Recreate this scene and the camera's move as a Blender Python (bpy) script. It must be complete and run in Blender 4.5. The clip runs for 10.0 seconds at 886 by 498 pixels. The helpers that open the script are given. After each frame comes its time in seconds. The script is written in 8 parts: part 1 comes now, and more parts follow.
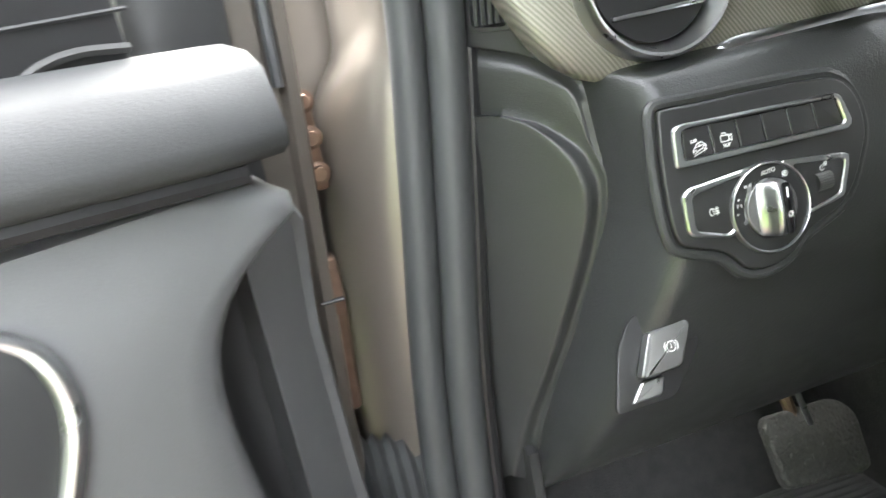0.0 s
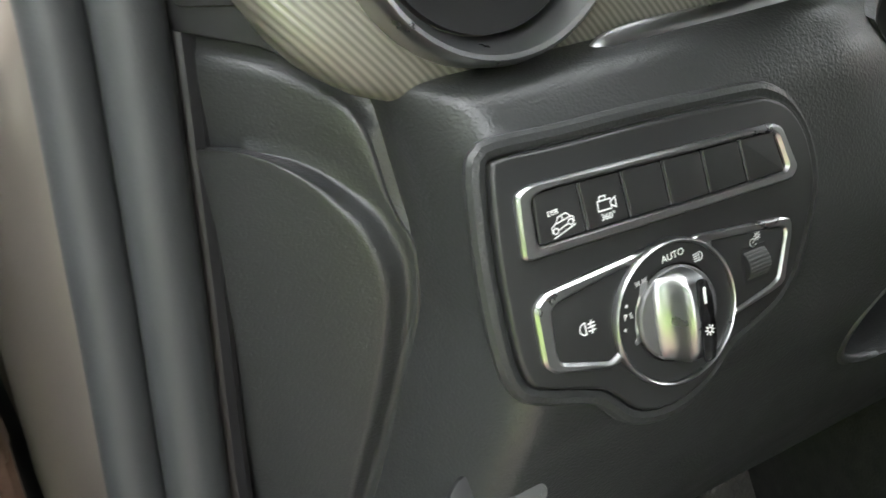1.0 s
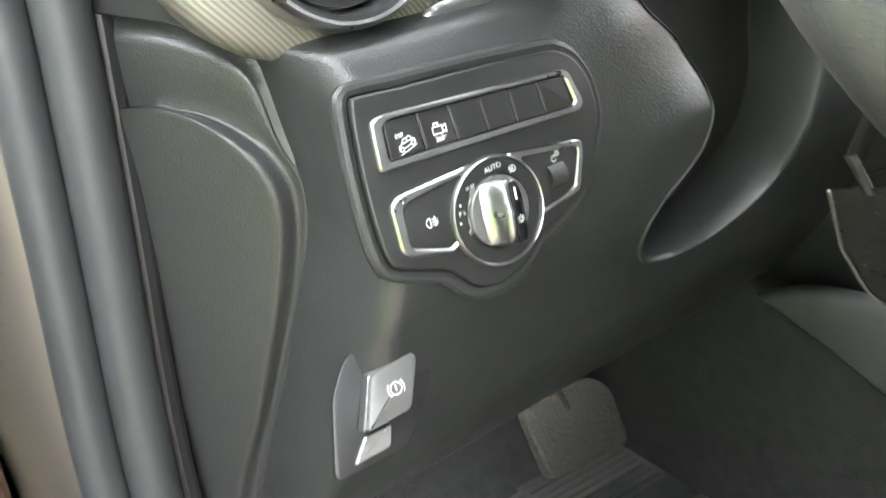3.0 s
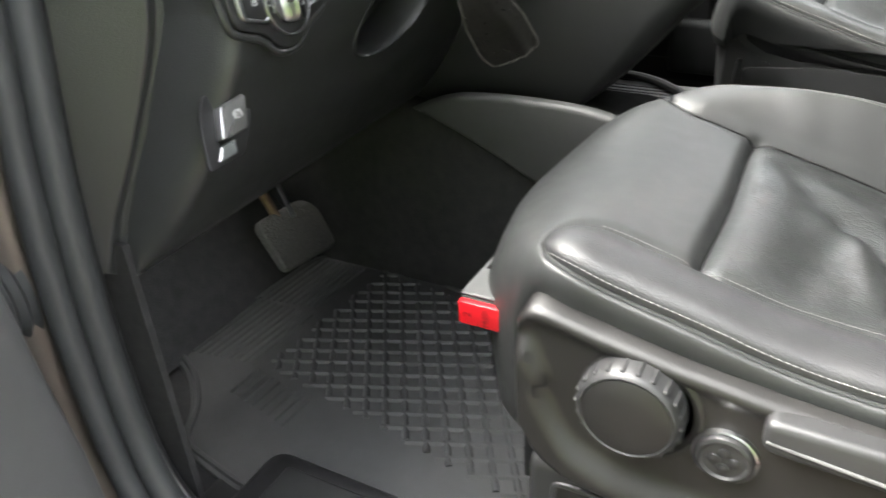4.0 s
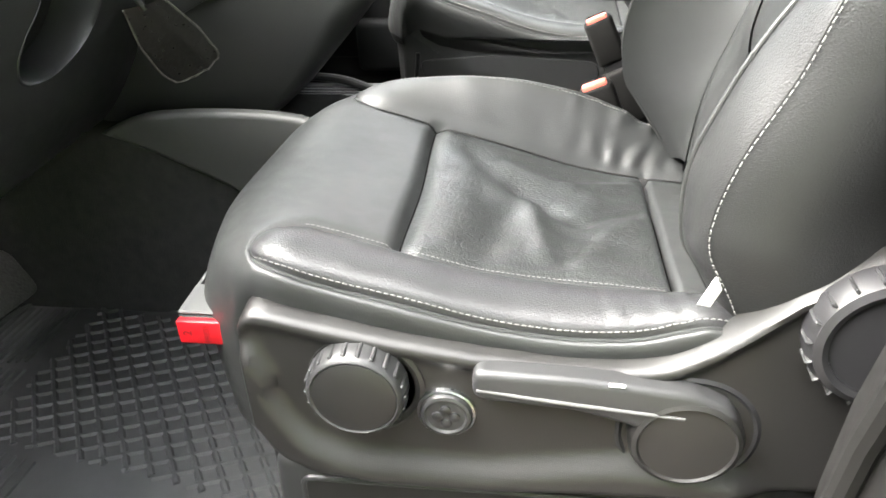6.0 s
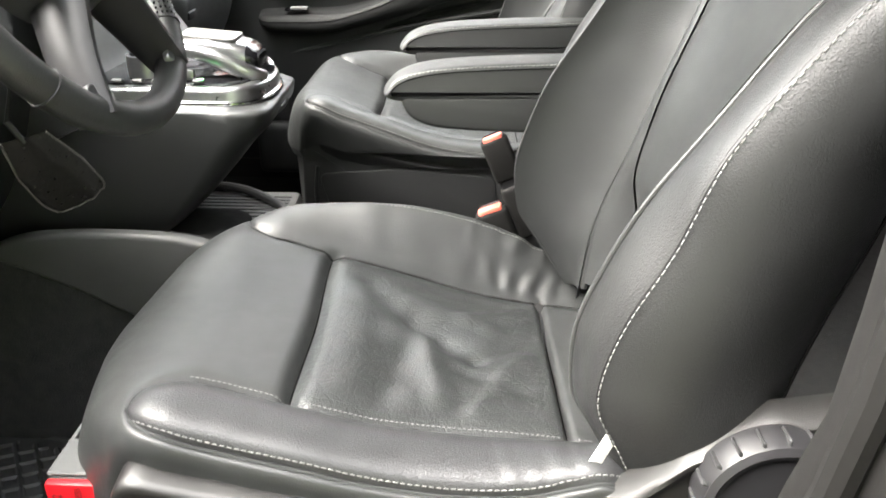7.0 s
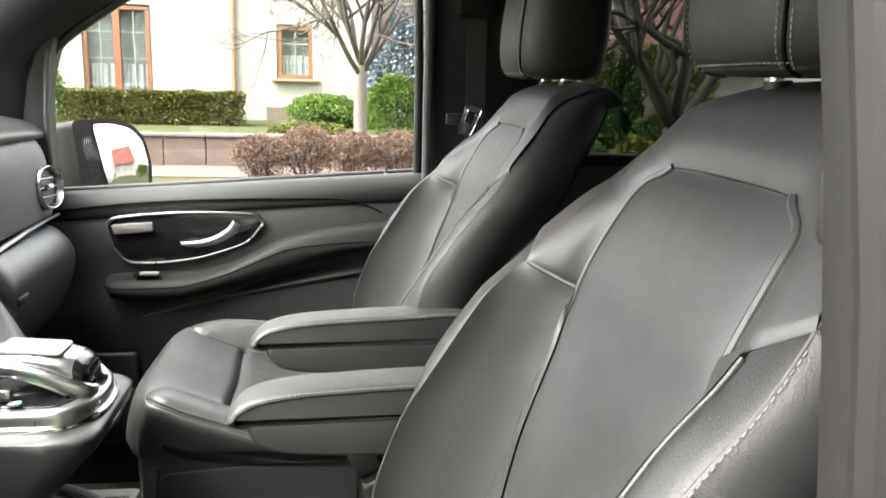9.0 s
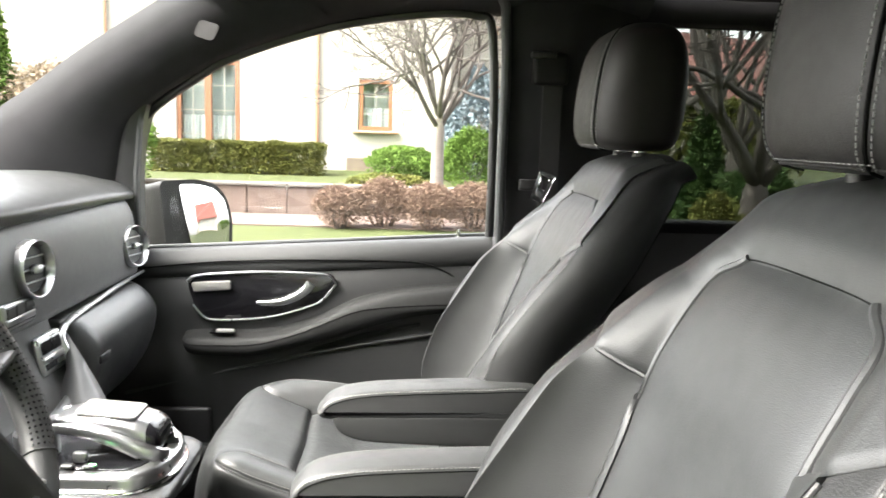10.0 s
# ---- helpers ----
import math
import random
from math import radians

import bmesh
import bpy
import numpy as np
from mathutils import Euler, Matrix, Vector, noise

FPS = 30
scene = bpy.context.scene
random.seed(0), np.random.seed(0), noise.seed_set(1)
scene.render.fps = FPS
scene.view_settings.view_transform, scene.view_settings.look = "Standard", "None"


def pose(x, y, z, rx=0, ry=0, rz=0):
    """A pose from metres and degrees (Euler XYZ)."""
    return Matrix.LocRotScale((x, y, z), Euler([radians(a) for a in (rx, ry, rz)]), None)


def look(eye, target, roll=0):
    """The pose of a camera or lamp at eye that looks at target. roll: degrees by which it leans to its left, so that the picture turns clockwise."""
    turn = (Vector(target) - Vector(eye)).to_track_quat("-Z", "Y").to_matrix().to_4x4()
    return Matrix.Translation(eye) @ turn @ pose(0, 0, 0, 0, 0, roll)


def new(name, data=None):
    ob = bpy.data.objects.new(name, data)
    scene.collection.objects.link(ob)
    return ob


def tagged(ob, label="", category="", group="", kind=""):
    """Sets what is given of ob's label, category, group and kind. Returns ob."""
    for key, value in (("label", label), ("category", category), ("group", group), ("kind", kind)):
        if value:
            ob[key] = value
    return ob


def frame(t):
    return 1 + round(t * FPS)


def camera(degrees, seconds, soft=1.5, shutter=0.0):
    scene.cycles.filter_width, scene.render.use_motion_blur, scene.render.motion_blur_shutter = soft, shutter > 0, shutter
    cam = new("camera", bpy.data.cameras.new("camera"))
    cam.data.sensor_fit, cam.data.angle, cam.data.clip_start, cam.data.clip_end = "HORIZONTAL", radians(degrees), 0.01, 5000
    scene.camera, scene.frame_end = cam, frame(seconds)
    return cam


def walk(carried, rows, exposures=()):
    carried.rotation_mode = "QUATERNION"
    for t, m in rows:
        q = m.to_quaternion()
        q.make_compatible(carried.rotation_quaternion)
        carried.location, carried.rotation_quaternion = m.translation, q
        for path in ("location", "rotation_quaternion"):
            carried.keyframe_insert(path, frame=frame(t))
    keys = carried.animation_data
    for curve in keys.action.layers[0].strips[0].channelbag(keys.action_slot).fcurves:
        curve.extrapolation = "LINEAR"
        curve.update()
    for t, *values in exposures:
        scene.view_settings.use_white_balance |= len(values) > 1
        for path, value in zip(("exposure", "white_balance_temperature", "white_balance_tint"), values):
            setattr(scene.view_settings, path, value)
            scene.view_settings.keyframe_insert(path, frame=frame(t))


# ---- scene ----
cam = camera(58.4, 10.0, 1.5, 0.25)
PATH = [
    (0, (-0.999, 0.316, 0.861), (-0.533, 2.15, 0.212), -11.3),
    (0.5, (-0.924, 0.472, 0.854), (-0.234, 2.21, 0.144), -10.2),
    (1, (-0.839, 0.542, 0.838), (-0.125, 2.233, 0.042), -9.0),
    (1.5, (-0.776, 0.56, 0.823), (-0.124, 2.263, 0.002), -8.9),
    (2, (-0.746, 0.546, 0.816), (-0.155, 2.287, 0.028), -9.6),
    (2.2, (-0.743, 0.536, 0.816), (-0.153, 2.279, 0.032), -9.7),
    (3.3, (-1.007, 0.372, 0.84), (0.12, 1.77, -0.041), -8.3),
    (3.5, (-1.102, 0.34, 0.828), (0.145, 1.59, -0.112), -6.6),
    (4, (-1.279, 0.237, 0.838), (0.205, 1.117, -0.175), -4.1),
    (4.5, (-1.295, 0.209, 0.842), (0.291, 0.818, -0.214), -3.8),
    (5, (-1.301, 0.196, 0.835), (0.325, 0.676, -0.225), -4.3),
    (6.3, (-1.295, 0.201, 0.861), (0.428, 0.39, -0.136), -1.5),
    (6.5, (-1.28, 0.194, 0.874), (0.469, 0.333, -0.087), -0.8),
    (7, (-1.256, 0.187, 0.903), (0.544, 0.228, 0.032), 0.5),
    (7.5, (-1.221, 0.197, 0.934), (0.632, 0.139, 0.184), 1.4),
    (8, (-1.191, 0.188, 0.966), (0.697, 0.043, 0.324), 1.8),
    (8.5, (-1.158, 0.174, 1.005), (0.76, -0.053, 0.486), 1.8),
    (9, (-1.146, 0.162, 1.041), (0.793, -0.113, 0.633), 1.5),
    (9.5, (-1.141, 0.152, 1.074), (0.818, -0.114, 0.773), 1.6),
    (10, (-1.138, 0.154, 1.077), (0.839, 0.067, 0.786), 1.9),
]
EXPOSURES = [(0.0, 5.36, 6650, 8), (0.5, 4.88, 6650, 8), (1.0, 4.86, 6800, 7), (1.5, 5.26, 6800, 7), (2.0, 5.48, 6800, 7), (2.8, 5.65, 6750, 9), (3.5, 6.32, 6750, 9.2), (4.0, 4.52, 6750, 9.2), (4.5, 4.90, 6750, 9.2), (5.0, 4.96, 6750, 9.2), (6.5, 4.80, 6750, 9.2), (7.0, 4.56, 6850, 10.2), (7.5, 3.97, 6850, 11), (8.5, 4.09, 6850, 11), (9.5, 4.58, 6850, 11), (10.0, 4.70, 6850, 11)]
walk(cam, [(t, look(eye, target, roll)) for t, eye, target, roll in PATH], EXPOSURES)

# ---- world, sun ----
world = bpy.data.worlds.new("overcast_sky")
scene.world = world
world.use_nodes = True
wn = world.node_tree
wbg = wn.nodes["Background"]
wsky = wn.nodes.new("ShaderNodeTexSky")
wsky.sky_type = "NISHITA"
wsky.sun_disc = False
wsky.sun_elevation = radians(53)
wsky.sun_rotation = radians(-14)
wsky.dust_density = 3.0
wsky.air_density = 1.0
wsky.ozone_density = 1.0
whsv = wn.nodes.new("ShaderNodeHueSaturation")
whsv.inputs["Saturation"].default_value = 0.22
wn.links.new(wsky.outputs[0], whsv.inputs["Color"])
wn.links.new(whsv.outputs[0], wbg.inputs[0])
wbg.inputs[1].default_value = 0.15
sun = new("sun", bpy.data.lights.new("sun", "SUN"))
sun.data.energy = 1.25
sun.data.angle = radians(60)
sun.data.color = (1.0, 0.985, 0.96)
sun.matrix_world = look((-1.45, 5.8, 8.0), (0, 0, 0))


# ---- materials ----
def material(name, color, rough=0.5, metal=0.0, grain=0.0, grain_size=0.001, kind="noise", vary=0.15, vary_size=0.05,
             rough_vary=0.08, color2=None, spec=0.5, coat=0.0, wear=0.0):
    """A procedural surface: base colour varied at two scales, roughness patches and a fine relief."""
    m = bpy.data.materials.new(name)
    m.use_nodes = True
    nt = m.node_tree
    b = nt.nodes["Principled BSDF"]
    b.inputs["Metallic"].default_value = metal
    b.inputs["Specular IOR Level"].default_value = spec
    b.inputs["Coat Weight"].default_value = coat
    co = nt.nodes.new("ShaderNodeTexCoord")
    n1 = nt.nodes.new("ShaderNodeTexNoise")
    n1.inputs["Scale"].default_value = 1.0 / vary_size
    n1.inputs["Detail"].default_value = 6.0
    nt.links.new(co.outputs["Object"], n1.inputs["Vector"])
    ramp = nt.nodes.new("ShaderNodeMix")
    ramp.data_type = "RGBA"
    c2 = color2 or tuple(c * (1 + 2 * vary) for c in color)
    c1 = color if color2 else tuple(c * (1 - vary) for c in color)
    ramp.inputs[6].default_value = (*c1, 1)
    ramp.inputs[7].default_value = (*c2, 1)
    nt.links.new(n1.outputs["Fac"], ramp.inputs[0])
    nt.links.new(ramp.outputs[2], b.inputs["Base Color"])
    mr = nt.nodes.new("ShaderNodeMapRange")
    mr.inputs["To Min"].default_value = max(0.02, rough - rough_vary)
    mr.inputs["To Max"].default_value = min(1.0, rough + rough_vary)
    n2 = nt.nodes.new("ShaderNodeTexNoise")
    n2.inputs["Scale"].default_value = 3.3 / vary_size
    n2.inputs["Detail"].default_value = 4.0
    nt.links.new(co.outputs["Object"], n2.inputs["Vector"])
    nt.links.new(n2.outputs["Fac"], mr.inputs["Value"])
    nt.links.new(mr.outputs[0], b.inputs["Roughness"])
    if grain > 0:
        bump = nt.nodes.new("ShaderNodeBump")
        bump.inputs["Strength"].default_value = grain
        bump.inputs["Distance"].default_value = grain_size * 0.5
        if kind == "leather":
            g = nt.nodes.new("ShaderNodeTexVoronoi")
            g.feature = "SMOOTH_F1"
            g.inputs["Scale"].default_value = 1.0 / grain_size
            warp = nt.nodes.new("ShaderNodeTexNoise")
            warp.inputs["Scale"].default_value = 0.3 / grain_size
            add = nt.nodes.new("ShaderNodeVectorMath")
            add.operation = "MULTIPLY_ADD"
            add.inputs[1].default_value = (grain_size * 2,) * 3
            nt.links.new(co.outputs["Object"], warp.inputs["Vector"])
            nt.links.new(warp.outputs["Color"], add.inputs[0])
            nt.links.new(co.outputs["Object"], add.inputs[2])
            nt.links.new(add.outputs[0], g.inputs["Vector"])
            nt.links.new(g.outputs["Distance"], bump.inputs["Height"])
        elif kind == "weave":
            g = nt.nodes.new("ShaderNodeTexWave")
            g.inputs["Scale"].default_value = 0.5 / grain_size
            g.inputs["Distortion"].default_value = 0.4
            nt.links.new(co.outputs["Object"], g.inputs["Vector"])
            nt.links.new(g.outputs["Fac"], bump.inputs["Height"])
        else:
            g = nt.nodes.new("ShaderNodeTexNoise")
            g.inputs["Scale"].default_value = 1.0 / grain_size
            g.inputs["Detail"].default_value = 3.0
            nt.links.new(co.outputs["Object"], g.inputs["Vector"])
            nt.links.new(g.outputs["Fac"], bump.inputs["Height"])
        nt.links.new(bump.outputs[0], b.inputs["Normal"])
    return m


def creased(m, size, stretch, strength, dist):
    """Adds a net of fine creases over the grain of a leather."""
    nt = m.node_tree
    b = nt.nodes["Principled BSDF"]
    co = nt.nodes.new("ShaderNodeTexCoord")
    mp = nt.nodes.new("ShaderNodeMapping")
    mp.inputs["Rotation"].default_value = (0.3, 0.2, 0.75)
    mp.inputs["Scale"].default_value = stretch
    wn2 = nt.nodes.new("ShaderNodeTexNoise")
    wn2.inputs["Scale"].default_value = 0.5 / size
    mx = nt.nodes.new("ShaderNodeVectorMath")
    mx.operation = "MULTIPLY_ADD"
    mx.inputs[1].default_value = (size * 1.5,) * 3
    v = nt.nodes.new("ShaderNodeTexVoronoi")
    v.feature = "DISTANCE_TO_EDGE"
    v.inputs["Scale"].default_value = 1.0 / size
    mr = nt.nodes.new("ShaderNodeMapRange")
    mr.inputs["From Max"].default_value = 0.12
    patch = nt.nodes.new("ShaderNodeTexNoise")
    patch.inputs["Scale"].default_value = 9.0
    mul = nt.nodes.new("ShaderNodeMath")
    mul.operation = "MULTIPLY"
    bp = nt.nodes.new("ShaderNodeBump")
    bp.inputs["Strength"].default_value = strength
    bp.inputs["Distance"].default_value = dist
    nt.links.new(co.outputs["Object"], wn2.inputs["Vector"])
    nt.links.new(wn2.outputs["Color"], mx.inputs[0])
    nt.links.new(co.outputs["Object"], mx.inputs[2])
    nt.links.new(mx.outputs[0], mp.inputs["Vector"])
    nt.links.new(mp.outputs[0], v.inputs["Vector"])
    nt.links.new(v.outputs["Distance"], mr.inputs["Value"])
    nt.links.new(co.outputs["Object"], patch.inputs["Vector"])
    nt.links.new(mr.outputs[0], mul.inputs[0])
    nt.links.new(patch.outputs["Fac"], mul.inputs[1])
    nt.links.new(mul.outputs[0], bp.inputs["Height"])
    old = b.inputs["Normal"].links[0].from_socket
    nt.links.new(old, bp.inputs["Normal"])
    nt.links.new(bp.outputs[0], b.inputs["Normal"])
    return m


def glass(name, tint, rough=0.0):
    m = bpy.data.materials.new(name)
    m.use_nodes = True
    nt = m.node_tree
    nt.nodes.remove(nt.nodes["Principled BSDF"])
    t = nt.nodes.new("ShaderNodeBsdfTransparent")
    t.inputs[0].default_value = (*tint, 1)
    g = nt.nodes.new("ShaderNodeBsdfGlossy")
    g.inputs["Roughness"].default_value = rough
    mix = nt.nodes.new("ShaderNodeMixShader")
    mix.inputs[0].default_value = 0.035
    nt.links.new(t.outputs[0], mix.inputs[1])
    nt.links.new(g.outputs[0], mix.inputs[2])
    nt.links.new(mix.outputs[0], nt.nodes["Material Output"].inputs[0])
    return m


LEATHER = material("black_leather", (0.0225, 0.0237, 0.0237), 0.45, grain=0.34, grain_size=0.0012, kind="leather", vary=0.2, vary_size=0.06, spec=0.46)
LEATHER_WORN = material("worn_black_leather", (0.021, 0.0215, 0.0225), 0.45, grain=0.36, grain_size=0.0017, kind="leather", vary=0.2, vary_size=0.02, rough_vary=0.08)
creased(LEATHER_WORN, 0.0042, (1.0, 0.3, 1.0), 0.22, 0.0007)
INSERT = creased(material("creased_insert_leather", (0.022, 0.0235, 0.0235), 0.33, grain=0.5, grain_size=0.0019, kind="leather", vary=0.15, vary_size=0.05), 0.013, (1.0, 0.6, 1.0), 0.38, 0.0012)
# Darker copy of LEATHER; shade on sides and strips is in its colour.
SHADE_LEATHER = material("side_shade_leather", (0.0125, 0.013, 0.013), 0.47, grain=0.42, grain_size=0.0013, kind="leather", vary=0.2, vary_size=0.05, spec=0.42)
HEAD_LEATHER = material("brown_black_headrest_leather", (0.0075, 0.0067, 0.0061), 0.58, grain=0.34, grain_size=0.0013, kind="leather", vary=0.2, vary_size=0.05, spec=0.3)
TRAY = material("sheen_grey_rubber_tray", (0.10, 0.10, 0.10), 0.42, grain=0.15, grain_size=0.0015, vary=0.12)
ARM_LEATHER = material("armrest_leather", (0.024, 0.025, 0.025), 0.5, grain=0.24, grain_size=0.0014, kind="leather", vary=0.15, vary_size=0.05, spec=0.4)
SIDE_CLOTH = material("black_side_leather", (0.012, 0.012, 0.0125), 0.5, grain=0.4, grain_size=0.0019, kind="leather", vary=0.1)
DASH = material("soft_black_dash_skin", (0.024, 0.025, 0.0253), 0.36, grain=0.36, grain_size=0.0014, kind="leather", vary=0.12, vary_size=0.08)
PLASTIC = material("dark_grey_plastic", (0.023, 0.0235, 0.024), 0.42, grain=0.25, grain_size=0.0012, vary=0.1, vary_size=0.1)
SEAT_PLASTIC = material("charcoal_seat_plastic", (0.0115, 0.0112, 0.0108), 0.42, grain=0.4, grain_size=0.0011, vary=0.1, vary_size=0.1)
BLACK = material("matt_black_plastic", (0.012, 0.012, 0.013), 0.45, grain=0.15, grain_size=0.0012, vary=0.15)
GLOSS = material("piano_black", (0.006, 0.006, 0.007), 0.12, vary=0.1, rough_vary=0.04)
SWITCH = material("satin_black_switch", (0.017, 0.0173, 0.0177), 0.36, vary=0.1, rough_vary=0.04)
GREY_PANEL = material("grey_tunnel_plastic", (0.06, 0.061, 0.06), 0.5, grain=0.2, grain_size=0.0015, vary=0.1)
SILVER = material("satin_silver", (0.40, 0.405, 0.41), 0.29, metal=1.0, vary=0.05, rough_vary=0.05)
PAD_TOP = material("pale_satin_pad", (0.22, 0.217, 0.21), 0.34, metal=0.4, vary=0.04, rough_vary=0.03)
CHROME = material("chrome", (0.82, 0.82, 0.83), 0.09, metal=1.0, vary=0.04, rough_vary=0.03)
RUBBER = material("black_rubber_seal", (0.03, 0.032, 0.033), 0.55, grain=0.2, grain_size=0.002, vary=0.15)
MATRUB = material("rubber_floor_mat", (0.036, 0.037, 0.0375), 0.58, grain=0.3, grain_size=0.0015, vary=0.2, vary_size=0.05)
CARPET = material("black_carpet", (0.030, 0.030, 0.0305), 0.95, grain=0.9, grain_size=0.003, vary=0.3, vary_size=0.02, spec=0.1)
BELT = material("seat_belt_webbing", (0.012, 0.012, 0.012), 0.7, grain=0.6, grain_size=0.001, kind="weave", vary=0.1)
LINER = material("black_headliner_cloth", (0.018, 0.018, 0.019), 0.95, grain=0.4, grain_size=0.002, vary=0.15, spec=0.15)
PAINT = material("bronze_body_paint", (0.165, 0.147, 0.128), 0.34, metal=0.6, vary=0.06, vary_size=0.2, coat=0.08)
STEEL = material("bare_hinge_steel", (0.17, 0.115, 0.085), 0.36, metal=0.8, grain=0.2, grain_size=0.002, vary=0.3, vary_size=0.01)
RED = material("red_button_plastic", (0.46, 0.006, 0.012), 0.4, vary=0.05)
BUCKLE_RED = material("salmon_red_release_button", (0.75, 0.16, 0.12), 0.35, vary=0.05)
WHITE = material("white_print", (0.85, 0.85, 0.85), 0.5, vary=0.02)
DARKPRINT = material("dark_print", (0.12, 0.005, 0.005), 0.5, vary=0.02)
# Near-black for cords that stand in for the shade in seams.
SEAM = material("seam_shade_black", (0.004, 0.004, 0.004), 0.95, vary=0.1, spec=0.05)
THREAD = material("light_grey_thread", (0.15, 0.15, 0.144), 0.7, vary=0.1, vary_size=0.003)
LABEL = material("woven_label", (0.55, 0.55, 0.52), 0.8, grain=0.4, grain_size=0.0008, kind="weave", vary=0.1)
FILM = material("clear_wrinkled_film_sleeve", (0.0105, 0.0095, 0.0085), 0.3, grain=0.25, grain_size=0.006, vary=0.25, vary_size=0.02)
# Pale cord colour: the glint along the film's edge is put into it.
FILM_HEM = material("film_edge_glint", (0.075, 0.07, 0.065), 0.3, grain=0.5, grain_size=0.004, vary=0.4, vary_size=0.006)
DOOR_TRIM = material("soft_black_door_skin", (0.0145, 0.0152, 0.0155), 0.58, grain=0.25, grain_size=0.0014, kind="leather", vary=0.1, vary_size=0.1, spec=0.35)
PEDAL = material("ribbed_pedal_rubber", (0.055, 0.054, 0.052), 0.6, grain=1.0, grain_size=0.005, kind="leather", vary=0.3, vary_size=0.006)
GREY_BRK = material("silver_grey_lever_paint", (0.11, 0.11, 0.11), 0.4, metal=0.3, vary=0.08)
WINDOW = glass("clear_window_glass", (0.96, 0.97, 0.96))
TINT = glass("tinted_privacy_glass", (0.34, 0.36, 0.35))
GREENLED = bpy.data.materials.new("green_indicator")
GREENLED.use_nodes = True
GREENLED.node_tree.nodes["Principled BSDF"].inputs["Emission Color"].default_value = (0.05, 0.9, 0.2, 1)
GREENLED.node_tree.nodes["Principled BSDF"].inputs["Emission Strength"].default_value = 1.0
MIRROR_CASE = material("dark_mirror_case", (0.0022, 0.0026, 0.0023), 0.5, vary=0.1, spec=0.12)
PILLAR_BLACK = material("black_pillar_trim", (0.007, 0.0068, 0.0065), 0.7, grain=0.2, grain_size=0.0015, vary=0.1, spec=0.2)
ARM_PAD = material("matt_armrest_pad", (0.0095, 0.01, 0.01), 0.7, grain=0.25, grain_size=0.0014, kind="leather", vary=0.1, spec=0.25)
MIRROR = material("mirror_glass", (0.34, 0.34, 0.35), 0.02, metal=1.0, vary=0.01, rough_vary=0.0)


def striped(name, c1, c2, pitch):
    """Fine slanted pinstripes as on the decor strip."""
    m = material(name, c1, 0.36, metal=0.25, vary=0.05)
    nt = m.node_tree
    b = nt.nodes["Principled BSDF"]
    co = nt.nodes.new("ShaderNodeTexCoord")
    w = nt.nodes.new("ShaderNodeTexWave")
    w.bands_direction = "DIAGONAL"
    mp = nt.nodes.new("ShaderNodeMapping")
    mp.inputs["Rotation"].default_value = (0, radians(20), 0)
    mp.inputs["Scale"].default_value = (1, 0.0, 0.35)
    w.inputs["Scale"].default_value = 0.16 / pitch
    nt.links.new(co.outputs["Object"], mp.inputs["Vector"])
    nt.links.new(mp.outputs[0], w.inputs["Vector"])
    mix = nt.nodes.new("ShaderNodeMix")
    mix.data_type = "RGBA"
    mix.inputs[6].default_value = (*c1, 1)
    mix.inputs[7].default_value = (*c2, 1)
    nt.links.new(w.outputs["Fac"], mix.inputs[0])
    nt.links.new(mix.outputs[2], b.inputs["Base Color"])
    bp = nt.nodes.new("ShaderNodeBump")
    bp.inputs["Strength"].default_value = 0.35
    bp.inputs["Distance"].default_value = 0.0006
    nt.links.new(w.outputs["Fac"], bp.inputs["Height"])
    nt.links.new(bp.outputs[0], b.inputs["Normal"])
    return m


DECOR = striped("pinstripe_decor", (0.21, 0.20, 0.172), (0.11, 0.105, 0.088), 0.00058)
PILLAR_GREY = material("grey_pillar_trim", (0.02, 0.0197, 0.019), 0.5, grain=0.2, grain_size=0.0015, vary=0.08)
# Paler than DOOR_TRIM: sky light on the open door is put into the colour.
DOOR_SKIN_LIT = material("sky_lit_door_trim", (0.068, 0.069, 0.070), 0.52, grain=0.25, grain_size=0.0012, kind="leather", vary=0.08, vary_size=0.1)
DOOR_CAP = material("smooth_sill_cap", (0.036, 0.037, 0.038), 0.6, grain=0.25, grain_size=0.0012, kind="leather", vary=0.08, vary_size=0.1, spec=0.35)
CAP_GREY = material("mid_grey_cap", (0.009, 0.009, 0.009), 0.8, vary=0.05, spec=0.15)


# ---- mesh helpers ----
def finish(name, verts, faces, mat, parent=None, label="", sharp=35, matrix=None):
    me = bpy.data.meshes.new(name)
    me.from_pydata([tuple(v) for v in verts], [], [tuple(f) for f in faces])
    if matrix is not None:
        me.transform(matrix)
    me.update()
    bm = bmesh.new()
    bm.from_mesh(me)
    bmesh.ops.recalc_face_normals(bm, faces=bm.faces)
    bm.to_mesh(me)
    bm.free()
    me.shade_smooth()
    me.set_sharp_from_angle(angle=radians(sharp))
    me.materials.append(mat)
    ob = new(name, me)
    if parent is not None:
        ob.parent = parent
    if label:
        ob["label"] = label
    return ob


def part(name, bm, mat, parent, label="", sharp=35, matrix=None):
    """Links a bmesh as one mesh object under a thing or a part."""
    if matrix is not None:
        bmesh.ops.transform(bm, matrix=matrix, verts=bm.verts)
    bmesh.ops.recalc_face_normals(bm, faces=bm.faces)
    me = bpy.data.meshes.new(name)
    bm.to_mesh(me)
    bm.free()
    me.shade_smooth()
    me.set_sharp_from_angle(angle=radians(sharp))
    me.materials.append(mat)
    ob = new(name, me)
    if parent is not None:
        ob.parent = parent
    if label:
        ob["label"] = label
    return ob


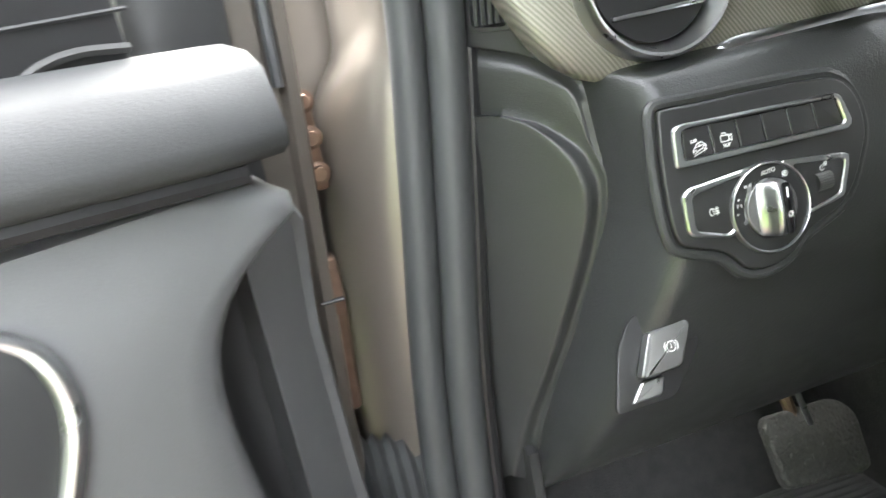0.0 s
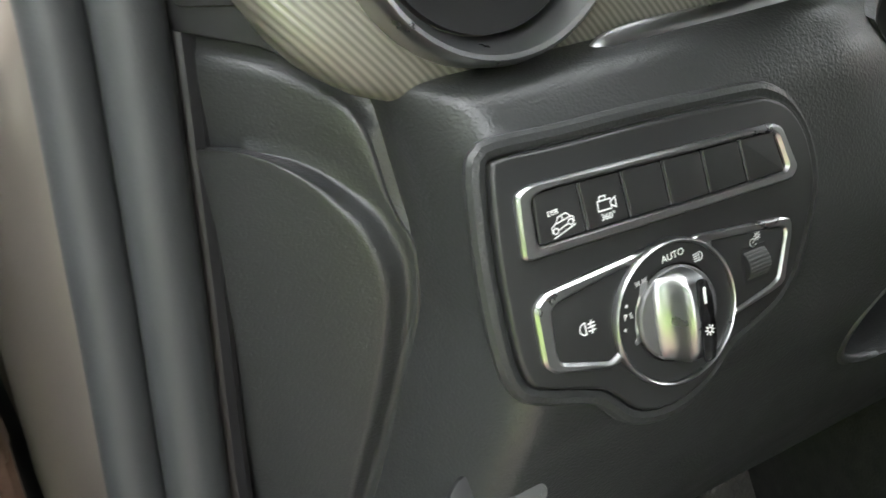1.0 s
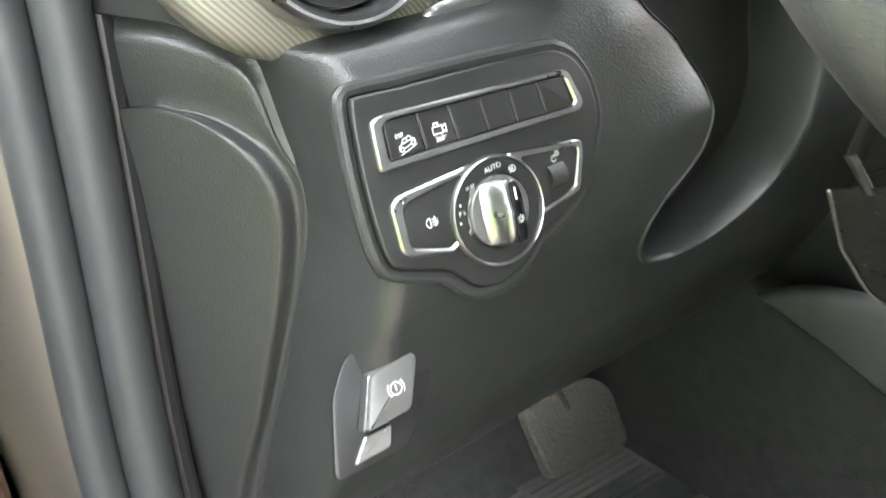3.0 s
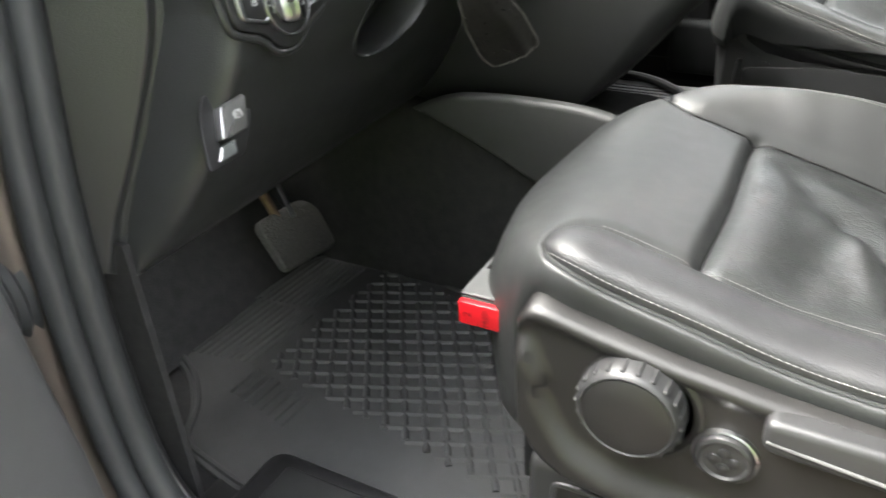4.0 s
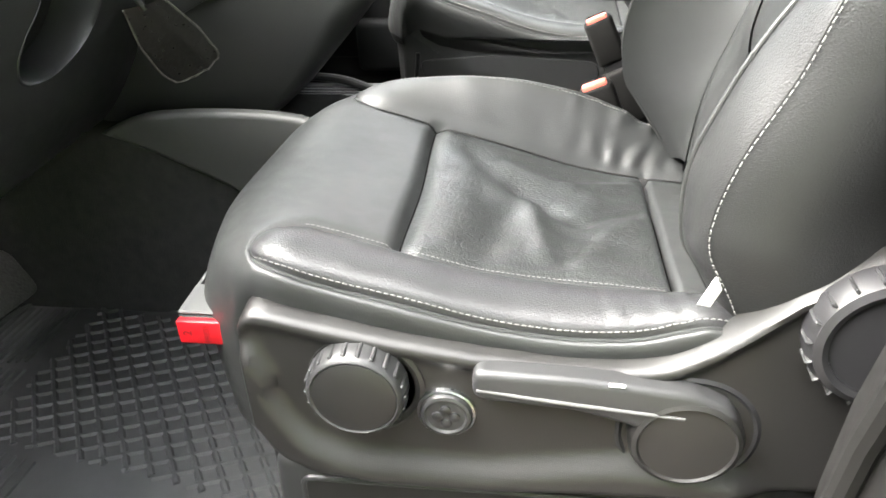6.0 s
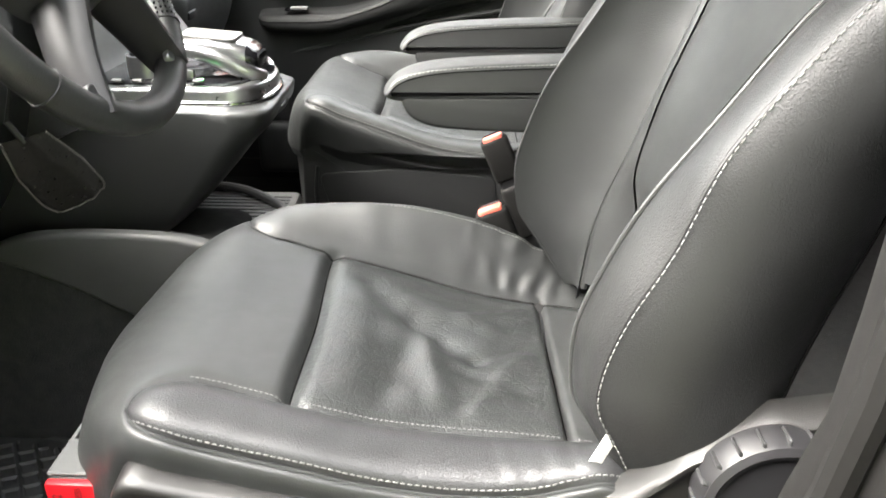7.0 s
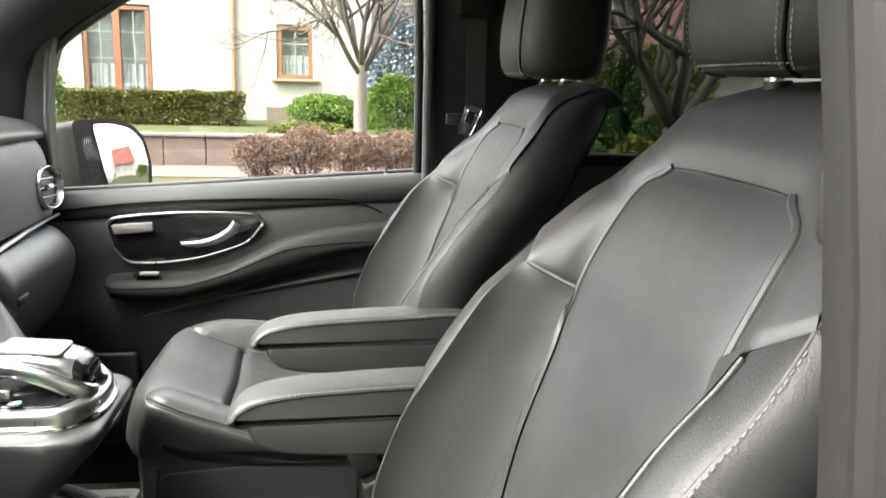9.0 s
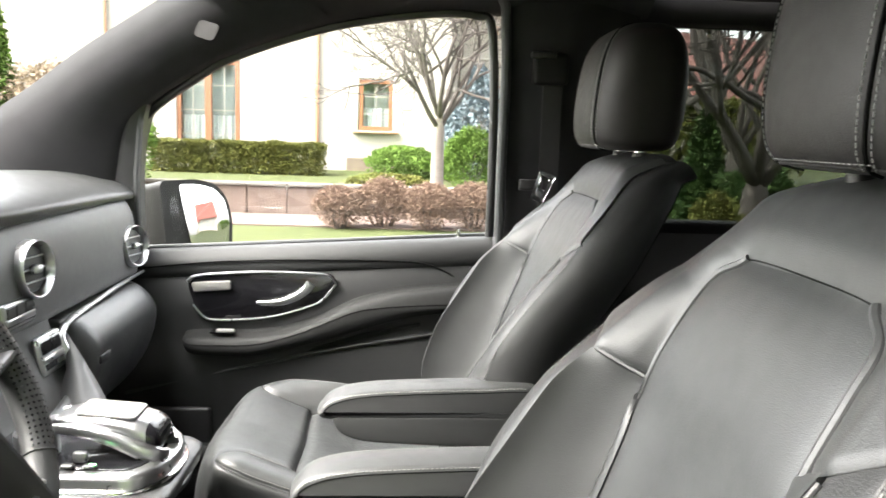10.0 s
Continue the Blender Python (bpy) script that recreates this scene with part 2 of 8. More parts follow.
def thing(name, label, category, place=(0, 0, 0), group="", kind=""):
    ob = new(name)
    ob.empty_display_size = 0.05
    ob.location = place
    return tagged(ob, label, category, group, kind)


def rbox(size, r=0.004, seg=2, center=(0, 0, 0)):
    bm = bmesh.new()
    bmesh.ops.create_cube(bm, size=1.0)
    bmesh.ops.scale(bm, vec=size, verts=bm.verts)
    r = min(r, 0.48 * min(size))
    bmesh.ops.bevel(bm, geom=bm.edges[:], offset=r, segments=seg, profile=0.5, affect="EDGES")
    bmesh.ops.translate(bm, vec=center, verts=bm.verts)
    return bm


def plate(outline, depth, r=0.003, seg=2, z0=0.0):
    """An outline in x, y as a slab from z0 up to z0 + depth, with its upper rim rounded."""
    bm = bmesh.new()
    vs = [bm.verts.new((x, y, z0)) for x, y in outline]
    f = bm.faces.new(vs)
    ext = bmesh.ops.extrude_face_region(bm, geom=[f])
    top = [v for v in ext["geom"] if isinstance(v, bmesh.types.BMVert)]
    bmesh.ops.translate(bm, vec=(0, 0, depth), verts=top)
    tops = set(top)
    edges = [e for e in bm.edges if e.verts[0] in tops and e.verts[1] in tops]
    if r > 0:
        bmesh.ops.bevel(bm, geom=edges, offset=r, segments=seg, profile=0.5, affect="EDGES")
    return bm


def ring_plate(outer, inner, depth, r=0.001, z0=0.0):
    """A frame between two outlines with as many points."""
    n = len(outer)
    verts, faces = [], []
    oc = np.array(outer)
    ic = np.array(inner)
    dirs = (ic - oc) / np.maximum(1e-6, np.linalg.norm(ic - oc, axis=1))[:, None]
    rows = [np.c_[oc, np.full(n, z0)], np.c_[oc, np.full(n, z0 + depth - r)], np.c_[oc + dirs * r, np.full(n, z0 + depth)],
            np.c_[ic - dirs * r, np.full(n, z0 + depth)], np.c_[ic, np.full(n, z0 + depth - r)], np.c_[ic, np.full(n, z0)]]
    for row in rows:
        verts += [tuple(p) for p in row]
    for k in range(5):
        for i in range(n):
            j = (i + 1) % n
            faces.append((k * n + i, k * n + j, (k + 1) * n + j, (k + 1) * n + i))
    return verts, faces


def spline(pts, n, closed=False):
    """A Catmull-Rom curve through the points, n samples a span."""
    p = np.array(pts, float)
    m = len(p)
    out = []
    spans = m if closed else m - 1
    for i in range(spans):
        if closed:
            a, b, c, d = p[(i - 1) % m], p[i], p[(i + 1) % m], p[(i + 2) % m]
        else:
            b, c = p[i], p[i + 1]
            a = p[i - 1] if i else 2 * b - c
            d = p[i + 2] if i + 2 < m else 2 * c - b
        for k in range(n):
            t = k / n
            out.append(0.5 * (2 * b + (c - a) * t + (2 * a - 5 * b + 4 * c - d) * t * t + (3 * b - a - 3 * c + d) * t ** 3))
    if not closed:
        out.append(p[-1])
    return np.array(out)


def loft(rings, closed=True, caps=True):
    """Faces between rings of as many points each."""
    rows = [np.array(r, float) for r in rings]
    n = len(rows[0])
    verts = [tuple(v) for r in rows for v in r]
    faces = []
    for k in range(len(rows) - 1):
        for i in range(n if closed else n - 1):
            j = (i + 1) % n
            faces.append((k * n + i, k * n + j, (k + 1) * n + j, (k + 1) * n + i))
    if caps and closed:
        faces.append(tuple(range(n))[::-1])
        faces.append(tuple((len(rows) - 1) * n + i for i in range(n)))
    return verts, faces


def tube(path, radius, n=10, closed=False, squash=None):
    """A round bar along a path; radius is a number or one a point. squash: (across, along) factors of the section."""
    p = np.array(path, float)
    m = len(p)
    rad = np.full(m, radius) if np.isscalar(radius) else np.array(radius, float)
    tang = np.roll(p, -1, 0) - np.roll(p, 1, 0) if closed else np.gradient(p, axis=0)
    tang /= np.maximum(1e-9, np.linalg.norm(tang, axis=1))[:, None]
    ref = np.array((0, 0, 1.0)) if abs(tang[0][2]) < 0.9 else np.array((1.0, 0, 0))
    rings = []
    u = np.cross(ref, tang[0])
    for i in range(m):
        u = u - (u @ tang[i]) * tang[i]
        u /= np.linalg.norm(u)
        v = np.cross(tang[i], u)
        a = np.arange(n) * 2 * np.pi / n
        sx, sy = squash or (1, 1)
        rings.append(p[i] + rad[i] * (np.cos(a)[:, None] * u * sx + np.sin(a)[:, None] * v * sy))
    if closed:
        rings.append(rings[0])
        return loft(rings, True, False)
    return loft(rings)


def lathe(profile, n=48):
    """A profile of (radius, height) turned round z."""
    rings = []
    for r, h in profile:
        a = np.arange(n) * 2 * np.pi / n
        rings.append(np.c_[np.cos(a) * max(r, 1e-5), np.sin(a) * max(r, 1e-5), np.full(n, h)])
    return loft(rings, True, True)


def rounded(outline, r, n=5):
    """An outline with its corners rounded."""
    p = np.array(outline, float)
    m = len(p)
    out = []
    for i in range(m):
        a, b, c = p[i - 1], p[i], p[(i + 1) % m]
        ra = min(r, 0.45 * np.linalg.norm(a - b), 0.45 * np.linalg.norm(c - b))
        s = b + (a - b) / np.linalg.norm(a - b) * ra
        e = b + (c - b) / np.linalg.norm(c - b) * ra
        for k in range(n + 1):
            t = k / n
            out.append((1 - t) ** 2 * s + 2 * t * (1 - t) * b + t * t * e)
    return [tuple(q) for q in out]


def inset(outline, d):
    """The outline moved inwards by d (counter-clockwise outlines)."""
    p = np.array(outline, float)
    area = np.sum(p[:, 0] * np.roll(p[:, 1], -1) - np.roll(p[:, 0], -1) * p[:, 1])
    t = np.roll(p, -1, 0) - np.roll(p, 1, 0)
    t /= np.maximum(1e-9, np.linalg.norm(t, axis=1))[:, None]
    nrm = np.c_[-t[:, 1], t[:, 0]] * (1 if area > 0 else -1)
    return [tuple(q) for q in p + nrm * d]


def ribbons(lines, w, h=0.0003):
    """Thin raised strokes along polylines in x, y."""
    verts, faces = [], []
    for line in lines:
        p = np.array(line, float)
        for a, b in zip(p[:-1], p[1:]):
            d = (b - a) / max(1e-9, np.linalg.norm(b - a))
            s = np.array((-d[1], d[0])) * w / 2
            a2, b2 = a - d * w * 0.4, b + d * w * 0.4
            k = len(verts)
            for q in (a2 + s, a2 - s, b2 - s, b2 + s):
                verts.append((q[0], q[1], h))
            faces.append((k, k + 1, k + 2, k + 3))
    return verts, faces


def lettering(text, size, mat, parent, matrix, name="lettering"):
    cu = bpy.data.curves.new("letters", "FONT")
    cu.body, cu.size, cu.align_x, cu.align_y, cu.extrude = text, size, "CENTER", "CENTER", 0.00012
    ob = new("letters", cu)
    bpy.context.view_layer.update()
    me = bpy.data.meshes.new_from_object(ob.evaluated_get(bpy.context.evaluated_depsgraph_get()))
    bpy.data.objects.remove(ob)
    bpy.data.curves.remove(cu)
    me.transform(matrix)
    me.materials.clear()
    me.materials.append(mat)
    o = new(name, me)
    o.parent = parent
    return o


def stitches(path, up, name, parent, pitch=0.0065, length=0.0042, w=0.0010):
    """A row of thread stitches along a path that lies on leather, lifted along the directions up."""
    p = np.array(path, float)
    seg = np.linalg.norm(np.diff(p, axis=0), axis=1)
    s = np.r_[0, np.cumsum(seg)]
    upv = np.array(up, float) if np.ndim(up) > 1 else np.tile(np.array(up, float), (len(p), 1))
    verts, faces = [], []
    for d in np.arange(pitch / 2, s[-1] - length, pitch):
        a = np.array([np.interp(d, s, p[:, k]) for k in range(3)])
        b = np.array([np.interp(d + length, s, p[:, k]) for k in range(3)])
        u = np.array([np.interp(d, s, upv[:, k]) for k in range(3)])
        u /= np.linalg.norm(u)
        t = (b - a) / max(1e-9, np.linalg.norm(b - a))
        side = np.cross(t, u) * w / 2
        k = len(verts)
        lift = u * w * 0.7
        for q in (a - side, a + side, b + side, b - side):
            verts.append(q)
        for q in (a + t * length * 0.15 - side * 0.6, a + t * length * 0.15 + side * 0.6, b - t * length * 0.15 + side * 0.6, b - t * length * 0.15 - side * 0.6):
            verts.append(q + lift)
        faces += [(k + 4, k + 5, k + 6, k + 7), (k, k + 1, k + 5, k + 4), (k + 1, k + 2, k + 6, k + 5), (k + 2, k + 3, k + 7, k + 6), (k + 3, k, k + 4, k + 7)]
    return finish(name, verts, faces, THREAD, parent, "light grey contrast stitching")


def yz(points, x0, depth, r=0.004, seg=2):
    """An outline given as (y, z), as a slab from x0 towards -x by depth, its outer rim rounded."""
    bm = plate(points, depth, r, seg)
    m = Matrix(((0, 0, -1, x0), (1, 0, 0, 0), (0, 1, 0, 0), (0, 0, 0, 1)))
    bmesh.ops.transform(bm, matrix=m, verts=bm.verts)
    return bm



# ---- front seats ----
SEAT_X, SEAT_STEP = -0.49, 0.86


def curve_at(col, v):
    """A point on the Catmull-Rom curve through a column's points, at a fractional row."""
    p = np.asarray(col, float)
    m = len(p)
    v = min(max(v, 0.0), m - 1 - 1e-9)
    i = int(v)
    t = v - i
    b, c = p[i], p[i + 1]
    a = p[i - 1] if i else 2 * b - c
    d = p[i + 2] if i + 2 < m else 2 * c - b
    return 0.5 * (2 * b + (c - a) * t + (2 * a - 5 * b + 4 * c - d) * t * t + (3 * b - a - 3 * c + d) * t ** 3)


def grid_faces(h, w):
    return [(i * w + j, i * w + j + 1, (i + 1) * w + j + 1, (i + 1) * w + j) for i in range(h - 1) for j in range(w - 1)]


def normals(grid):
    dv = np.gradient(grid, axis=0)
    du = np.gradient(grid, axis=1)
    n = np.cross(du, dv)
    n /= np.maximum(1e-9, np.linalg.norm(n, axis=2))[..., None]
    return n


def pillow(h, w, bulge, sink, power=4.0, ends=(False, False)):
    """Height over a sewn panel: sunk at its seams, full in the middle."""
    u = np.abs(np.linspace(-1, 1, w))
    f = 1 - u ** power
    g = np.ones(h)
    t = np.linspace(0, 1, h)
    if ends[0]:
        g *= 1 - (1 - t) ** 14
    if ends[1]:
        g *= 1 - t ** 14
    return -sink + (bulge + sink) * f[None] * g[:, None]


def facing(grid, n, away):
    """Turns the normals away from a point inside."""
    d = (grid - np.array(away)).reshape(-1, 3)
    return n if np.sum(d * n.reshape(-1, 3)) > 0 else -n


def panel_mesh(name, grid, mat, parent, sharp=60):
    h, w = grid.shape[:2]
    return finish(name, grid.reshape(-1, 3), grid_faces(h, w), mat, parent, sharp=sharp)


def cushion_columns():
    """Profiles (x, y, z) from the back to the front edge and down: worn side first."""
    low_n = [(0, .34), (.05, .38), (.085, .37), (.14, .365), (.187, .365), (.262, .37), (.33, .385), (.40, .398), (.43, .405), (.45, .405), (.462, .398), (.472, .385), (.478, .365), (.48, .34), (.478, .30), (.47, .24)]
    out_n = [(0, .405), (.055, .436), (.082, .433), (.125, .421), (.186, .419), (.259, .429), (.327, .446), (.398, .464), (.435, .475), (.458, .474), (.474, .463), (.488, .442), (.496, .412), (.500, .37), (.498, .31), (.49, .25)]
    inn_n = [(0, .395), (.05, .410), (.085, .414), (.139, .419), (.187, .422), (.264, .431), (.342, .451), (.406, .470), (.440, .478), (.470, .479), (.500, .471), (.527, .452), (.546, .415), (.556, .37), (.552, .31), (.545, .25)]
    mid = [(0, .385), (.05, .388), (.085, .391), (.14, .397), (.187, .402), (.262, .418), (.345, .441), (.415, .458), (.455, .464), (.488, .463), (.520, .456), (.553, .438), (.578, .408), (.590, .37), (.587, .31), (.575, .25)]
    inn_f = [(0, .368), (.045, .371), (.085, .375), (.135, .383), (.185, .395), (.266, .420), (.350, .444), (.407, .461), (.440, .469), (.470, .472), (.500, .466), (.527, .448), (.546, .415), (.556, .37), (.552, .31), (.545, .25)]
    out_f = [(0, .372), (.045, .398), (.085, .425), (.125, .448), (.180, .468), (.250, .481), (.320, .483), (.385, .478), (.425, .470), (.455, .460), (.474, .448), (.488, .432), (.496, .412), (.500, .37), (.498, .31), (.49, .25)]
    low_f = [(0, .33), (.05, .35), (.085, .36), (.14, .37), (.187, .38), (.262, .385), (.33, .39), (.40, .40), (.43, .405), (.45, .405), (.462, .398), (.472, .385), (.478, .365), (.48, .34), (.478, .30), (.47, .24)]
    xs = [-.244, -.250, -.166, 0, .168, .240, .244]
    cols = [[(x, y, z) for y, z in col] for x, col in zip(xs, (low_n, out_n, inn_n, mid, inn_f, out_f, low_f))]
    for k, dx in ((9, .004), (10, .010), (11, .016), (12, .02), (13, .022), (14, .024), (15, .026)):
        for c in (0, 1):
            cols[c][k] = (cols[c][k][0] + dx, *cols[c][k][1:])
        for c in (5, 6):
            cols[c][k] = (cols[c][k][0] - dx, *cols[c][k][1:])
    return cols


# soft folds that sitting has pressed into the insert: x, y of both ends, width, height
FOLDS = [(.130, .300, .02, .205, .020, -.006), (.11, .275, .06, .155, .016, .005), (.02, .225, -.12, .205, .013, .006), (-.03, .250, -.15, .262, .020, -.004),
         (-.135, .165, -.01, .105, .013, .0055), (-.15, .215, -.10, .15, .014, -.0035), (.08, .180, .12, .095, .012, .005), (-.02, .165, .05, .10, .013, -.005),
         (.05, .245, -.02, .165, .013, -.0045), (-.05, .185, -.09, .12, .010, -.003), (.13, .235, .14, .13, .011, -.003), (-.12, .31, .04, .315, .018, .003)]


def fold_height(x, y):
    h = 0.0
    for x0, y0, x1, y1, w, a in FOLDS:
        dx, dy = x1 - x0, y1 - y0
        t = ((x - x0) * dx + (y - y0) * dy) / (dx * dx + dy * dy)
        tc = min(1.0, max(0.0, t))
        d2 = (x - x0 - tc * dx) ** 2 + (y - y0 - tc * dy) ** 2
        h += 1.2 * a * math.exp(-d2 / w ** 2)
    return h


def groove_line(grid, n, us, depth, width, v0, v1):
    """Presses a seam along a line whose column varies from row to row."""
    cols = np.arange(grid.shape[1])
    for v in range(v0, v1 + 1):
        amount = np.exp(-((cols - us[v]) / width) ** 2) * depth
        grid[v] -= n[v] * amount[:, None]


def at_column(rows, v, u):
    u = min(max(u, 0), rows.shape[1] - 1.001)
    k, f = int(u), u - int(u)
    return rows[v, k] * (1 - f) + rows[v, k + 1] * f


def on_line(grid, n, us, v0, v1, off=0.0, lift=0.0):
    """Points and directions along such a line."""
    ups = np.array([at_column(n, v, us[v] + off) for v in range(v0, v1 + 1)])
    return np.array([at_column(grid, v, us[v] + off) for v in range(v0, v1 + 1)]) + ups * lift, ups


def build_cushion(seat, worn):
    cols = cushion_columns()
    nv, nu = 11, 20
    along = [spline(c, nv) for c in cols]
    grid = np.array([spline([a[i] for a in along], nu) for i in range(len(along[0]))])
    if worn < .5:
        # the passenger's cushion rises to a shorter nose
        rise = np.clip(grid[..., 1] / .47, 0, 1.1)
        grid[..., 2] += .038 * rise ** 1.5
        grid[..., 1] = np.where(grid[..., 1] > .47, .47 + (grid[..., 1] - .47) * .6, grid[..., 1])
    n = facing(grid, normals(grid), (0, .25, .30))
    low_n, out_n, inn_n, mid, inn_f, out_f, low_f = [k * nu for k in range(7)]
    v_rear, v_front, v_tip = 2 * nv - 2, 6 * nv, int(9.4 * nv)
    hv, hu = grid.shape[:2]
    for i in range(hv):
        for j in range(hu):
            x, y, z = grid[i, j]
            if v_rear < i < v_front and inn_n < j < inn_f:
                ed = min(1, (i - v_rear) / 6, (v_front - i) / 7, (j - inn_n) / 6, (inn_f - j) / 6)
                q = Vector((x * 9, y * 9, worn * 3.1))
                w = fold_height(x + .012 * noise.noise(q), y + .012 * noise.noise(q + Vector((5, 2, 1)))) * (1.0 if worn > .5 else .35)
                w += .0016 * worn * noise.noise(Vector((x * 30 + y * 8, y * 34, 2.0)))
                grid[i, j] += n[i, j] * (w * ed + .004 * ed)
            else:
                grid[i, j] += n[i, j] * (.0016 * noise.noise(Vector((x * 11, y * 11, z * 11 + worn))) + .0005 * noise.noise(Vector((x * 45, y * 45, z * 45))))
    band = np.zeros(hu)
    band[inn_n:inn_f + 1] = 1
    for v in (v_rear, v_front):
        amount = np.exp(-((np.arange(hv) - v) / 1.1) ** 2)[:, None] * band[None]
        grid -= n * (amount * .012)[..., None]
    lines = []
    for seam, outer, side in ((inn_n, out_n, -1), (inn_f, out_f, 1)):
        us, uo = np.full(hv, float(seam)), np.full(hv, float(outer))
        for v in range(v_tip + 1):
            s = max(0.0, (v - (v_tip - 2.4 * nv)) / (2.4 * nv))
            e = 1 - math.sqrt(max(0, 1 - s ** 2.4))
            us[v] = seam + (outer - seam) * .55 * e
            uo[v] = outer + (seam - outer) * .45 * e
            r = max(0.0, 1 - v / (1.3 * nv)) ** 1.5
            uo[v] += (seam - outer) * .35 * r
        groove_line(grid, n, us, .0055, 1.3, 0, v_tip)
        groove_line(grid, n, uo, .004, 1.3, 0, v_tip)
        lines.append((us, uo, side))
    if worn < .5:
        # the passenger's cover ends above its storage box
        below = grid[..., 2] < .428
        grid[..., 2] = np.where(below, .428 + (grid[..., 2] - .428) * .15, grid[..., 2])
    flat = grid.copy()
    for us, uo, side in lines:
        for v in range(v_tip):
            a, b = sorted((us[v], uo[v]))
            for j in range(int(a) + 2, int(b)):
                flat[v, j] -= n[v, j] * .006
    foam = (grid[::4] - np.array((0, .28, .36))) * np.array((.93, .9, .55)) + np.array((0, .28, .36))
    cushion = finish("seat_cushion", *loft([np.vstack([r, [[r[-1][0], r[-1][1], .34], [r[0][0], r[0][1], .34]]]) for r in foam], True, True), SIDE_CLOTH, seat)
    panel_mesh("rear_strip", flat[:v_rear + 1, inn_n:inn_f + 1], LEATHER, cushion)
    panel_mesh("seat_insert", flat[v_rear:v_front + 1, inn_n:inn_f + 1], INSERT, cushion)
    # thigh pad, nose and skirts are one cover that runs round the bolsters
    verts = flat.reshape(-1, 3)
    faces = [f for f in grid_faces(hv, hu) if not (f[0] // hu < v_front and inn_n <= f[0] % hu < inn_f)]
    finish("thigh_cover", verts, faces, LEATHER, cushion, sharp=70)
    for v in (v_rear, v_front):
        finish("seam", *tube(grid[v, inn_n + 1:inn_f] + n[v, inn_n + 1:inn_f] * .0004, .0011, 6), SEAM, cushion)
    for us, uo, side in lines:
        finish("seam", *tube(on_line(grid, n, us, 4, v_tip - 4, 0, .0004)[0], .0011, 6), SEAM, cushion)
        m = 22
        rows, lifts = [], []
        for v in range(v_tip + 1):
            width = np.linalg.norm(at_column(grid, v, us[v]) - at_column(grid, v, uo[v]))
            row, lift = [], []
            for k in range(m + 1):
                t = k / m
                u = us[v] + (uo[v] - us[v]) * t
                p, d = at_column(grid, v, u), at_column(n, v, u)
                x, y, z = p
                full = ((.015 if worn > .5 else .010) if side < 0 else .009) * min(1, width / .085) ** 1.4
                h = -.001 + full * (1 - abs(2 * t - 1) ** (2.6 if side < 0 else 3.0))
                soft = min(1, 6 * t, 6 * (1 - t))
                back = max(0.0, 1 - abs(y - .085) / (.11 if side > 0 else .14))
                wave = math.sin(y * (210 if side > 0 else 300) + t * 5.0 + 2.5 * noise.noise(Vector((t * 2.0, y * 18, side))))
                lump = .5 + .9 * noise.noise(Vector((t * 3, y * 30, 4.0 + side)))
                h += soft * worn * (.0032 if side > 0 else .0009) * back ** .7 * wave * max(.1, lump)
                h += soft * .0010 * noise.noise(Vector((x * 22, y * 30, z * 22)))
                row.append(p + d * h)
                lift.append(d)
            rows.append(row)
            lifts.append(lift)
        rows, lifts = np.array(rows), np.array(lifts)
        bol = panel_mesh("side_bolster", rows, LEATHER_WORN if side < 0 and worn > .5 else LEATHER, cushion, sharp=80)
        if side < 0:
            bol["label"] = "rolled side bolster with twin stitched seams"
        start = 9 if side < 0 else 5
        for off in ((-1.0 * side, 1.0 * side) if side < 0 else ()):
            stitches(*on_line(grid, n, us, start + 3, v_tip - int(1.6 * nv), off, .0008), "stitching", cushion, .005, .0034, .0009)
        k = m - 2 if side < 0 else m - 4
        stitches(rows[start:v_tip - 2, k], lifts[start:v_tip - 2, k], "stitching", cushion, .0062, .0044, .0012)
        finish("piping", *tube(on_line(grid, n, uo, start, v_tip, 0, .0010)[0][::2], .0021, 6), LEATHER, cushion)
        finish("piping", *tube(on_line(grid, n, us, v_tip - int(1.9 * nv), v_tip, 0, .0006)[0][::2], .0016, 6), LEATHER, cushion)
    return cushion


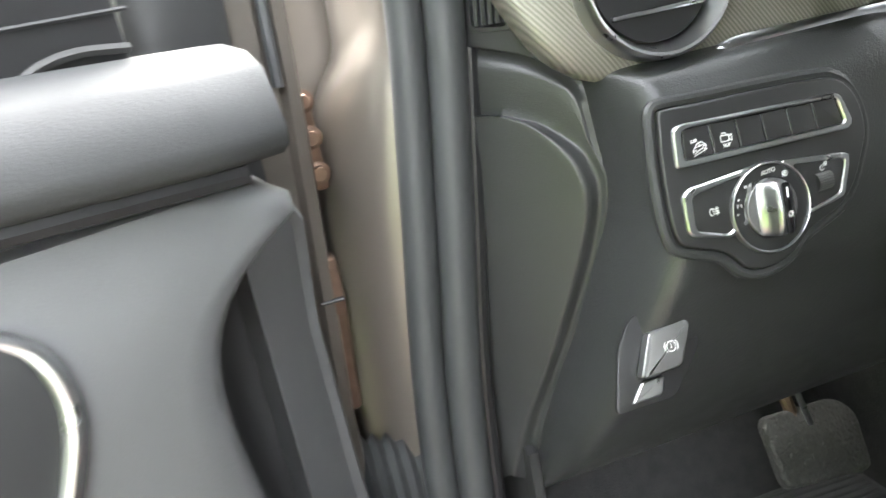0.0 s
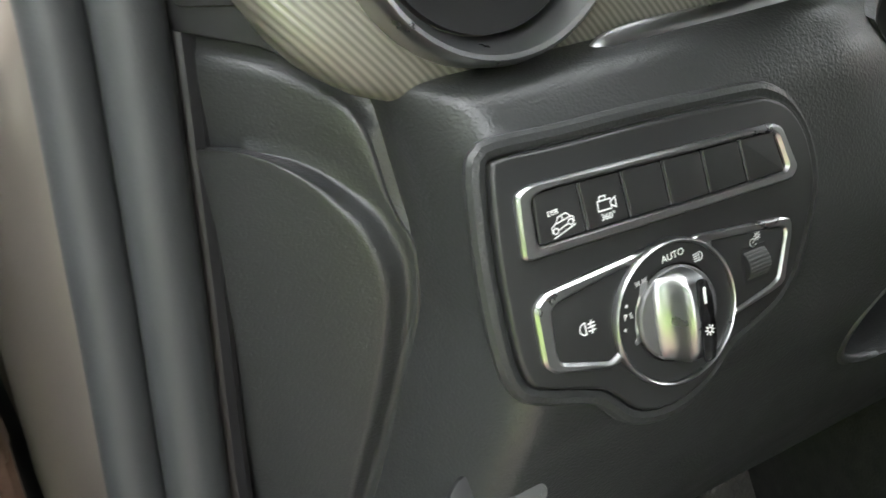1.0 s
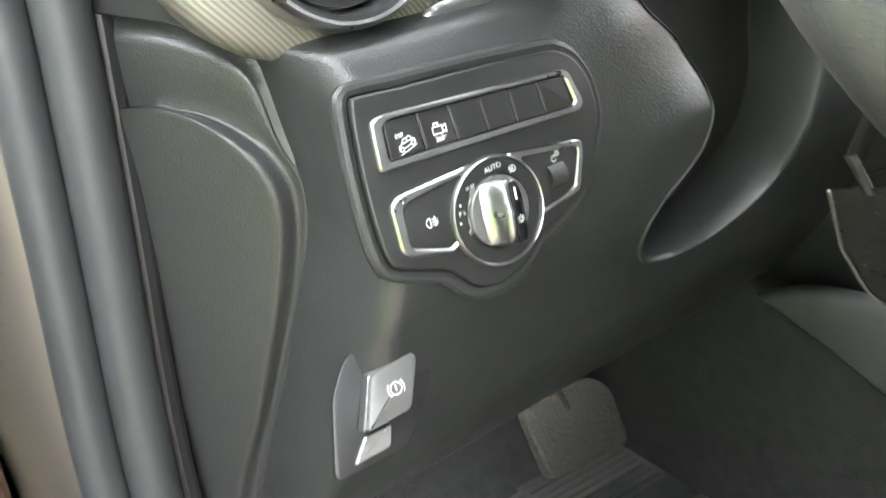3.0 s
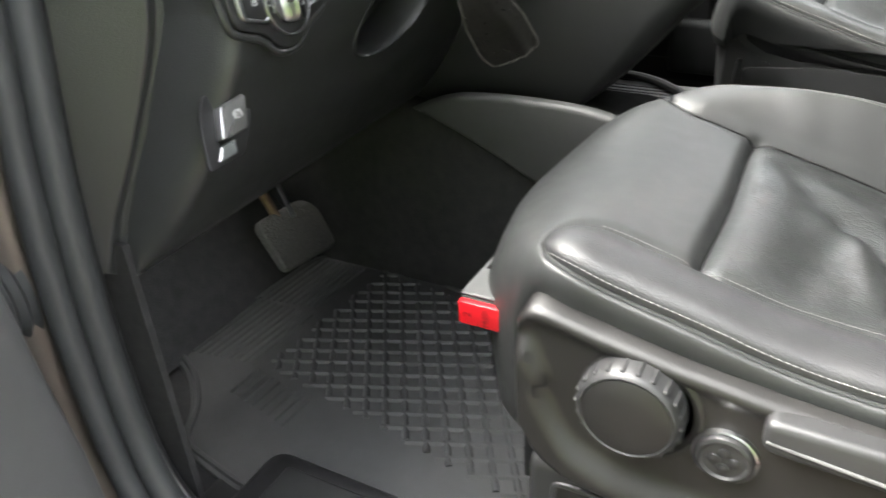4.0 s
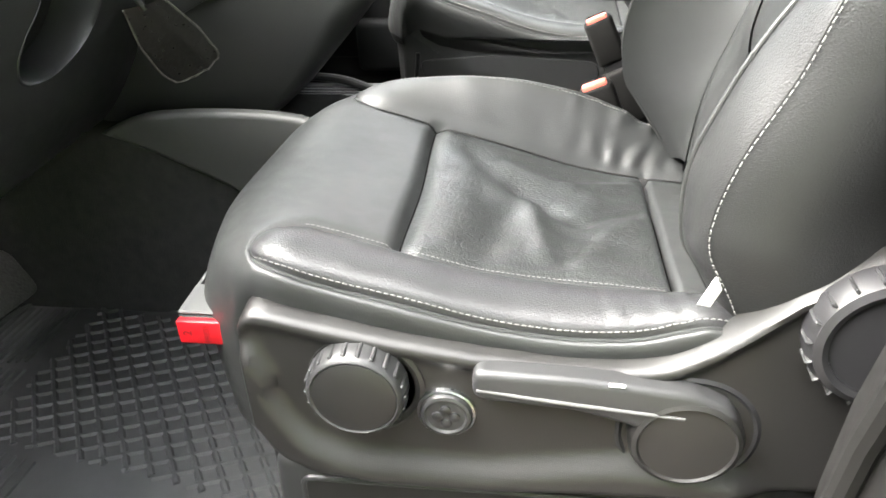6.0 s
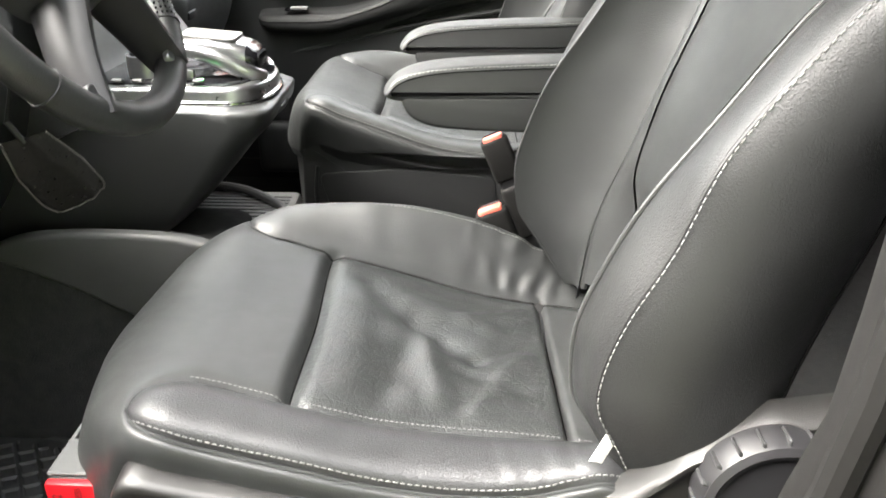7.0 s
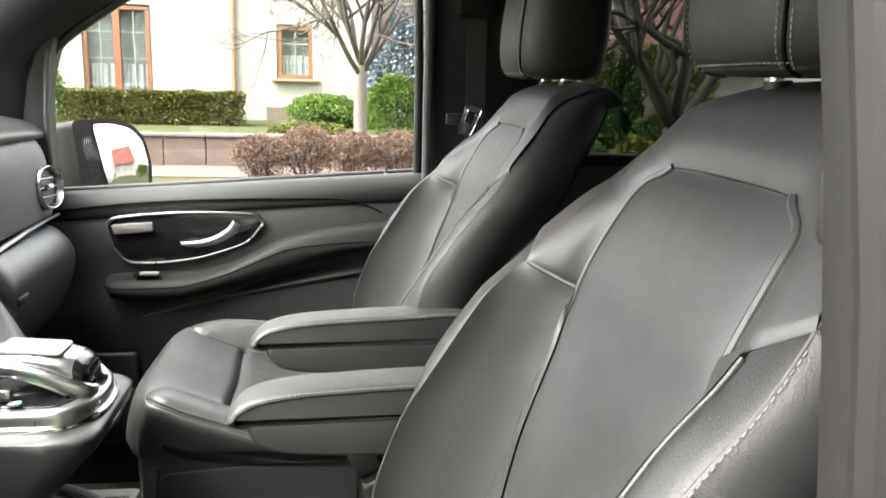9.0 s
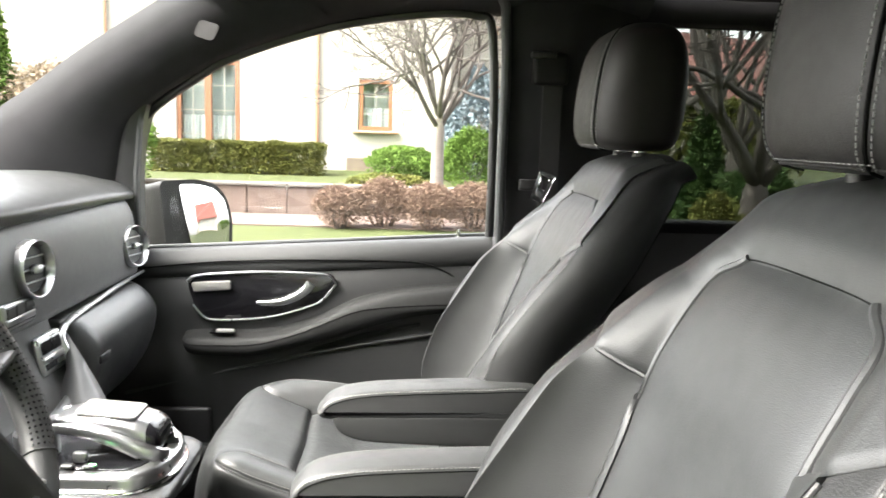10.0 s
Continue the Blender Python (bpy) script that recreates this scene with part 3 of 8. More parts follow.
def back_columns():
    """Columns of the backrest from low to high, on one side."""
    mid = [(0, .39), (-.036, .46), (-.038, .52), (-.036, .58), (-.05, .64), (-.066, .695), (-.084, .757), (-.100, .806), (-.117, .857), (-.145, .912), (-.166, .945), (-.181, .966), (-.203, 1.005), (-.232, 1.035), (-.285, 1.05)]
    ridge = [(-.03, .40), (-.038, .485), (-.024, .535), (-.019, .58), (-.032, .645), (-.050, .702), (-.074, .762), (-.094, .806)]
    rx = [.085, .112, .126, .130, .131, .133, .140, .156]
    ins = [(.03, .39), (.022, .47), (.010, .52), (-.008, .57), (-.03, .63), (-.055, .695), (-.078, .757), (-.094, .806), (-.111, .855), (-.140, .911), (-.161, .943), (-.176, .964), (-.200, 1.004), (-.23, 1.033), (-.285, 1.048)]
    ix = [.15, .155, .16, .16, .16, .16, .16, .157, .154, .150, .141, .108, .105, .10, .09]
    cre = [(.03, .39), (.07, .464), (.088, .50), (.090, .560), (.071, .617), (.045, .671), (.010, .724), (-.045, .806), (-.09, .857), (-.134, .915), (-.160, .948), (-.179, .973), (-.2, 1.0), (-.222, 1.024), (-.28, 1.043)]
    cx = [.195, .2, .2, .2, .2, .2, .2, .2, .198, .192, .184, .173, .162, .15, .135]
    edg = [(.02, .39), (.055, .466), (.076, .508), (.076, .545), (.062, .594), (.034, .654), (.006, .728), (-.045, .802), (-.094, .860), (-.139, .918), (-.170, .952), (-.190, .975), (-.21, .998), (-.237, 1.017), (-.287, 1.035)]
    ex = [.232, .243, .247, .248, .249, .249, .248, .246, .242, .228, .210, .194, .180, .165, .148]
    thick = [.14, .15, .158, .162, .16, .15, .145, .14, .13, .12, .112, .108, .10, .086, .064]

    def at(c, xs):
        return np.array([(x, y, z) for (y, z), x in zip(c, xs)])
    sid = [(y - .5 * t, z) for (y, z), t in zip(edg, thick)]
    drop = [.005] * 12 + [.008, .014, .024]
    rea = [(y - t, z - d) for (y, z), t, d in zip(edg, thick, drop)]
    bac = [(y - t - .012, z - d + .005) for (y, z), t, d in zip(edg, thick, drop)]
    ridge_full = np.vstack([at(ridge, rx), at(ins, ix)[8:]])
    return {"mid": at(mid, [0] * 15), "ridge": ridge_full, "ins": at(ins, ix), "cre": at(cre, cx), "edg": at(edg, ex),
            "sid": at(sid, [x + .010 for x in ex]), "rea": at(rea, [x - .018 for x in ex]), "bac": at(bac, [0] * 15)}


def build_back(seat):
    c = back_columns()
    flip = np.array((-1, 1, 1))

    def col(name, v, side=1):
        p = curve_at(c[name], v) * (flip if side < 0 else 1)
        if side > 0 and name in ("cre", "edg", "sid"):
            # the inner bolster stands a little further forward
            p = p + np.array((0, float(np.interp(v, [0, 1, 3, 5, 7, 8.3, 9.5], [.01, .02, .026, .034, .036, .022, 0])), 0))
        return p

    core = []
    for v in np.linspace(0, 14, 15):
        ring = [col("mid", v), col("ridge", v), col("edg", v), col("rea", v), col("bac", v), col("rea", v, -1), col("edg", v, -1), col("ridge", v, -1)]
        ring = spline(ring, 3, closed=True)
        mean = ring.mean(0)
        ring = (ring - mean) * np.array((.86, .8, 1)) + mean
        ring[:, 1] = np.minimum(ring[:, 1], col("mid", v)[1] - .03)
        core.append(ring)
    back = finish("backrest", *loft(core, True, True), SIDE_CLOTH, seat)
    inside = (0, -.12, .7)

    def puffed(name, grid, bulge, sink, mat, power=4.0, ends=(False, False), sharp=80):
        n = facing(grid, normals(grid), inside)
        h, w = grid.shape[:2]
        out = grid + n * pillow(h, w, bulge, sink, power, ends)[..., None]
        out = out + n * (np.array([[noise.noise(Vector(p) * 9) * .0012 + noise.noise(Vector(p) * 26) * .0003 for p in row] for row in out]))[..., None]
        return panel_mesh(name, out, mat, back, sharp), out, n

    # centre insert, from edge to edge
    vs = np.linspace(0, 11, 111)
    g = []
    for v in vs:
        keys = [col("ridge", v, -1), (col("ridge", v, -1) + col("mid", v)) / 2, col("mid", v), (col("ridge", v) + col("mid", v)) / 2, col("ridge", v)]
        keys[1] = keys[1] * .5 + np.array((keys[1][0], col("mid", v)[1], col("mid", v)[2])) * .5
        keys[3] = keys[3] * .5 + np.array((keys[3][0], col("mid", v)[1], col("mid", v)[2])) * .5
        g.append(spline(keys, 12))
    puffed("backrest_insert", np.array(g), .0005, .0035, LEATHER, 10.0, (False, True))
    joins = {1: (7.4, 7.78, 8.12), -1: (8.0, 8.33, 8.68)}
    for side in (1, -1):
        join = joins[side]
        finish("welt", *tube([col("ins", v, side) - np.array((0, .0050, 0)) for v in np.linspace(.2, 11, 60)], .0052, 8), LEATHER, back)
        # rolled strip beside the insert
        g = np.array([[col("ridge", v, side) * (1 - t) + col("ins", v, side) * t for t in np.linspace(0, 1, 9)] for v in np.linspace(.3, 7.9, 60)])
        puffed("insert_roll", g, .0045, .001, LEATHER, 2.0, (False, True))
        # bolster up to the slanted seam under the shoulder
        g = []
        for r in np.linspace(0, 1, 90):
            g.append([col("ins", r * (join[0] + (join[1] - join[0]) * t), side) * (1 - t) + col("cre", r * (join[0] + (join[1] - join[0]) * t), side) * t for t in np.linspace(0, 1, 17)])
        puffed("bolster", np.array(g), .009, .0025, LEATHER, 2.4, (False, True))
        g = []
        for r in np.linspace(0, 1, 100):
            g.append([col("cre", r * (join[1] + (join[2] - join[1]) * t), side) * (1 - t) + col("edg", r * (join[1] + (join[2] - join[1]) * t), side) * t for t in np.linspace(0, 1, 11)])
        _, strip, sn = puffed("bolster_strip", np.array(g), .0028, .0022, SHADE_LEATHER, 3.0, (False, True))
        finish("piping", *tube([p + q * .0014 for p, q in zip(strip[4:, 0], sn[4:, 0])][::2], .0024, 8), LEATHER, back)
        # side panel
        g = []
        for v in np.linspace(0, 14, 141):
            g.append(spline([col("edg", v, side), col("sid", v, side), col("rea", v, side)], 9))
        _, sp, spn = puffed("side_panel", np.array(g), .006, .0025, SHADE_LEATHER, 4.0)
        stitches(sp[5:86, 0] * .6 + sp[5:86, 1] * .4 + spn[5:86, 1] * .0016, spn[5:86, 1], "stitching", back, .0068, .0046, .0011)
        finish("seam", *tube((sp[3:130, -1] + spn[3:130, -1] * .001)[::3], .0016, 6), SEAM, back)
        path = [col("ins", join[0], side) * (1 - t) + col("cre", join[1], side) * t for t in np.linspace(0, 1, 9)] + [col("cre", join[1], side) * (1 - t) + col("edg", join[2], side) * t for t in np.linspace(0, 1, 7)][1:]
        finish("seam", *tube([p - np.array((0, .0060, .001)) for p in path], .0042, 8), LEATHER, back)
    # shoulder panel: an arch round the top of the insert
    bm = bmesh.new()

    def add(grid):
        h, w = grid.shape[:2]
        vs_ = [bm.verts.new(p) for p in grid.reshape(-1, 3)]
        for f in grid_faces(h, w):
            bm.faces.new([vs_[i] for i in f])
    na, nb = 9, 7

    def across(v, side, vj=None):
        keys = [col("ins", v if vj is None else vj[0], side), col("cre", v if vj is None else vj[1], side), col("edg", v if vj is None else vj[2], side)]
        a = [keys[0] * (1 - t) + keys[1] * t for t in np.linspace(0, 1, na)]
        b = [keys[1] * (1 - t) + keys[2] * t for t in np.linspace(0, 1, nb)][1:]
        return a + b
    for side in (1, -1):
        rows = []
        for r in np.linspace(0, 1, 40):
            rows.append(across(0, side, [j + (11 - j) * r for j in joins[side]]))
        g = np.array(rows)
        n = facing(g, normals(g), inside)
        g = g + n * (-.0045 * np.exp(-(np.arange(g.shape[1]) / 2.2) ** 2)[None, :, None] + .003 * (1 - np.exp(-(np.arange(g.shape[1]) / 3.5) ** 2))[None, :, None])
        d = np.exp(-(np.arange(40) / 1.0) ** 2)[:, None, None]
        g = g - n * .004 * d
        add(g)
        if side > 0:
            last_r = g[-1]
        else:
            last_l = g[-1]
    rows = []
    ne = 16
    for r, v in enumerate(np.linspace(11, 14, 30)):
        left = np.array(across(v, -1))[::-1]
        right = np.array(across(v, 1))
        mids = spline([left[-1], col("mid", v), right[0]], ne)[1:-1]
        rows.append(np.vstack([left, mids, right]))
    g = np.array(rows)
    n = facing(g, normals(g), inside)
    k0, k1 = len(last_l), g.shape[1] - len(last_r)
    lift = .003 * np.ones(g.shape[1])
    near = np.exp(-(np.arange(30) / 4.0) ** 2)
    amount = np.zeros(g.shape[:2])
    amount[:, k0:k1] = -.007 * near[:, None]
    for j in range(6):
        amount[:, k0 - 1 - j] = -.007 * near * math.exp(-(j / 2.2) ** 2)
        amount[:, k1 + j] = -.007 * near * math.exp(-(j / 2.2) ** 2)
    g = g + n * (lift[None] + amount)[..., None]
    g[0, :k0] = last_l[::-1]
    g[0, k1:] = last_r
    add(g)
    bmesh.ops.remove_doubles(bm, verts=bm.verts, dist=.0004)
    part("shoulder_panel", bm, LEATHER, back, sharp=80)
    js = spline([col("ins", 9.5, -1), col("ins", 10.2, -1), col("ins", 11, -1), col("mid", 11), col("ins", 11), col("ins", 10.2), col("ins", 9.5)], 6)
    finish("seam", *tube([p - np.array((0, .0045, .001)) for p in js], .0012, 6), SEAM, back)
    rear = np.array([spline([col("rea", v), col("bac", v), col("rea", v, -1)], 8) for v in np.linspace(0, 14, 60)])
    panel_mesh("rear_panel", rear, SIDE_CLOTH, back)
    top = [col(k, 14) for k in ("mid", "ins", "cre", "edg", "sid", "rea", "bac")] + [col(k, 14, -1) for k in ("rea", "sid", "edg", "cre", "ins")]
    top = spline(top, 4, closed=True)
    finish("top_panel", [tuple(v) for v in top] + [tuple(top.mean(0) + np.array((0, 0, .008)))], [(i, (i + 1) % len(top), len(top)) for i in range(len(top))], LEATHER, back, sharp=80)
    return back


def build_headrest(seat):
    rows = []
    prof = [(1.055, .70, .60), (1.060, .84, .80), (1.075, .93, .93), (1.11, .985, 1.0), (1.16, 1.0, 1.0), (1.21, .985, .95), (1.245, .93, .84), (1.268, .82, .66), (1.280, .62, .42), (1.284, .3, .2)]
    for z, fx, fy in prof:
        yc = -.245 - (z - 1.05) * 0.06
        a = np.linspace(0, 2 * np.pi, 48, endpoint=False)
        c, s = np.cos(a), np.sin(a)
        sx = np.sign(c) * np.abs(c) ** 0.55
        sy = np.sign(s) * np.abs(s) ** 0.62
        bow = 0.018 * (1 - c * c)
        rows.append(np.c_[sx * .135 * fx, yc + sy * .078 * fy + np.where(s > 0, bow, 0) * fy - .01, np.full(48, z)])
    fine = np.array([spline([r[k] for r in rows], 5) for k in range(48)]).transpose(1, 0, 2)
    head = finish("headrest", *loft(fine, True, True), HEAD_LEATHER, seat, sharp=70)
    fn = facing(fine, normals(fine), (0, -.25, 1.16))
    lo, hi = 4, len(fine) - 9
    for a, b in ((9, 8), (15, 16)):
        middle, lift = (fine[:, a] + fine[:, b]) / 2, (fn[:, a] + fn[:, b]) / 2
        finish("piping", *tube((middle + lift * .0006)[::2], .0020, 6), SEAM, head)
        for k in (a, b):
            stitches(fine[lo:hi, k] + fn[lo:hi, k] * .0012, fn[lo:hi, k], "stitching", head, .0058, .0042, .0011)
    stitches(spline(fine[7, 8:17] + fn[7, 8:17] * .0012, 3), fn[7, 12], "stitching", head, .0058, .0042, .0011)
    finish("piping", *tube(spline(fine[5, 7:18], 2), .0018, 6), HEAD_LEATHER, head)
    for x in (-.07, .07):
        part("headrest_post", tube_bm((x, -.262, 1.01), (x, -.258, 1.075), 0.007), CHROME, head, "chrome headrest post")
        part("post_sleeve", tube_bm((x, -.262, 1.04), (x, -.261, 1.052), 0.013), BLACK, head)
    return head


def tube_bm(a, b, r, n=14):
    bm = bmesh.new()
    verts, faces = tube([a, tuple((np.array(a) + np.array(b)) / 2), b], r, n)
    vs = [bm.verts.new(v) for v in verts]
    for f in faces:
        bm.faces.new([vs[i] for i in f])
    return bm


def build_armrest(seat, x0, y_tip=.292):
    """A padded arm that folds down beside the backrest; x0 is its middle."""
    def slab(outline, half, rim):
        o = spline([(y_tip + y, z, 0) for y, z in outline], 6, closed=True)[:, :2]
        rings = []
        for fx, d in ((-1, rim), (-.985, .62 * rim), (-.94, .3 * rim), (-.86, .08 * rim), (-.7, 0), (-.35, -.0015), (0, -.002), (.35, -.0015), (.7, 0), (.86, .08 * rim), (.94, .3 * rim), (.985, .62 * rim), (1, rim)):
            rings.append([(x0 + half * fx, y, z) for y, z in inset(o, d)])
        return o, rings
    o, rings = slab([(0, .6225), (-.004, .6335), (-.018, .6465), (-.045, .6565), (-.09, .6635), (-.17, .6685), (-.26, .672), (-.345, .674), (-.352, .645), (-.345, .620), (-.2, .6175), (-.08, .616), (-.02, .6155)], .034, .011)
    arm = finish("armrest", *loft(rings, True, True), ARM_LEATHER, seat, "padded leather armrest with a stitched edge", sharp=70)
    _, low = slab([(-.026, .6215), (-.06, .6235), (-.15, .625), (-.345, .628), (-.35, .60), (-.345, .574), (-.2, .574), (-.09, .578), (-.05, .586), (-.03, .600)], .0332, .006)
    finish("armrest_base", *loft(low, True, True), ARM_LEATHER, arm, sharp=70)
    for ring, sx in ((2, -1), (10, 1)):
        line = np.array(rings[ring])[7:42]
        stitches(line + np.array((sx * .0008, 0, .0008)), (sx, 0, .8), "stitching", arm, .0058, .0040, .0011)
        edge = np.array(rings[ring - 1 if sx < 0 else ring + 1])[3:44]
        finish("piping", *tube(edge[::2], .0009, 6), SEAM, arm)
    part("armrest_pivot", tube_bm((x0 - .03, y_tip - .33, .63), (x0 + .03, y_tip - .33, .63), .03, 24), BLACK, arm)
    return arm


def build_seat(name, label, x, armrest_side, worn):
    seat = thing(name, label, "car seat", (0, 0, 0), "front seats")
    build_cushion(seat, worn)
    build_back(seat)
    build_headrest(seat)
    build_armrest(seat, armrest_side)
    seat.location = (x, 0, 0)
    return seat


driver_seat = build_seat("car_seat", "black leather driver's seat with creased insert and worn side bolster", SEAT_X, .312, 1.0)
passenger_seat = build_seat("car_seat", "black leather front passenger seat with grey stitching and a folded-down armrest", SEAT_X + SEAT_STEP, -.255, .25)


def disc_x(y, z, x0, profile, n=40):
    """A turned part whose axis points to -x, its base at x0."""
    verts, faces = lathe(profile, n)
    m = Matrix(((0, 0, -1, x0), (1, 0, 0, y), (0, 1, 0, z), (0, 0, 0, 1)))
    bm = bmesh.new()
    vs = [bm.verts.new(m @ Vector(v)) for v in verts]
    for f in faces:
        bm.faces.new([vs[i] for i in f])
    return bm


# side trim of the driver's seat with its controls, in the seat's own axes
DX = SEAT_X


def smooth(t):
    t = min(1.0, max(0.0, t))
    return t * t * (3 - 2 * t)


def trim_shell(x0):
    """The moulded side trim: a lip along the top, a hollow for the controls and a flared foot."""
    ys = np.r_[.4785, .4775, .475, .471, .465, .457, np.linspace(.447, .01, 60), np.linspace(0, -.185, 22), -.19]
    rings = []
    for y in ys:
        top = np.interp(y, [-.19, -.16, -.12, -.06, 0, .037, .055, .073, .09, .11, .136, .18, .252, .33, .403, .454, .468, .475, .4785], [.46, .515, .53, .520, .485, .449, .433, .421, .411, .405, .402, .402, .409, .421, .435, .447, .444, .43, .40])
        bot = np.interp(y, [-.19, -.1, .0, .048, .145, .249, .362, .42, .454, .473, .4785], [.32, .262, .258, .254, .252, .244, .245, .254, .275, .314, .36])
        zf = np.interp(y, [-.05, .02, .126, .25, .382, .426, .445, .462], [.27, .30, .309, .289, .292, .314, .347, .42])
        ring = []
        for t in np.r_[0, .015, .035, .06, .09, .12, .15, .19, np.linspace(.23, .9, 24), .93, .955, .975, .99, 1]:
            z = top + (bot - top) * t
            d = min(top - z, z - bot, (.4785 - y) * 1.4, (y + .19) * 1.4)
            edge = math.sqrt(max(0.0, 1 - (1 - min(1, max(0, d) / .010)) ** 2))
            lip = .006 * (1 - smooth((top - z - .012) / .012))
            flare = .015 * smooth((zf - z) / .030) * smooth((y + .02) / .05)
            ring.append((x0 - (.0205 + lip + flare) * edge, y, z))
        ring += [(x0 + .004, y, bot), (x0 + .004, y, top)]
        rings.append(ring)
    return loft(rings, True, True)


def driver_side(seat):
    x0 = -.735 - DX
    trim = finish("seat_side_trim", *trim_shell(x0), SEAT_PLASTIC, seat, "charcoal plastic side trim with height knob, lumbar pad and lever", sharp=50)
    part("knob_dish", disc_x(.362, .366, x0 - .0205, [(.056, -.004), (.055, .0015), (.051, .003), (.048, .001), (.046, 0)], 48), SEAT_PLASTIC, trim)
    knob = part("height_knob", disc_x(.367, .372, x0 - .022, [(.046, 0), (.046, .012), (.0445, .022), (.042, .025), (.0405, .026), (.039, .0245), (.010, .0248), (0, .0248)], 48), PLASTIC, trim, "ribbed dark grey rotary height knob")
    for k in range(22):
        a = 2 * np.pi * k / 22
        rb = rbox((.020, .0032, .004), .0012, 1)
        part("rib", rb, PLASTIC, knob, matrix=Matrix.Translation((x0 - .034, .367 + .0455 * np.cos(a), .372 + .0455 * np.sin(a))) @ Matrix.Rotation(a, 4, "X"))
    part("knob_cap", disc_x(.367, .372, x0 - .0465, [(.0385, -.002), (.0385, .0008), (.037, .0016), (.015, .0022), (0, .0024)], 48), SEAT_PLASTIC, knob)
    pad = part("lumbar_pad", disc_x(.288, .340, x0 - .02, [(.0245, -.002), (.0245, .006), (.023, .009), (.020, .010), (.018, .008), (0, .0085)], 32), PLASTIC, trim, "round four-way lumbar button")
    for dy, dz in ((.008, 0), (-.008, 0), (0, .008), (0, -.008)):
        part("dimple", disc_x(.288 + dy, .340 + dz, x0 - .0275, [(.0052, 0), (.0048, .0022), (.003, .003), (0, .0032)], 14), BLACK, pad)
    part("pad_ring", disc_x(.288, .340, x0 - .0215, [(.0275, -.001), (.0272, .003), (.0255, .004), (.0250, .002)], 32), SILVER, pad)
    # recliner lever: a long blade that ends in a round boss
    blade = [(.262, .404), (.262, .378), (.255, .371), (.17, .365), (.125, .352), (.112, .345), (.112, .315), (.035, .310), (.026, .345), (.040, .375), (.075, .392), (.17, .401)]
    lever = part("seat_lever", yz(rounded(blade, .012), x0 - .021, .020, .007, 3), PLASTIC, trim, "dark grey seat lever with a satin front edge")
    boss = part("lever_boss", disc_x(.075, .335, x0 - .019, [(.050, 0), (.050, .016), (.047, .022), (.043, .024), (.041, .022), (.020, .0235), (0, .0237)], 48), SEAT_PLASTIC, lever)
    part("boss_dish", disc_x(.072, .331, x0 - .0195, [(.064, -.004), (.0635, .001), (.060, .003), (.057, .001), (.055, -.001)], 48), BLACK, trim)
    finish("lever_face", *tube(spline([(x0 - .040, .258, .384), (x0 - .0415, .20, .378), (x0 - .0415, .13, .371), (x0 - .041, .08, .366)], 5), .0018, 8), GREY_BRK, lever)
    part("lever_mark", yz(rounded([(.146, .401), (.146, .3975), (.132, .3968), (.132, .4003)], .001), x0 - .041, .001, .0004, 1), WHITE, lever)
    # recliner wheel beside the backrest
    wheel = part("recliner_wheel", disc_x(-.064, .455, x0 - .022, [(.062, 0), (.062, .014), (.058, .024), (.052, .027), (.047, .025), (.0465, .022), (.01, .0235), (0, .0238)], 56), BLACK, trim, "ribbed black backrest wheel")
    for k in range(20):
        a = 2 * np.pi * k / 20
        part("rib", rbox((.019, .012, .0028), .0012, 1), PLASTIC, wheel, matrix=Matrix.Translation((x0 - .035, -.064 + .058 * np.cos(a), .455 + .058 * np.sin(a))) @ Matrix.Rotation(a, 4, "X"))
    # front apron under the cushion
    rings = []
    for x in np.linspace(-.225, .225, 25):
        bow = .085 * (1 - (abs(x) / .225) ** 2.2)
        rings.append([(x, .425 + bow + dy, z) for dy, z in ((0, .37), (.034, .36), (.04, .33), (.03, .27), (.01, .245), (-.02, .25), (-.02, .36))])
    finish("front_apron", *loft(rings, True, True), SEAT_PLASTIC, seat)
    part("far_side_trim", rbox((.02, .56, .16), .01, 2, (.238, .19, .32)), SEAT_PLASTIC, seat)
    tagl = rbox((.0012, .013, .030), .0004, 1)
    m = Matrix.Translation((-.2425, .064, .468)) @ Matrix.Rotation(radians(22), 4, "X") @ Matrix.Rotation(radians(14), 4, "Z")
    label = part("airbag_label", tagl, LABEL, seat, "small grey woven airbag label in the seam", matrix=m)
    lettering("AIRBAG", .0065, WHITE, label, m @ Matrix(((0, 0, -1, -.0009), (0, -1, 0, 0), (1, 0, 0, 0), (0, 0, 0, 1))) @ Matrix.Rotation(radians(180), 4, "Z"))


def plinth(name, label, x, y0, y1, h, part_mats):
    box = thing(name, label, "seat base", (x, 0, 0))
    out = rounded([(y0, 0.0), (y1 - .03, 0.0), (y1, .06), (y1 - .004, h), (y0, h)], .02)
    part("side_panel", yz(out, -.20, .045, .012, 3), part_mats, box)
    part("side_panel", yz(out, .245, .045, .012, 3), part_mats, box)
    part("core", rbox((.40, y1 - y0 - .03, h - .01), .01, 2, (0, (y0 + y1) / 2 - .01, (h - .01) / 2)), BLACK, box)
    field = rounded([(y0 + .03, .03), (y1 - .06, .03), (y1 - .032, .075), (y1 - .034, h - .028), (y0 + .03, h - .028)], .012)
    finish("panel_rim", *tube([(-.2445, y, z) for y, z in field], .004, 8, closed=True), part_mats, box)
    part("panel_field", yz(field, -.2435, .0028, .001, 1), SEAT_PLASTIC, box)
    return box


driver_side(driver_seat)
driver_plinth = plinth("seat_plinth", "dark grey plastic box that carries the driver's seat", SEAT_X, -.18, .482, .243, PLASTIC)


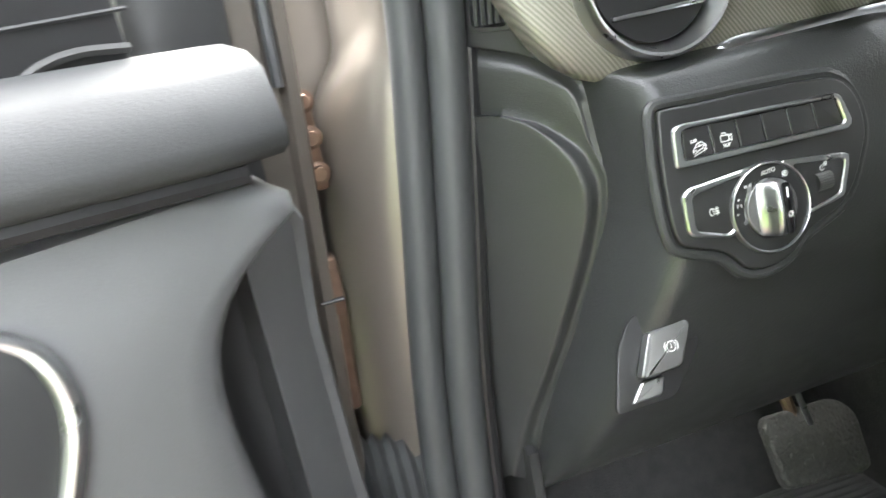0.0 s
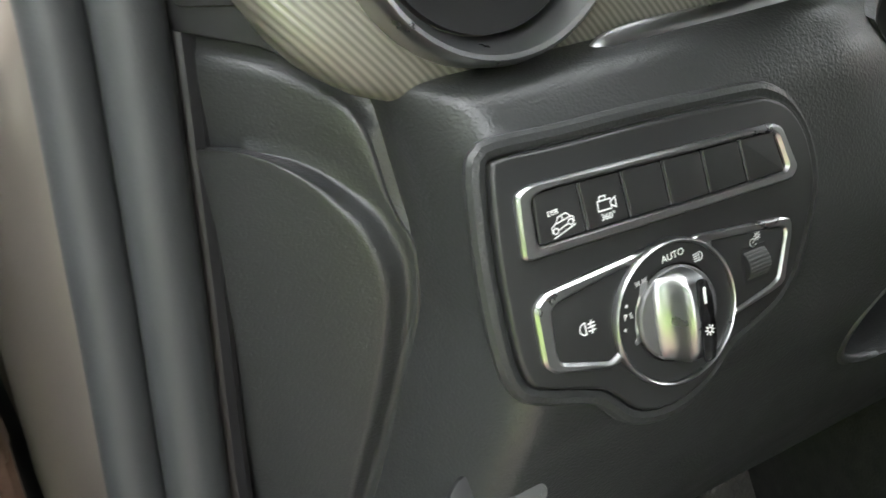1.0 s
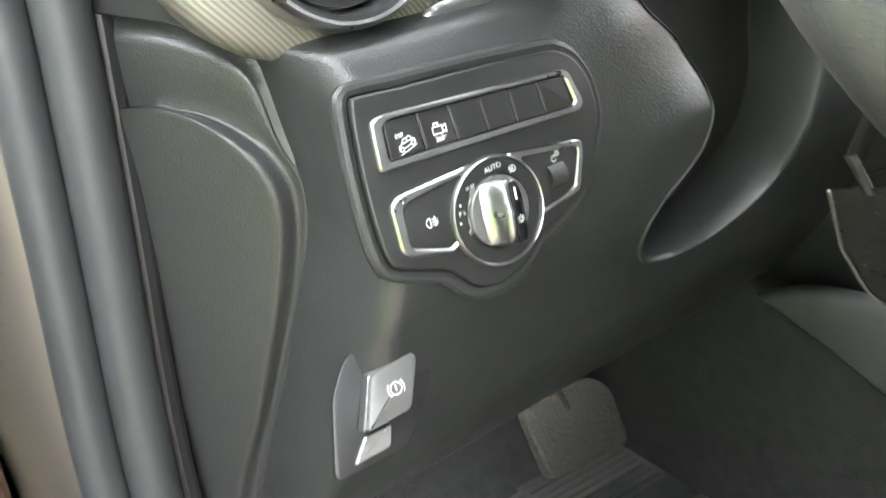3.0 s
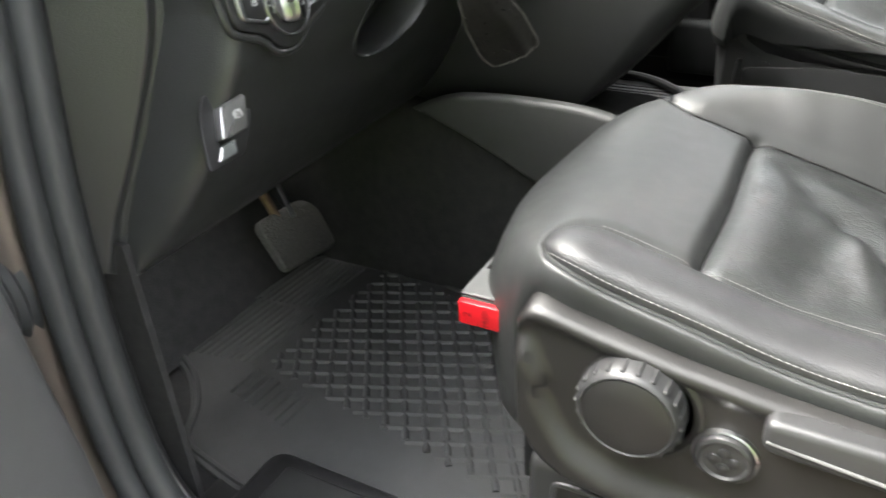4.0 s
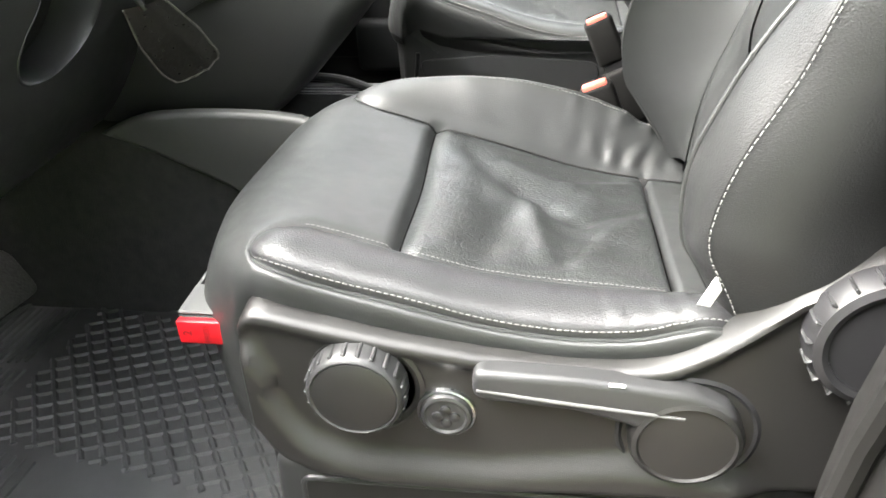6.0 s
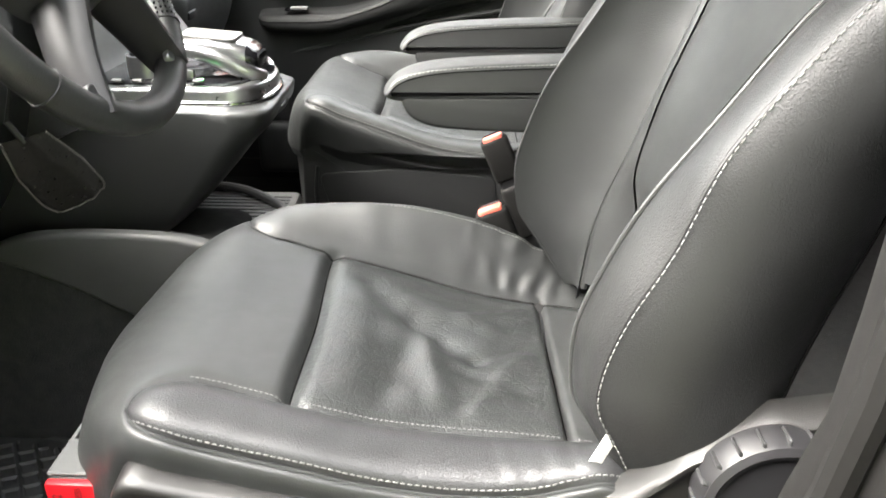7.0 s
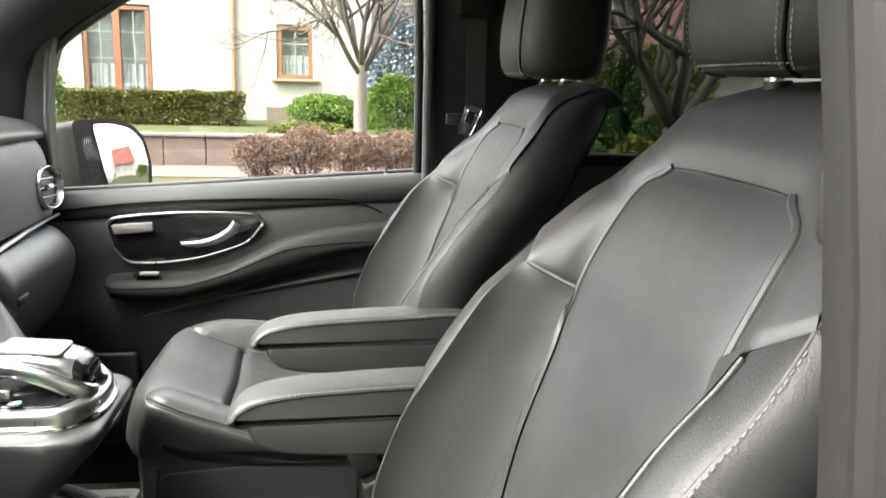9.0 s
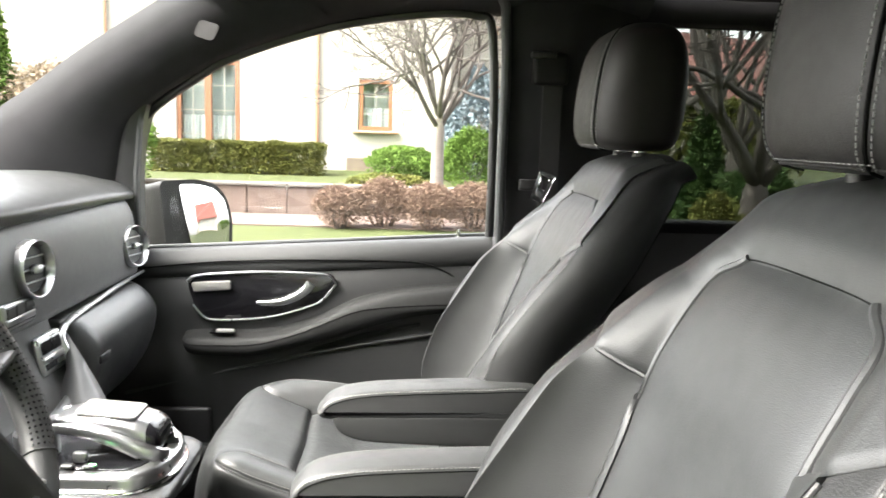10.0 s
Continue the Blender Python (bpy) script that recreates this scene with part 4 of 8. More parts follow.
def passenger_base():
    box = thing("storage_box", "dark plastic box under the front passenger seat", "seat box", (SEAT_X + SEAT_STEP, 0, 0))
    side = rounded([(-.15, .0), (.42, .0), (.47, .12), (.486, .30), (.483, .444), (.43, .438), (.157, .418), (-.15, .412)], .012)
    part("side_panel", yz(side, -.195, .033, .008, 3), PLASTIC, box)
    part("side_panel", yz(side, .228, .033, .008, 3), PLASTIC, box)
    rings = []
    for x in np.linspace(-.225, .225, 21):
        bow = .045 * (1 - (abs(x) / .225) ** 2.4)
        rings.append([(x, .46 + bow + dy, z) for dy, z in ((-.02, .428), (.018, .428), (.02, .38), (.01, .12), (-.06, .0), (-.10, .0))])
    finish("front_panel", *loft(rings, True, True), PLASTIC, box)
    part("core", rbox((.40, .6, .37), .01, 2, (0, .15, .186)), BLACK, box)
    panel = rounded([(.12, .285), (.36, .275), (.43, .30), (.455, .38), (.30, .392), (.12, .378)], .02)
    part("storage_panel", yz(panel, -.2275, .004, .003, 2), PLASTIC, box)
    line = spline([(.455, .395, 0), (.46, .33, 0), (.44, .28, 0), (.36, .262, 0), (.2, .268, 0), (.1, .28, 0)], 6)
    finish("lower_rim", *tube([(-.2290, p[0], p[1]) for p in line], .004, 8), PLASTIC, box)
    return box


passenger_base()


def belt_buckle(name, label, place, lean, height):
    b = thing(name, label, "seat belt buckle", place)
    m = Matrix.Rotation(radians(lean), 4, "X")
    part("buckle_body", rbox((.026, .050, .085), .008, 3, (0, 0, height - .042)), PILLAR_BLACK, b, matrix=m)
    part("release_button", rbox((.016, .036, .010), .003, 2, (-.003, 0, height)), BUCKLE_RED, b, "salmon red release button", matrix=m)
    part("slot", rbox((.018, .034, .004), .001, 1, (.006, 0, height + .002)), GLOSS, b, matrix=m)
    part("stalk", rbox((.018, .040, height - .07), .006, 2, (0, 0, (height - .07) / 2)), BLACK, b, matrix=m)
    part("boot", rbox((.030, .060, .11), .010, 3, (0, -.004, height - .15)), PILLAR_BLACK, b, matrix=m)
    return b


belt_buckle("belt_buckle", "black belt buckle with a red button beside the passenger seat", (.100, .030, .24), -24, .25)
belt_buckle("belt_buckle", "black belt buckle with a red button beside the driver's seat", (-.190, .055, .235), -22, .235)


def floor_release():
    box = thing("floor_release", "grey bracket with a red press button in front of the seat", "release catch", (-.64, .538, 0))
    part("bracket_body", rbox((.055, .054, .03), .003, 2, (-.030, .0, .376)), GREY_PANEL, box, "light grey bracket body")
    part("red_button", rbox((.010, .054, .027), .002, 2, (-.060, .0, .375)), RED, box, "bright red press button")
    part("bracket_arm", rbox((.13, .005, .012), .002, 2, (.050, .0245, .389)), GREY_PANEL, box)
    part("bracket_arm", rbox((.13, .012, .012), .002, 2, (.050, -.021, .389)), GREY_PANEL, box)
    part("bracket_plate", rbox((.05, .054, .004), .0015, 1, (-.032, 0, .3935)), GREY_PANEL, box)
    # Black filler between the arms stands in for the hole's shade.
    part("bracket_hole_shade", rbox((.09, .040, .004), .001, 1, (.036, .002, .372)), BLACK, box)
    part("bracket_hinge", rbox((.012, .054, .02), .003, 2, (.095, 0, .380)), BLACK, box)
    part("bracket_foot", rbox((.02, .03, .38), .004, 2, (.085, .005, .190)), BLACK, box)
    face = Matrix.Translation((-.0654, 0, .375)) @ Matrix(((0, 0, -1, 0), (-1, 0, 0, 0), (0, 1, 0, 0), (0, 0, 0, 1)))
    lettering("PRESS", .0085, DARKPRINT, box, face @ Matrix.Translation((.004, 0, 0)) @ Matrix.Rotation(radians(90), 4, "Z"))
    lettering("2", .013, DARKPRINT, box, face @ Matrix.Translation((-.016, 0, 0)) @ Matrix.Rotation(radians(90), 4, "Z"))


floor_release()

# ---- cabin shell ----
def shell_box(name, label, size, center, mat, r=0.01, category="car body"):
    ob = part(name, rbox(size, r, 2, center), mat, None)
    return tagged(ob, label, category, kind="structure")


shell_box("floor", "black carpeted cab floor", (1.78, 3.4, .08), (-.0, -.4, -.042), CARPET, category="floor")
shell_box("ceiling", "black cloth headliner", (1.66, 3.2, .06), (-.03, -.95, 1.44), LINER, category="headliner")
shell_box("bulkhead", "dark front bulkhead behind the pedals", (1.70, .06, .80), (-.02, 1.36, .40), CARPET, category="bulkhead")
shell_box("sill_right", "dark passenger door sill", (.10, 2.6, .30), (.905, .25, .0), PLASTIC, category="door sill")
shell_box("wall_rear", "dark rear wall of the cabin", (1.78, .06, 1.5), (0, -2.1, .7), LINER, category="wall")


def slab_from(name, label, pts, thickness, mat, category, r=.006):
    """A flat panel through a polygon in space, thickened along its normal."""
    p = [Vector(q) for q in pts]
    nrm = (p[1] - p[0]).cross(p[2] - p[0]).normalized()
    u = (p[1] - p[0]).normalized()
    v = nrm.cross(u)
    m = Matrix(((u.x, v.x, nrm.x, p[0].x), (u.y, v.y, nrm.y, p[0].y), (u.z, v.z, nrm.z, p[0].z), (0, 0, 0, 1)))
    out = [((q - p[0]).dot(u), (q - p[0]).dot(v)) for q in p]
    ob = part(name, plate(out, thickness, r), mat, None, matrix=m)
    return tagged(ob, label, category, kind="structure")


slab_from("toe_board", "black carpeted toe board", [(-.80, 1.20, .0), (.80, 1.20, .0), (.80, 1.36, .24), (-.80, 1.36, .24)], .012, CARPET, "toe board")
slab_from("kick_panel", "black carpeted kick panel", [(-.80, .93, .0), (-.80, 1.36, .0), (-.80, 1.36, .42), (-.80, .93, .42)], .012, CARPET, "kick panel")


slab_from("kick_panel_right", "dark kick panel in the passenger footwell", [(.80, .84, .0), (.80, 1.36, .0), (.80, 1.36, .78), (.80, .84, .70)], .012, LINER, "kick panel")


def sweep(name, label, pts, rad, mat, category, squash=None, n=12, kind="structure"):
    ob = finish(name, *tube(spline(pts, 6), rad, n, squash=squash), mat)
    return tagged(ob, label, category, kind=kind)


# passenger side: pillar, door, windows
W_EDGE = spline([(.71, 1.22, .95), (.70, 1.077, 1.053), (.70, .962, 1.135), (.70, .848, 1.22), (.69, .641, 1.349), (.67, .48, 1.43)], 6)
D_EDGE = spline([(.80, .845, .80), (.795, .83, .97), (.785, .80, 1.09), (.785, .66, 1.195), (.785, .553, 1.25), (.79, .34, 1.318)], 6)
pillar = thing("a_pillar", "black cloth-trimmed windscreen pillar with a small oval cap", "pillar", kind="structure")
rings = []
for w, d in zip(W_EDGE, D_EDGE):
    m1, m2 = w * .7 + d * .3, w * .25 + d * .75
    rings.append([w, m1 + np.array((-.012, -.02, -.012)), m2 + np.array((-.016, -.022, -.014)), d, d + np.array((.07, .0, .02)), (w + d) / 2 + np.array((.10, .06, .05)), w + np.array((.05, .05, .03))])
finish("pillar_trim", *loft(rings, True, True), LINER, pillar, sharp=60)
rail = []
for y, zd, xd in ((.62, 1.24, .787), (.40, 1.305, .787), (.25, 1.335, .785), (.10, 1.356, .782), (.0, 1.360, .780), (-.4, 1.362, .785)):
    rail.append([(xd, y, zd), (xd - .05, y, zd + .035), (xd - .13, y, 1.425), (xd - .10, y, 1.47), (xd + .08, y, 1.47), (xd + .07, y, zd)])
finish("cant_rail", *loft(rail, True, True), LINER, pillar, sharp=60)
part("pillar_cap", plate(rounded([(-.030, -.020), (.030, -.020), (.030, .020), (-.030, .020)], .014), .003, .0012, 2), CAP_GREY, pillar, matrix=Matrix.Translation((.690, .613, 1.283)) @ Matrix.Rotation(radians(-52), 4, "X") @ Matrix.Rotation(radians(-62), 4, "Y") @ Matrix.Rotation(radians(20), 4, "Z"))
qpost = thing("quarter_post", "black post before the door window", "pillar", kind="structure")
rings = []
for p in spline([(.80, .835, .74), (.795, .838, .9), (.79, .83, 1.02), (.78, .80, 1.12)], 5):
    x, y, z = p
    rings.append([(x - .012, y - .028, z), (x - .02, y, z), (x - .01, y + .03, z), (x + .05, y + .03, z), (x + .06, y - .028, z)])
finish("post_trim", *loft(rings, True, True), BLACK, qpost)
finish("post_seal", *tube([(.788, .806, .76), (.785, .806, .95), (.775, .79, 1.10)], .008, 8), RUBBER, qpost)


def belt_z(y):
    return .817 - .065 * (y + .03)


def passenger_door():
    door = thing("door", "black passenger door with silver handle, window switch and padded armrest", "car door", kind="")
    ys = np.linspace(-.055, .86, 41)
    rings = []
    for y in ys:
        b = belt_z(y)
        swell = max(0, min(1, (y + .02) / .5))
        prof = [(.875, b), (.845, b + .003), (.825, b - .004), (.806, b - .03), (.803, b - .055),
                (.812, b - .065), (.800, b - .09), (.792, b - .16), (.800, b - .21), (.790, b - .24), (.778, .46), (.785, .38), (.80, .30), (.80, .12), (.875, .10)]
        rings.append([(x, y, z) for x, z in prof])
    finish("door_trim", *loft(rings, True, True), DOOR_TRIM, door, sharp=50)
    # sill strip along the glass
    finish("belt_seal", *tube([(.868, y, belt_z(y) + .004) for y in np.linspace(-.05, .82, 12)], .006, 8), RUBBER, door)
    # the bright-edged bowl of the handle
    def onto(y, z, dx=0):
        return (.790 + dx, y, z)
    bowl = rounded([(.698, .705), (.53, .727), (.332, .722), (.335, .675), (.42, .625), (.60, .598), (.665, .605)], .035, 6)
    # Bowl is a flat plate; its shade is put in as gloss black.
    part("handle_bowl", yz(bowl, .803, .014, .003, 2), GLOSS, door, "flat black plate for the shade in the handle bowl")
    top = spline([(.690, .698, 0), (.661, .713, 0), (.53, .724, 0), (.42, .725, 0), (.352, .721, 0), (.330, .701, 0)], 6)
    finish("bowl_trim", *tube([(.787, p[0], p[1]) for p in top], np.interp(np.arange(len(top)), [0, 8, len(top) - 1], [.0045, .004, .002]), 8), SILVER, door, "satin silver upper trim strip")
    bot = spline([(.678, .640, 0), (.65, .608, 0), (.614, .602, 0), (.54, .606, 0), (.469, .618, 0), (.40, .640, 0), (.362, .659, 0), (.330, .698, 0)], 6)
    finish("bowl_trim", *tube([(.787, p[0], p[1]) for p in bot], .0025, 8), SILVER, door)
    hp = spline([(.522, .652, 0), (.500, .650, 0), (.465, .653, 0), (.432, .664, 0), (.405, .682, 0), (.390, .701, 0)], 6)
    rad = np.interp(np.arange(len(hp)), [0, 4, 12, len(hp) - 1], [.003, .006, .0085, .012])
    finish("door_handle", *tube([(.776, p[0], p[1]) for p in hp], rad, 12, squash=(.6, 1)), SILVER, door, "curved satin silver door handle")
    part("lock_button", yz(rounded([(.680, .696), (.586, .702), (.584, .680), (.674, .672)], .006), .789, .012, .004, 2), PAD_TOP, door, "satin silver seat memory panel")
    # armrest: a shelf with the window switch that swells into a pad towards the rear
    keys = [(.702, .560, .556, .549, .010), (.694, .565, .555, .538, .034), (.675, .568, .553, .528, .050), (.64, .570, .553, .525, .056), (.53, .573, .556, .525, .056), (.47, .580, .568, .538, .053), (.40, .602, .590, .555, .049),
            (.33, .636, .620, .574, .045), (.265, .664, .643, .594, .041), (.17, .686, .655, .622, .037), (.06, .699, .661, .640, .033), (-.045, .706, .667, .650, .030)]
    rings, seam = [], []
    for y, zt, zs, zb, d in spline(keys, 5):
        x = .793
        r = spline([(x + .012, y, zt + .010), (x - .15 * d, y, zt + .002), (x - .55 * d, y, zt - .001), (x - .88 * d, y, zt - .3 * (zt - zs)), (x - d - .004, y, zs), (x - d - .005, y, (zs + zb) / 2), (x - d + .002, y, zb + .004), (x - .75 * d, y, zb - .004), (x - .2 * d, y, zb - .002), (x + .012, y, zb)], 3)
        rings.append(r)
        seam.append((x - d - .0045, y, zs - .001))
    arm = finish("armrest", *loft(rings, True, True), ARM_PAD, door, "padded black armrest with a seam", sharp=60)
    finish("seam", *tube(seam[2:], .0013, 6), SEAM, arm)
    sw = part("window_switch", rbox((.026, .058, .006), .0025, 2, (.760, .600, .5795)), GLOSS, door)
    part("switch_rocker", rbox((.020, .044, .007), .003, 2, (.755, .592, .5835)), PAD_TOP, sw, "silver window switch")
    # Flat black plate stands in for the shade in the hollow.
    recess = rounded([(.425, .512), (.38, .540), (.27, .575), (.12, .607), (.12, .598), (.27, .558), (.34, .536)], .006)
    part("pull_recess_shade", yz(recess, .790, .006, .001, 1), PILLAR_BLACK, door, "black plate for the shade in the hollow under the armrest")
    line = spline([(.845, .413, 0), (.73, .443, 0), (.629, .467, 0), (.43, .514, 0), (.268, .548, 0), (.054, .585, 0), (-.05, .602, 0)], 6)
    # Rib paler than the door: its edge highlight is put into the colour.
    finish("trim_crease", *tube([(.784, p[0], p[1]) for p in line], .0050, 8), PLASTIC, door)
    crease = spline([(.84, .720, 0), (.795, .726, 0), (.66, .741, 0), (.533, .750, 0), (.40, .755, 0), (.268, .757, 0), (.131, .755, 0), (.062, .735, 0), (.012, .703, 0), (-.03, .685, 0)], 6)
    finish("upper_crease", *tube([(.802, p[0], p[1]) for p in crease], .0022, 8), SEAM, door)
    part("lock_pin", tube_bm((.862, .028, .808), (.862, .028, .835), .005, 14), CHROME, door, "chrome lock pin")
    part("pin_base", tube_bm((.862, .028, .808), (.862, .028, .816), .010, 14), BLACK, door)
    part("pocket", rbox((.05, .62, .14), .02, 3, (.77, .42, .22)), DOOR_TRIM, door)
    part("speaker_panel", rbox((.02, .25, .20), .03, 3, (.785, .76, .28)), BLACK, door)
    # upper window surround
    loop = [(.855, .835, .775), (.835, .822, .95), (.815, .80, 1.08), (.80, .66, 1.19), (.795, .55, 1.248), (.79, .34, 1.316), (.785, .12, 1.352), (.785, .01, 1.352), (.787, -.03, 1.32), (.81, -.045, 1.1), (.85, -.05, .82)]
    finish("window_surround", *tube(spline(loop, 6), .011, 10), BLACK, door)
    return door


passenger_door()
# door glass
g = slab_from("window_1", "clear passenger door window", [(.868, .84, .77), (.868, -.06, .80), (.798, -.06, 1.39), (.798, .84, 1.39)], .003, WINDOW, "car window", r=0)
g.visible_shadow = False
ws = slab_from("window_2", "clear windscreen", [(-.82, 1.30, .93), (.82, 1.30, .93), (.70, .50, 1.42), (-.70, .50, 1.42)], .004, WINDOW, "windscreen", r=0)
ws.visible_shadow = False
g = slab_from("window_3", "clear quarter window ahead of the door", [(.84, 1.25, .80), (.84, .86, .80), (.80, .86, 1.10), (.82, 1.25, 1.10)], .003, WINDOW, "car window", r=0)
g.visible_shadow = False
# rear side with privacy glass
g = slab_from("window_4", "dark privacy glass behind the passenger seat", [(.872, -.38, .84), (.872, -1.7, .84), (.862, -1.7, 1.375), (.862, -.38, 1.375)], .004, TINT, "car window", r=0)
g.visible_shadow = False
shell_box("wall_right", "dark lower side wall behind the passenger door", (.06, 2.05, .90), (.90, -1.09, .42), LINER, category="wall")
shell_box("wall_right_top", "dark cant rail over the side window", (.09, 2.05, .09), (.86, -1.09, 1.40), LINER, category="wall")
shell_box("wall_right_end", "dark rear side wall", (.06, .45, .60), (.90, -1.92, 1.1), LINER, category="wall")
shell_box("wall_left", "dark lower side wall behind the driver's door", (.06, 2.05, .90), (-.92, -1.09, .42), LINER, category="wall")
shell_box("wall_left_top", "dark cant rail on the driver's side", (.09, 2.6, .09), (-.86, -.85, 1.42), LINER, category="wall")
g = slab_from("window_5", "dark privacy glass on the driver's side", [(-.90, -.40, .84), (-.90, -1.9, .84), (-.89, -1.9, 1.375), (-.89, -.40, 1.375)], .004, TINT, "car window", r=0)
g.visible_shadow = False


def b_pillar_right():
    p = thing("b_pillar", "dark trimmed door pillar with a belt reel cover and webbing", "pillar", kind="structure")
    rings = []
    for z in (.12, .5, .80, .83, .9, 1.1, 1.3, 1.42):
        x = .835 - max(0, z - .8) * .11
        rings.append([(x + .06, -.07, z), (x, -.065, z), (x - .02, -.10, z), (x - .02, -.27, z), (x + .01, -.38, z), (x + .08, -.39, z)])
    finish("pillar_trim", *loft(rings, True, True), LINER, p, sharp=50)
    finish("pillar_seal", *tube(spline([(.80, -.068, .2), (.80, -.068, .8), (.79, -.066, 1.0), (.765, -.062, 1.3), (.752, -.03, 1.40), (.752, .15, 1.415)], 6), .012, 10), RUBBER, p)
    part("belt_strip", rbox((.003, .048, .42), .001, 1, (.768, -.178, 1.0)), BELT, p, "black belt webbing")
    cover = part("reel_cover", rbox((.035, .085, .075), .012, 3, (.755, -.168, 1.232)), PILLAR_BLACK, p, "black belt height adjuster")
    part("cover_lip", rbox((.02, .06, .016), .005, 2, (.735, -.148, 1.262)), BLACK, cover)
    tong = part("belt_tongue", rbox((.012, .055, .026), .004, 2, (.742, -.132, .960)), BLACK, p)
    outer = rounded([(-.014, -.03), (.014, -.03), (.011, .012), (-.011, .012)], .004)
    inner = rounded([(-.006, -.022), (.006, -.022), (.006, -.006), (-.006, -.006)], .002)
    v, f = ring_plate(outer, inner, .003, .0006)
    finish("tongue_plate", v, f, CHROME, tong, "chrome belt tongue", matrix=Matrix.Translation((.732, -.153, .942)) @ Matrix.Rotation(radians(90), 4, "Y") @ Matrix.Rotation(radians(-70), 4, "Z") @ Matrix.Diagonal((1.5, 1.7, 1, 1)))
    return p


b_pillar_right()


def b_pillar_left():
    p = thing("b_pillar", "dark driver's door pillar with a rubber seal", "pillar", kind="structure")
    rings = []
    PZ, PX = [0, .41, .556, .63, .75, .84, 1.0, 1.1, 1.43], [-.80, -.825, -.867, -.892, -.903, -.900, -.876, -.848, -.78]
    for z in (-.05, .2, .35, .45, .556, .63, .7, .78, .86, .94, 1.02, 1.1, 1.2, 1.3, 1.43):
        x = np.interp(z, PZ, PX)
        rings.append([(x - .105, -.045, z), (x - .07, -.03, z), (x - .03, -.012, z), (x, -.02, z), (x + .008, -.05, z), (x + .02, -.25, z), (x - .10, -.28, z)])
    finish("pillar_trim", *loft(rings, True, True), PILLAR_BLACK, p, sharp=50)
    finish("pillar_seal", *tube([(np.interp(z, PZ, PX) - .045, -.014, z) for z in np.linspace(0, 1.43, 20)], .011, 10), PILLAR_BLACK, p)
    rings = []
    for z in (-.05, .3, .6, .9, 1.2, 1.43):
        x = np.interp(z, PZ, PX) - .13
        rings.append([(x, -.035, z), (x + .03, -.028, z), (x + .03, -.06, z), (x, -.4, z), (x - .02, -.4, z)])
    finish("outer_panel", *loft(rings, True, True), PILLAR_BLACK, p, sharp=50)
    part("belt_guide", rbox((.018, .030, .048), .008, 2, (-.768, -.105, .985)), BLACK, p, "dark belt guide")
    return p


b_pillar_left()
sill = thing("door_sill", "painted driver's door sill with a rubber seal", "door sill", kind="structure")
part("sill_panel", rbox((.14, 1.15, .10), .02, 3, (-.93, .45, -.06)), PAINT, sill)
part("tread", rbox((.12, 1.0, .02), .008, 2, (-.80, .45, .0)), PLASTIC, sill)


# ---- floor mats and pedals ----
def driver_mat():
    mat_thing = thing("floor_mat", "black rubber floor mat with ribs and a diamond tread", "floor mat")
    out = rounded([(-.72, .50), (-.25, .50), (-.20, .78), (-.115, 1.12), (-.20, 1.19), (-.50, 1.225), (-.565, 1.225), (-.60, 1.15), (-.655, 1.09), (-.73, 1.05), (-.76, .9)], .03)
    base = part("mat_body", plate(out, .010, .004, 2, .001), MATRUB, mat_thing)
    rim = [(x, y, .011) for x, y in inset(out, .012)]
    finish("mat_rim", *tube(rim, .005, 6, closed=True), MATRUB, mat_thing)
    # diamond tread: two sets of low ridges inside a slanted field
    field = np.array([(-.62, .52), (-.27, .52), (-.185, 1.02), (-.52, 1.05)])

    def inside(x, y):
        n = len(field)
        return all((field[(i + 1) % n][0] - field[i][0]) * (y - field[i][1]) - (field[(i + 1) % n][1] - field[i][1]) * (x - field[i][0]) > 0 for i in range(n))

    verts, faces = [], []

    def ridge(a, b, w=.006, h=.0045):
        d = np.array(b) - np.array(a)
        length = np.linalg.norm(d)
        if length < .01:
            return
        d = d / length
        s = np.array((-d[1], d[0])) * w
        k = len(verts)
        for q, z in ((a - s, .0105), (a + s, .0105), (b + s, .0105), (b - s, .0105)):
            verts.append((q[0], q[1], z))
        for q in (a - s * .35, a + s * .35, b + s * .35, b - s * .35):
            verts.append((q[0], q[1], .0105 + h))
        faces.extend([(k + 4, k + 5, k + 6, k + 7), (k, k + 1, k + 5, k + 4), (k + 1, k + 2, k + 6, k + 5), (k + 2, k + 3, k + 7, k + 6), (k + 3, k, k + 4, k + 7)])

    for ang in (32, 112):
        d = np.array((np.cos(radians(ang)), np.sin(radians(ang))))
        s = np.array((-d[1], d[0]))
        for off in np.arange(-.6, .6, .030):
            pts = [np.array((-.40, .78)) + s * off + d * t for t in np.arange(-.6, .6, .006)]
            run = [p for p in pts if inside(*p)]
            if len(run) > 3:
                ridge(run[0], run[-1])
    finish("diamond_tread", verts, faces, MATRUB, mat_thing)
    verts, faces = [], []
    for k in range(9):
        y = 1.075 + k * .0145
        for x0, x1 in ((-.53, -.37), (-.35, -.20)):
            ridge(np.array((x0 - .01 * k * .2, y)), np.array((x1, y - .012)), .003, .004)
    for k in range(8):
        y = .93 + k * .018
        ridge(np.array((-.63 + .004 * k, y)), np.array((-.565 + .004 * k, y - .004)), .003, .004)
    finish("heel_ribs", verts, faces, MATRUB, mat_thing)
    return mat_thing


driver_mat()
step = thing("step_tray", "black moulded plastic tray beside the seat plinth", "tray")
part("tray_body", rbox((.20, .34, .07), .03, 4, (-.80, .70, .036)), BLACK, step)
part("tray_rim", rbox((.13, .24, .012), .02, 3, (-.80, .70, .072)), PLASTIC, step)


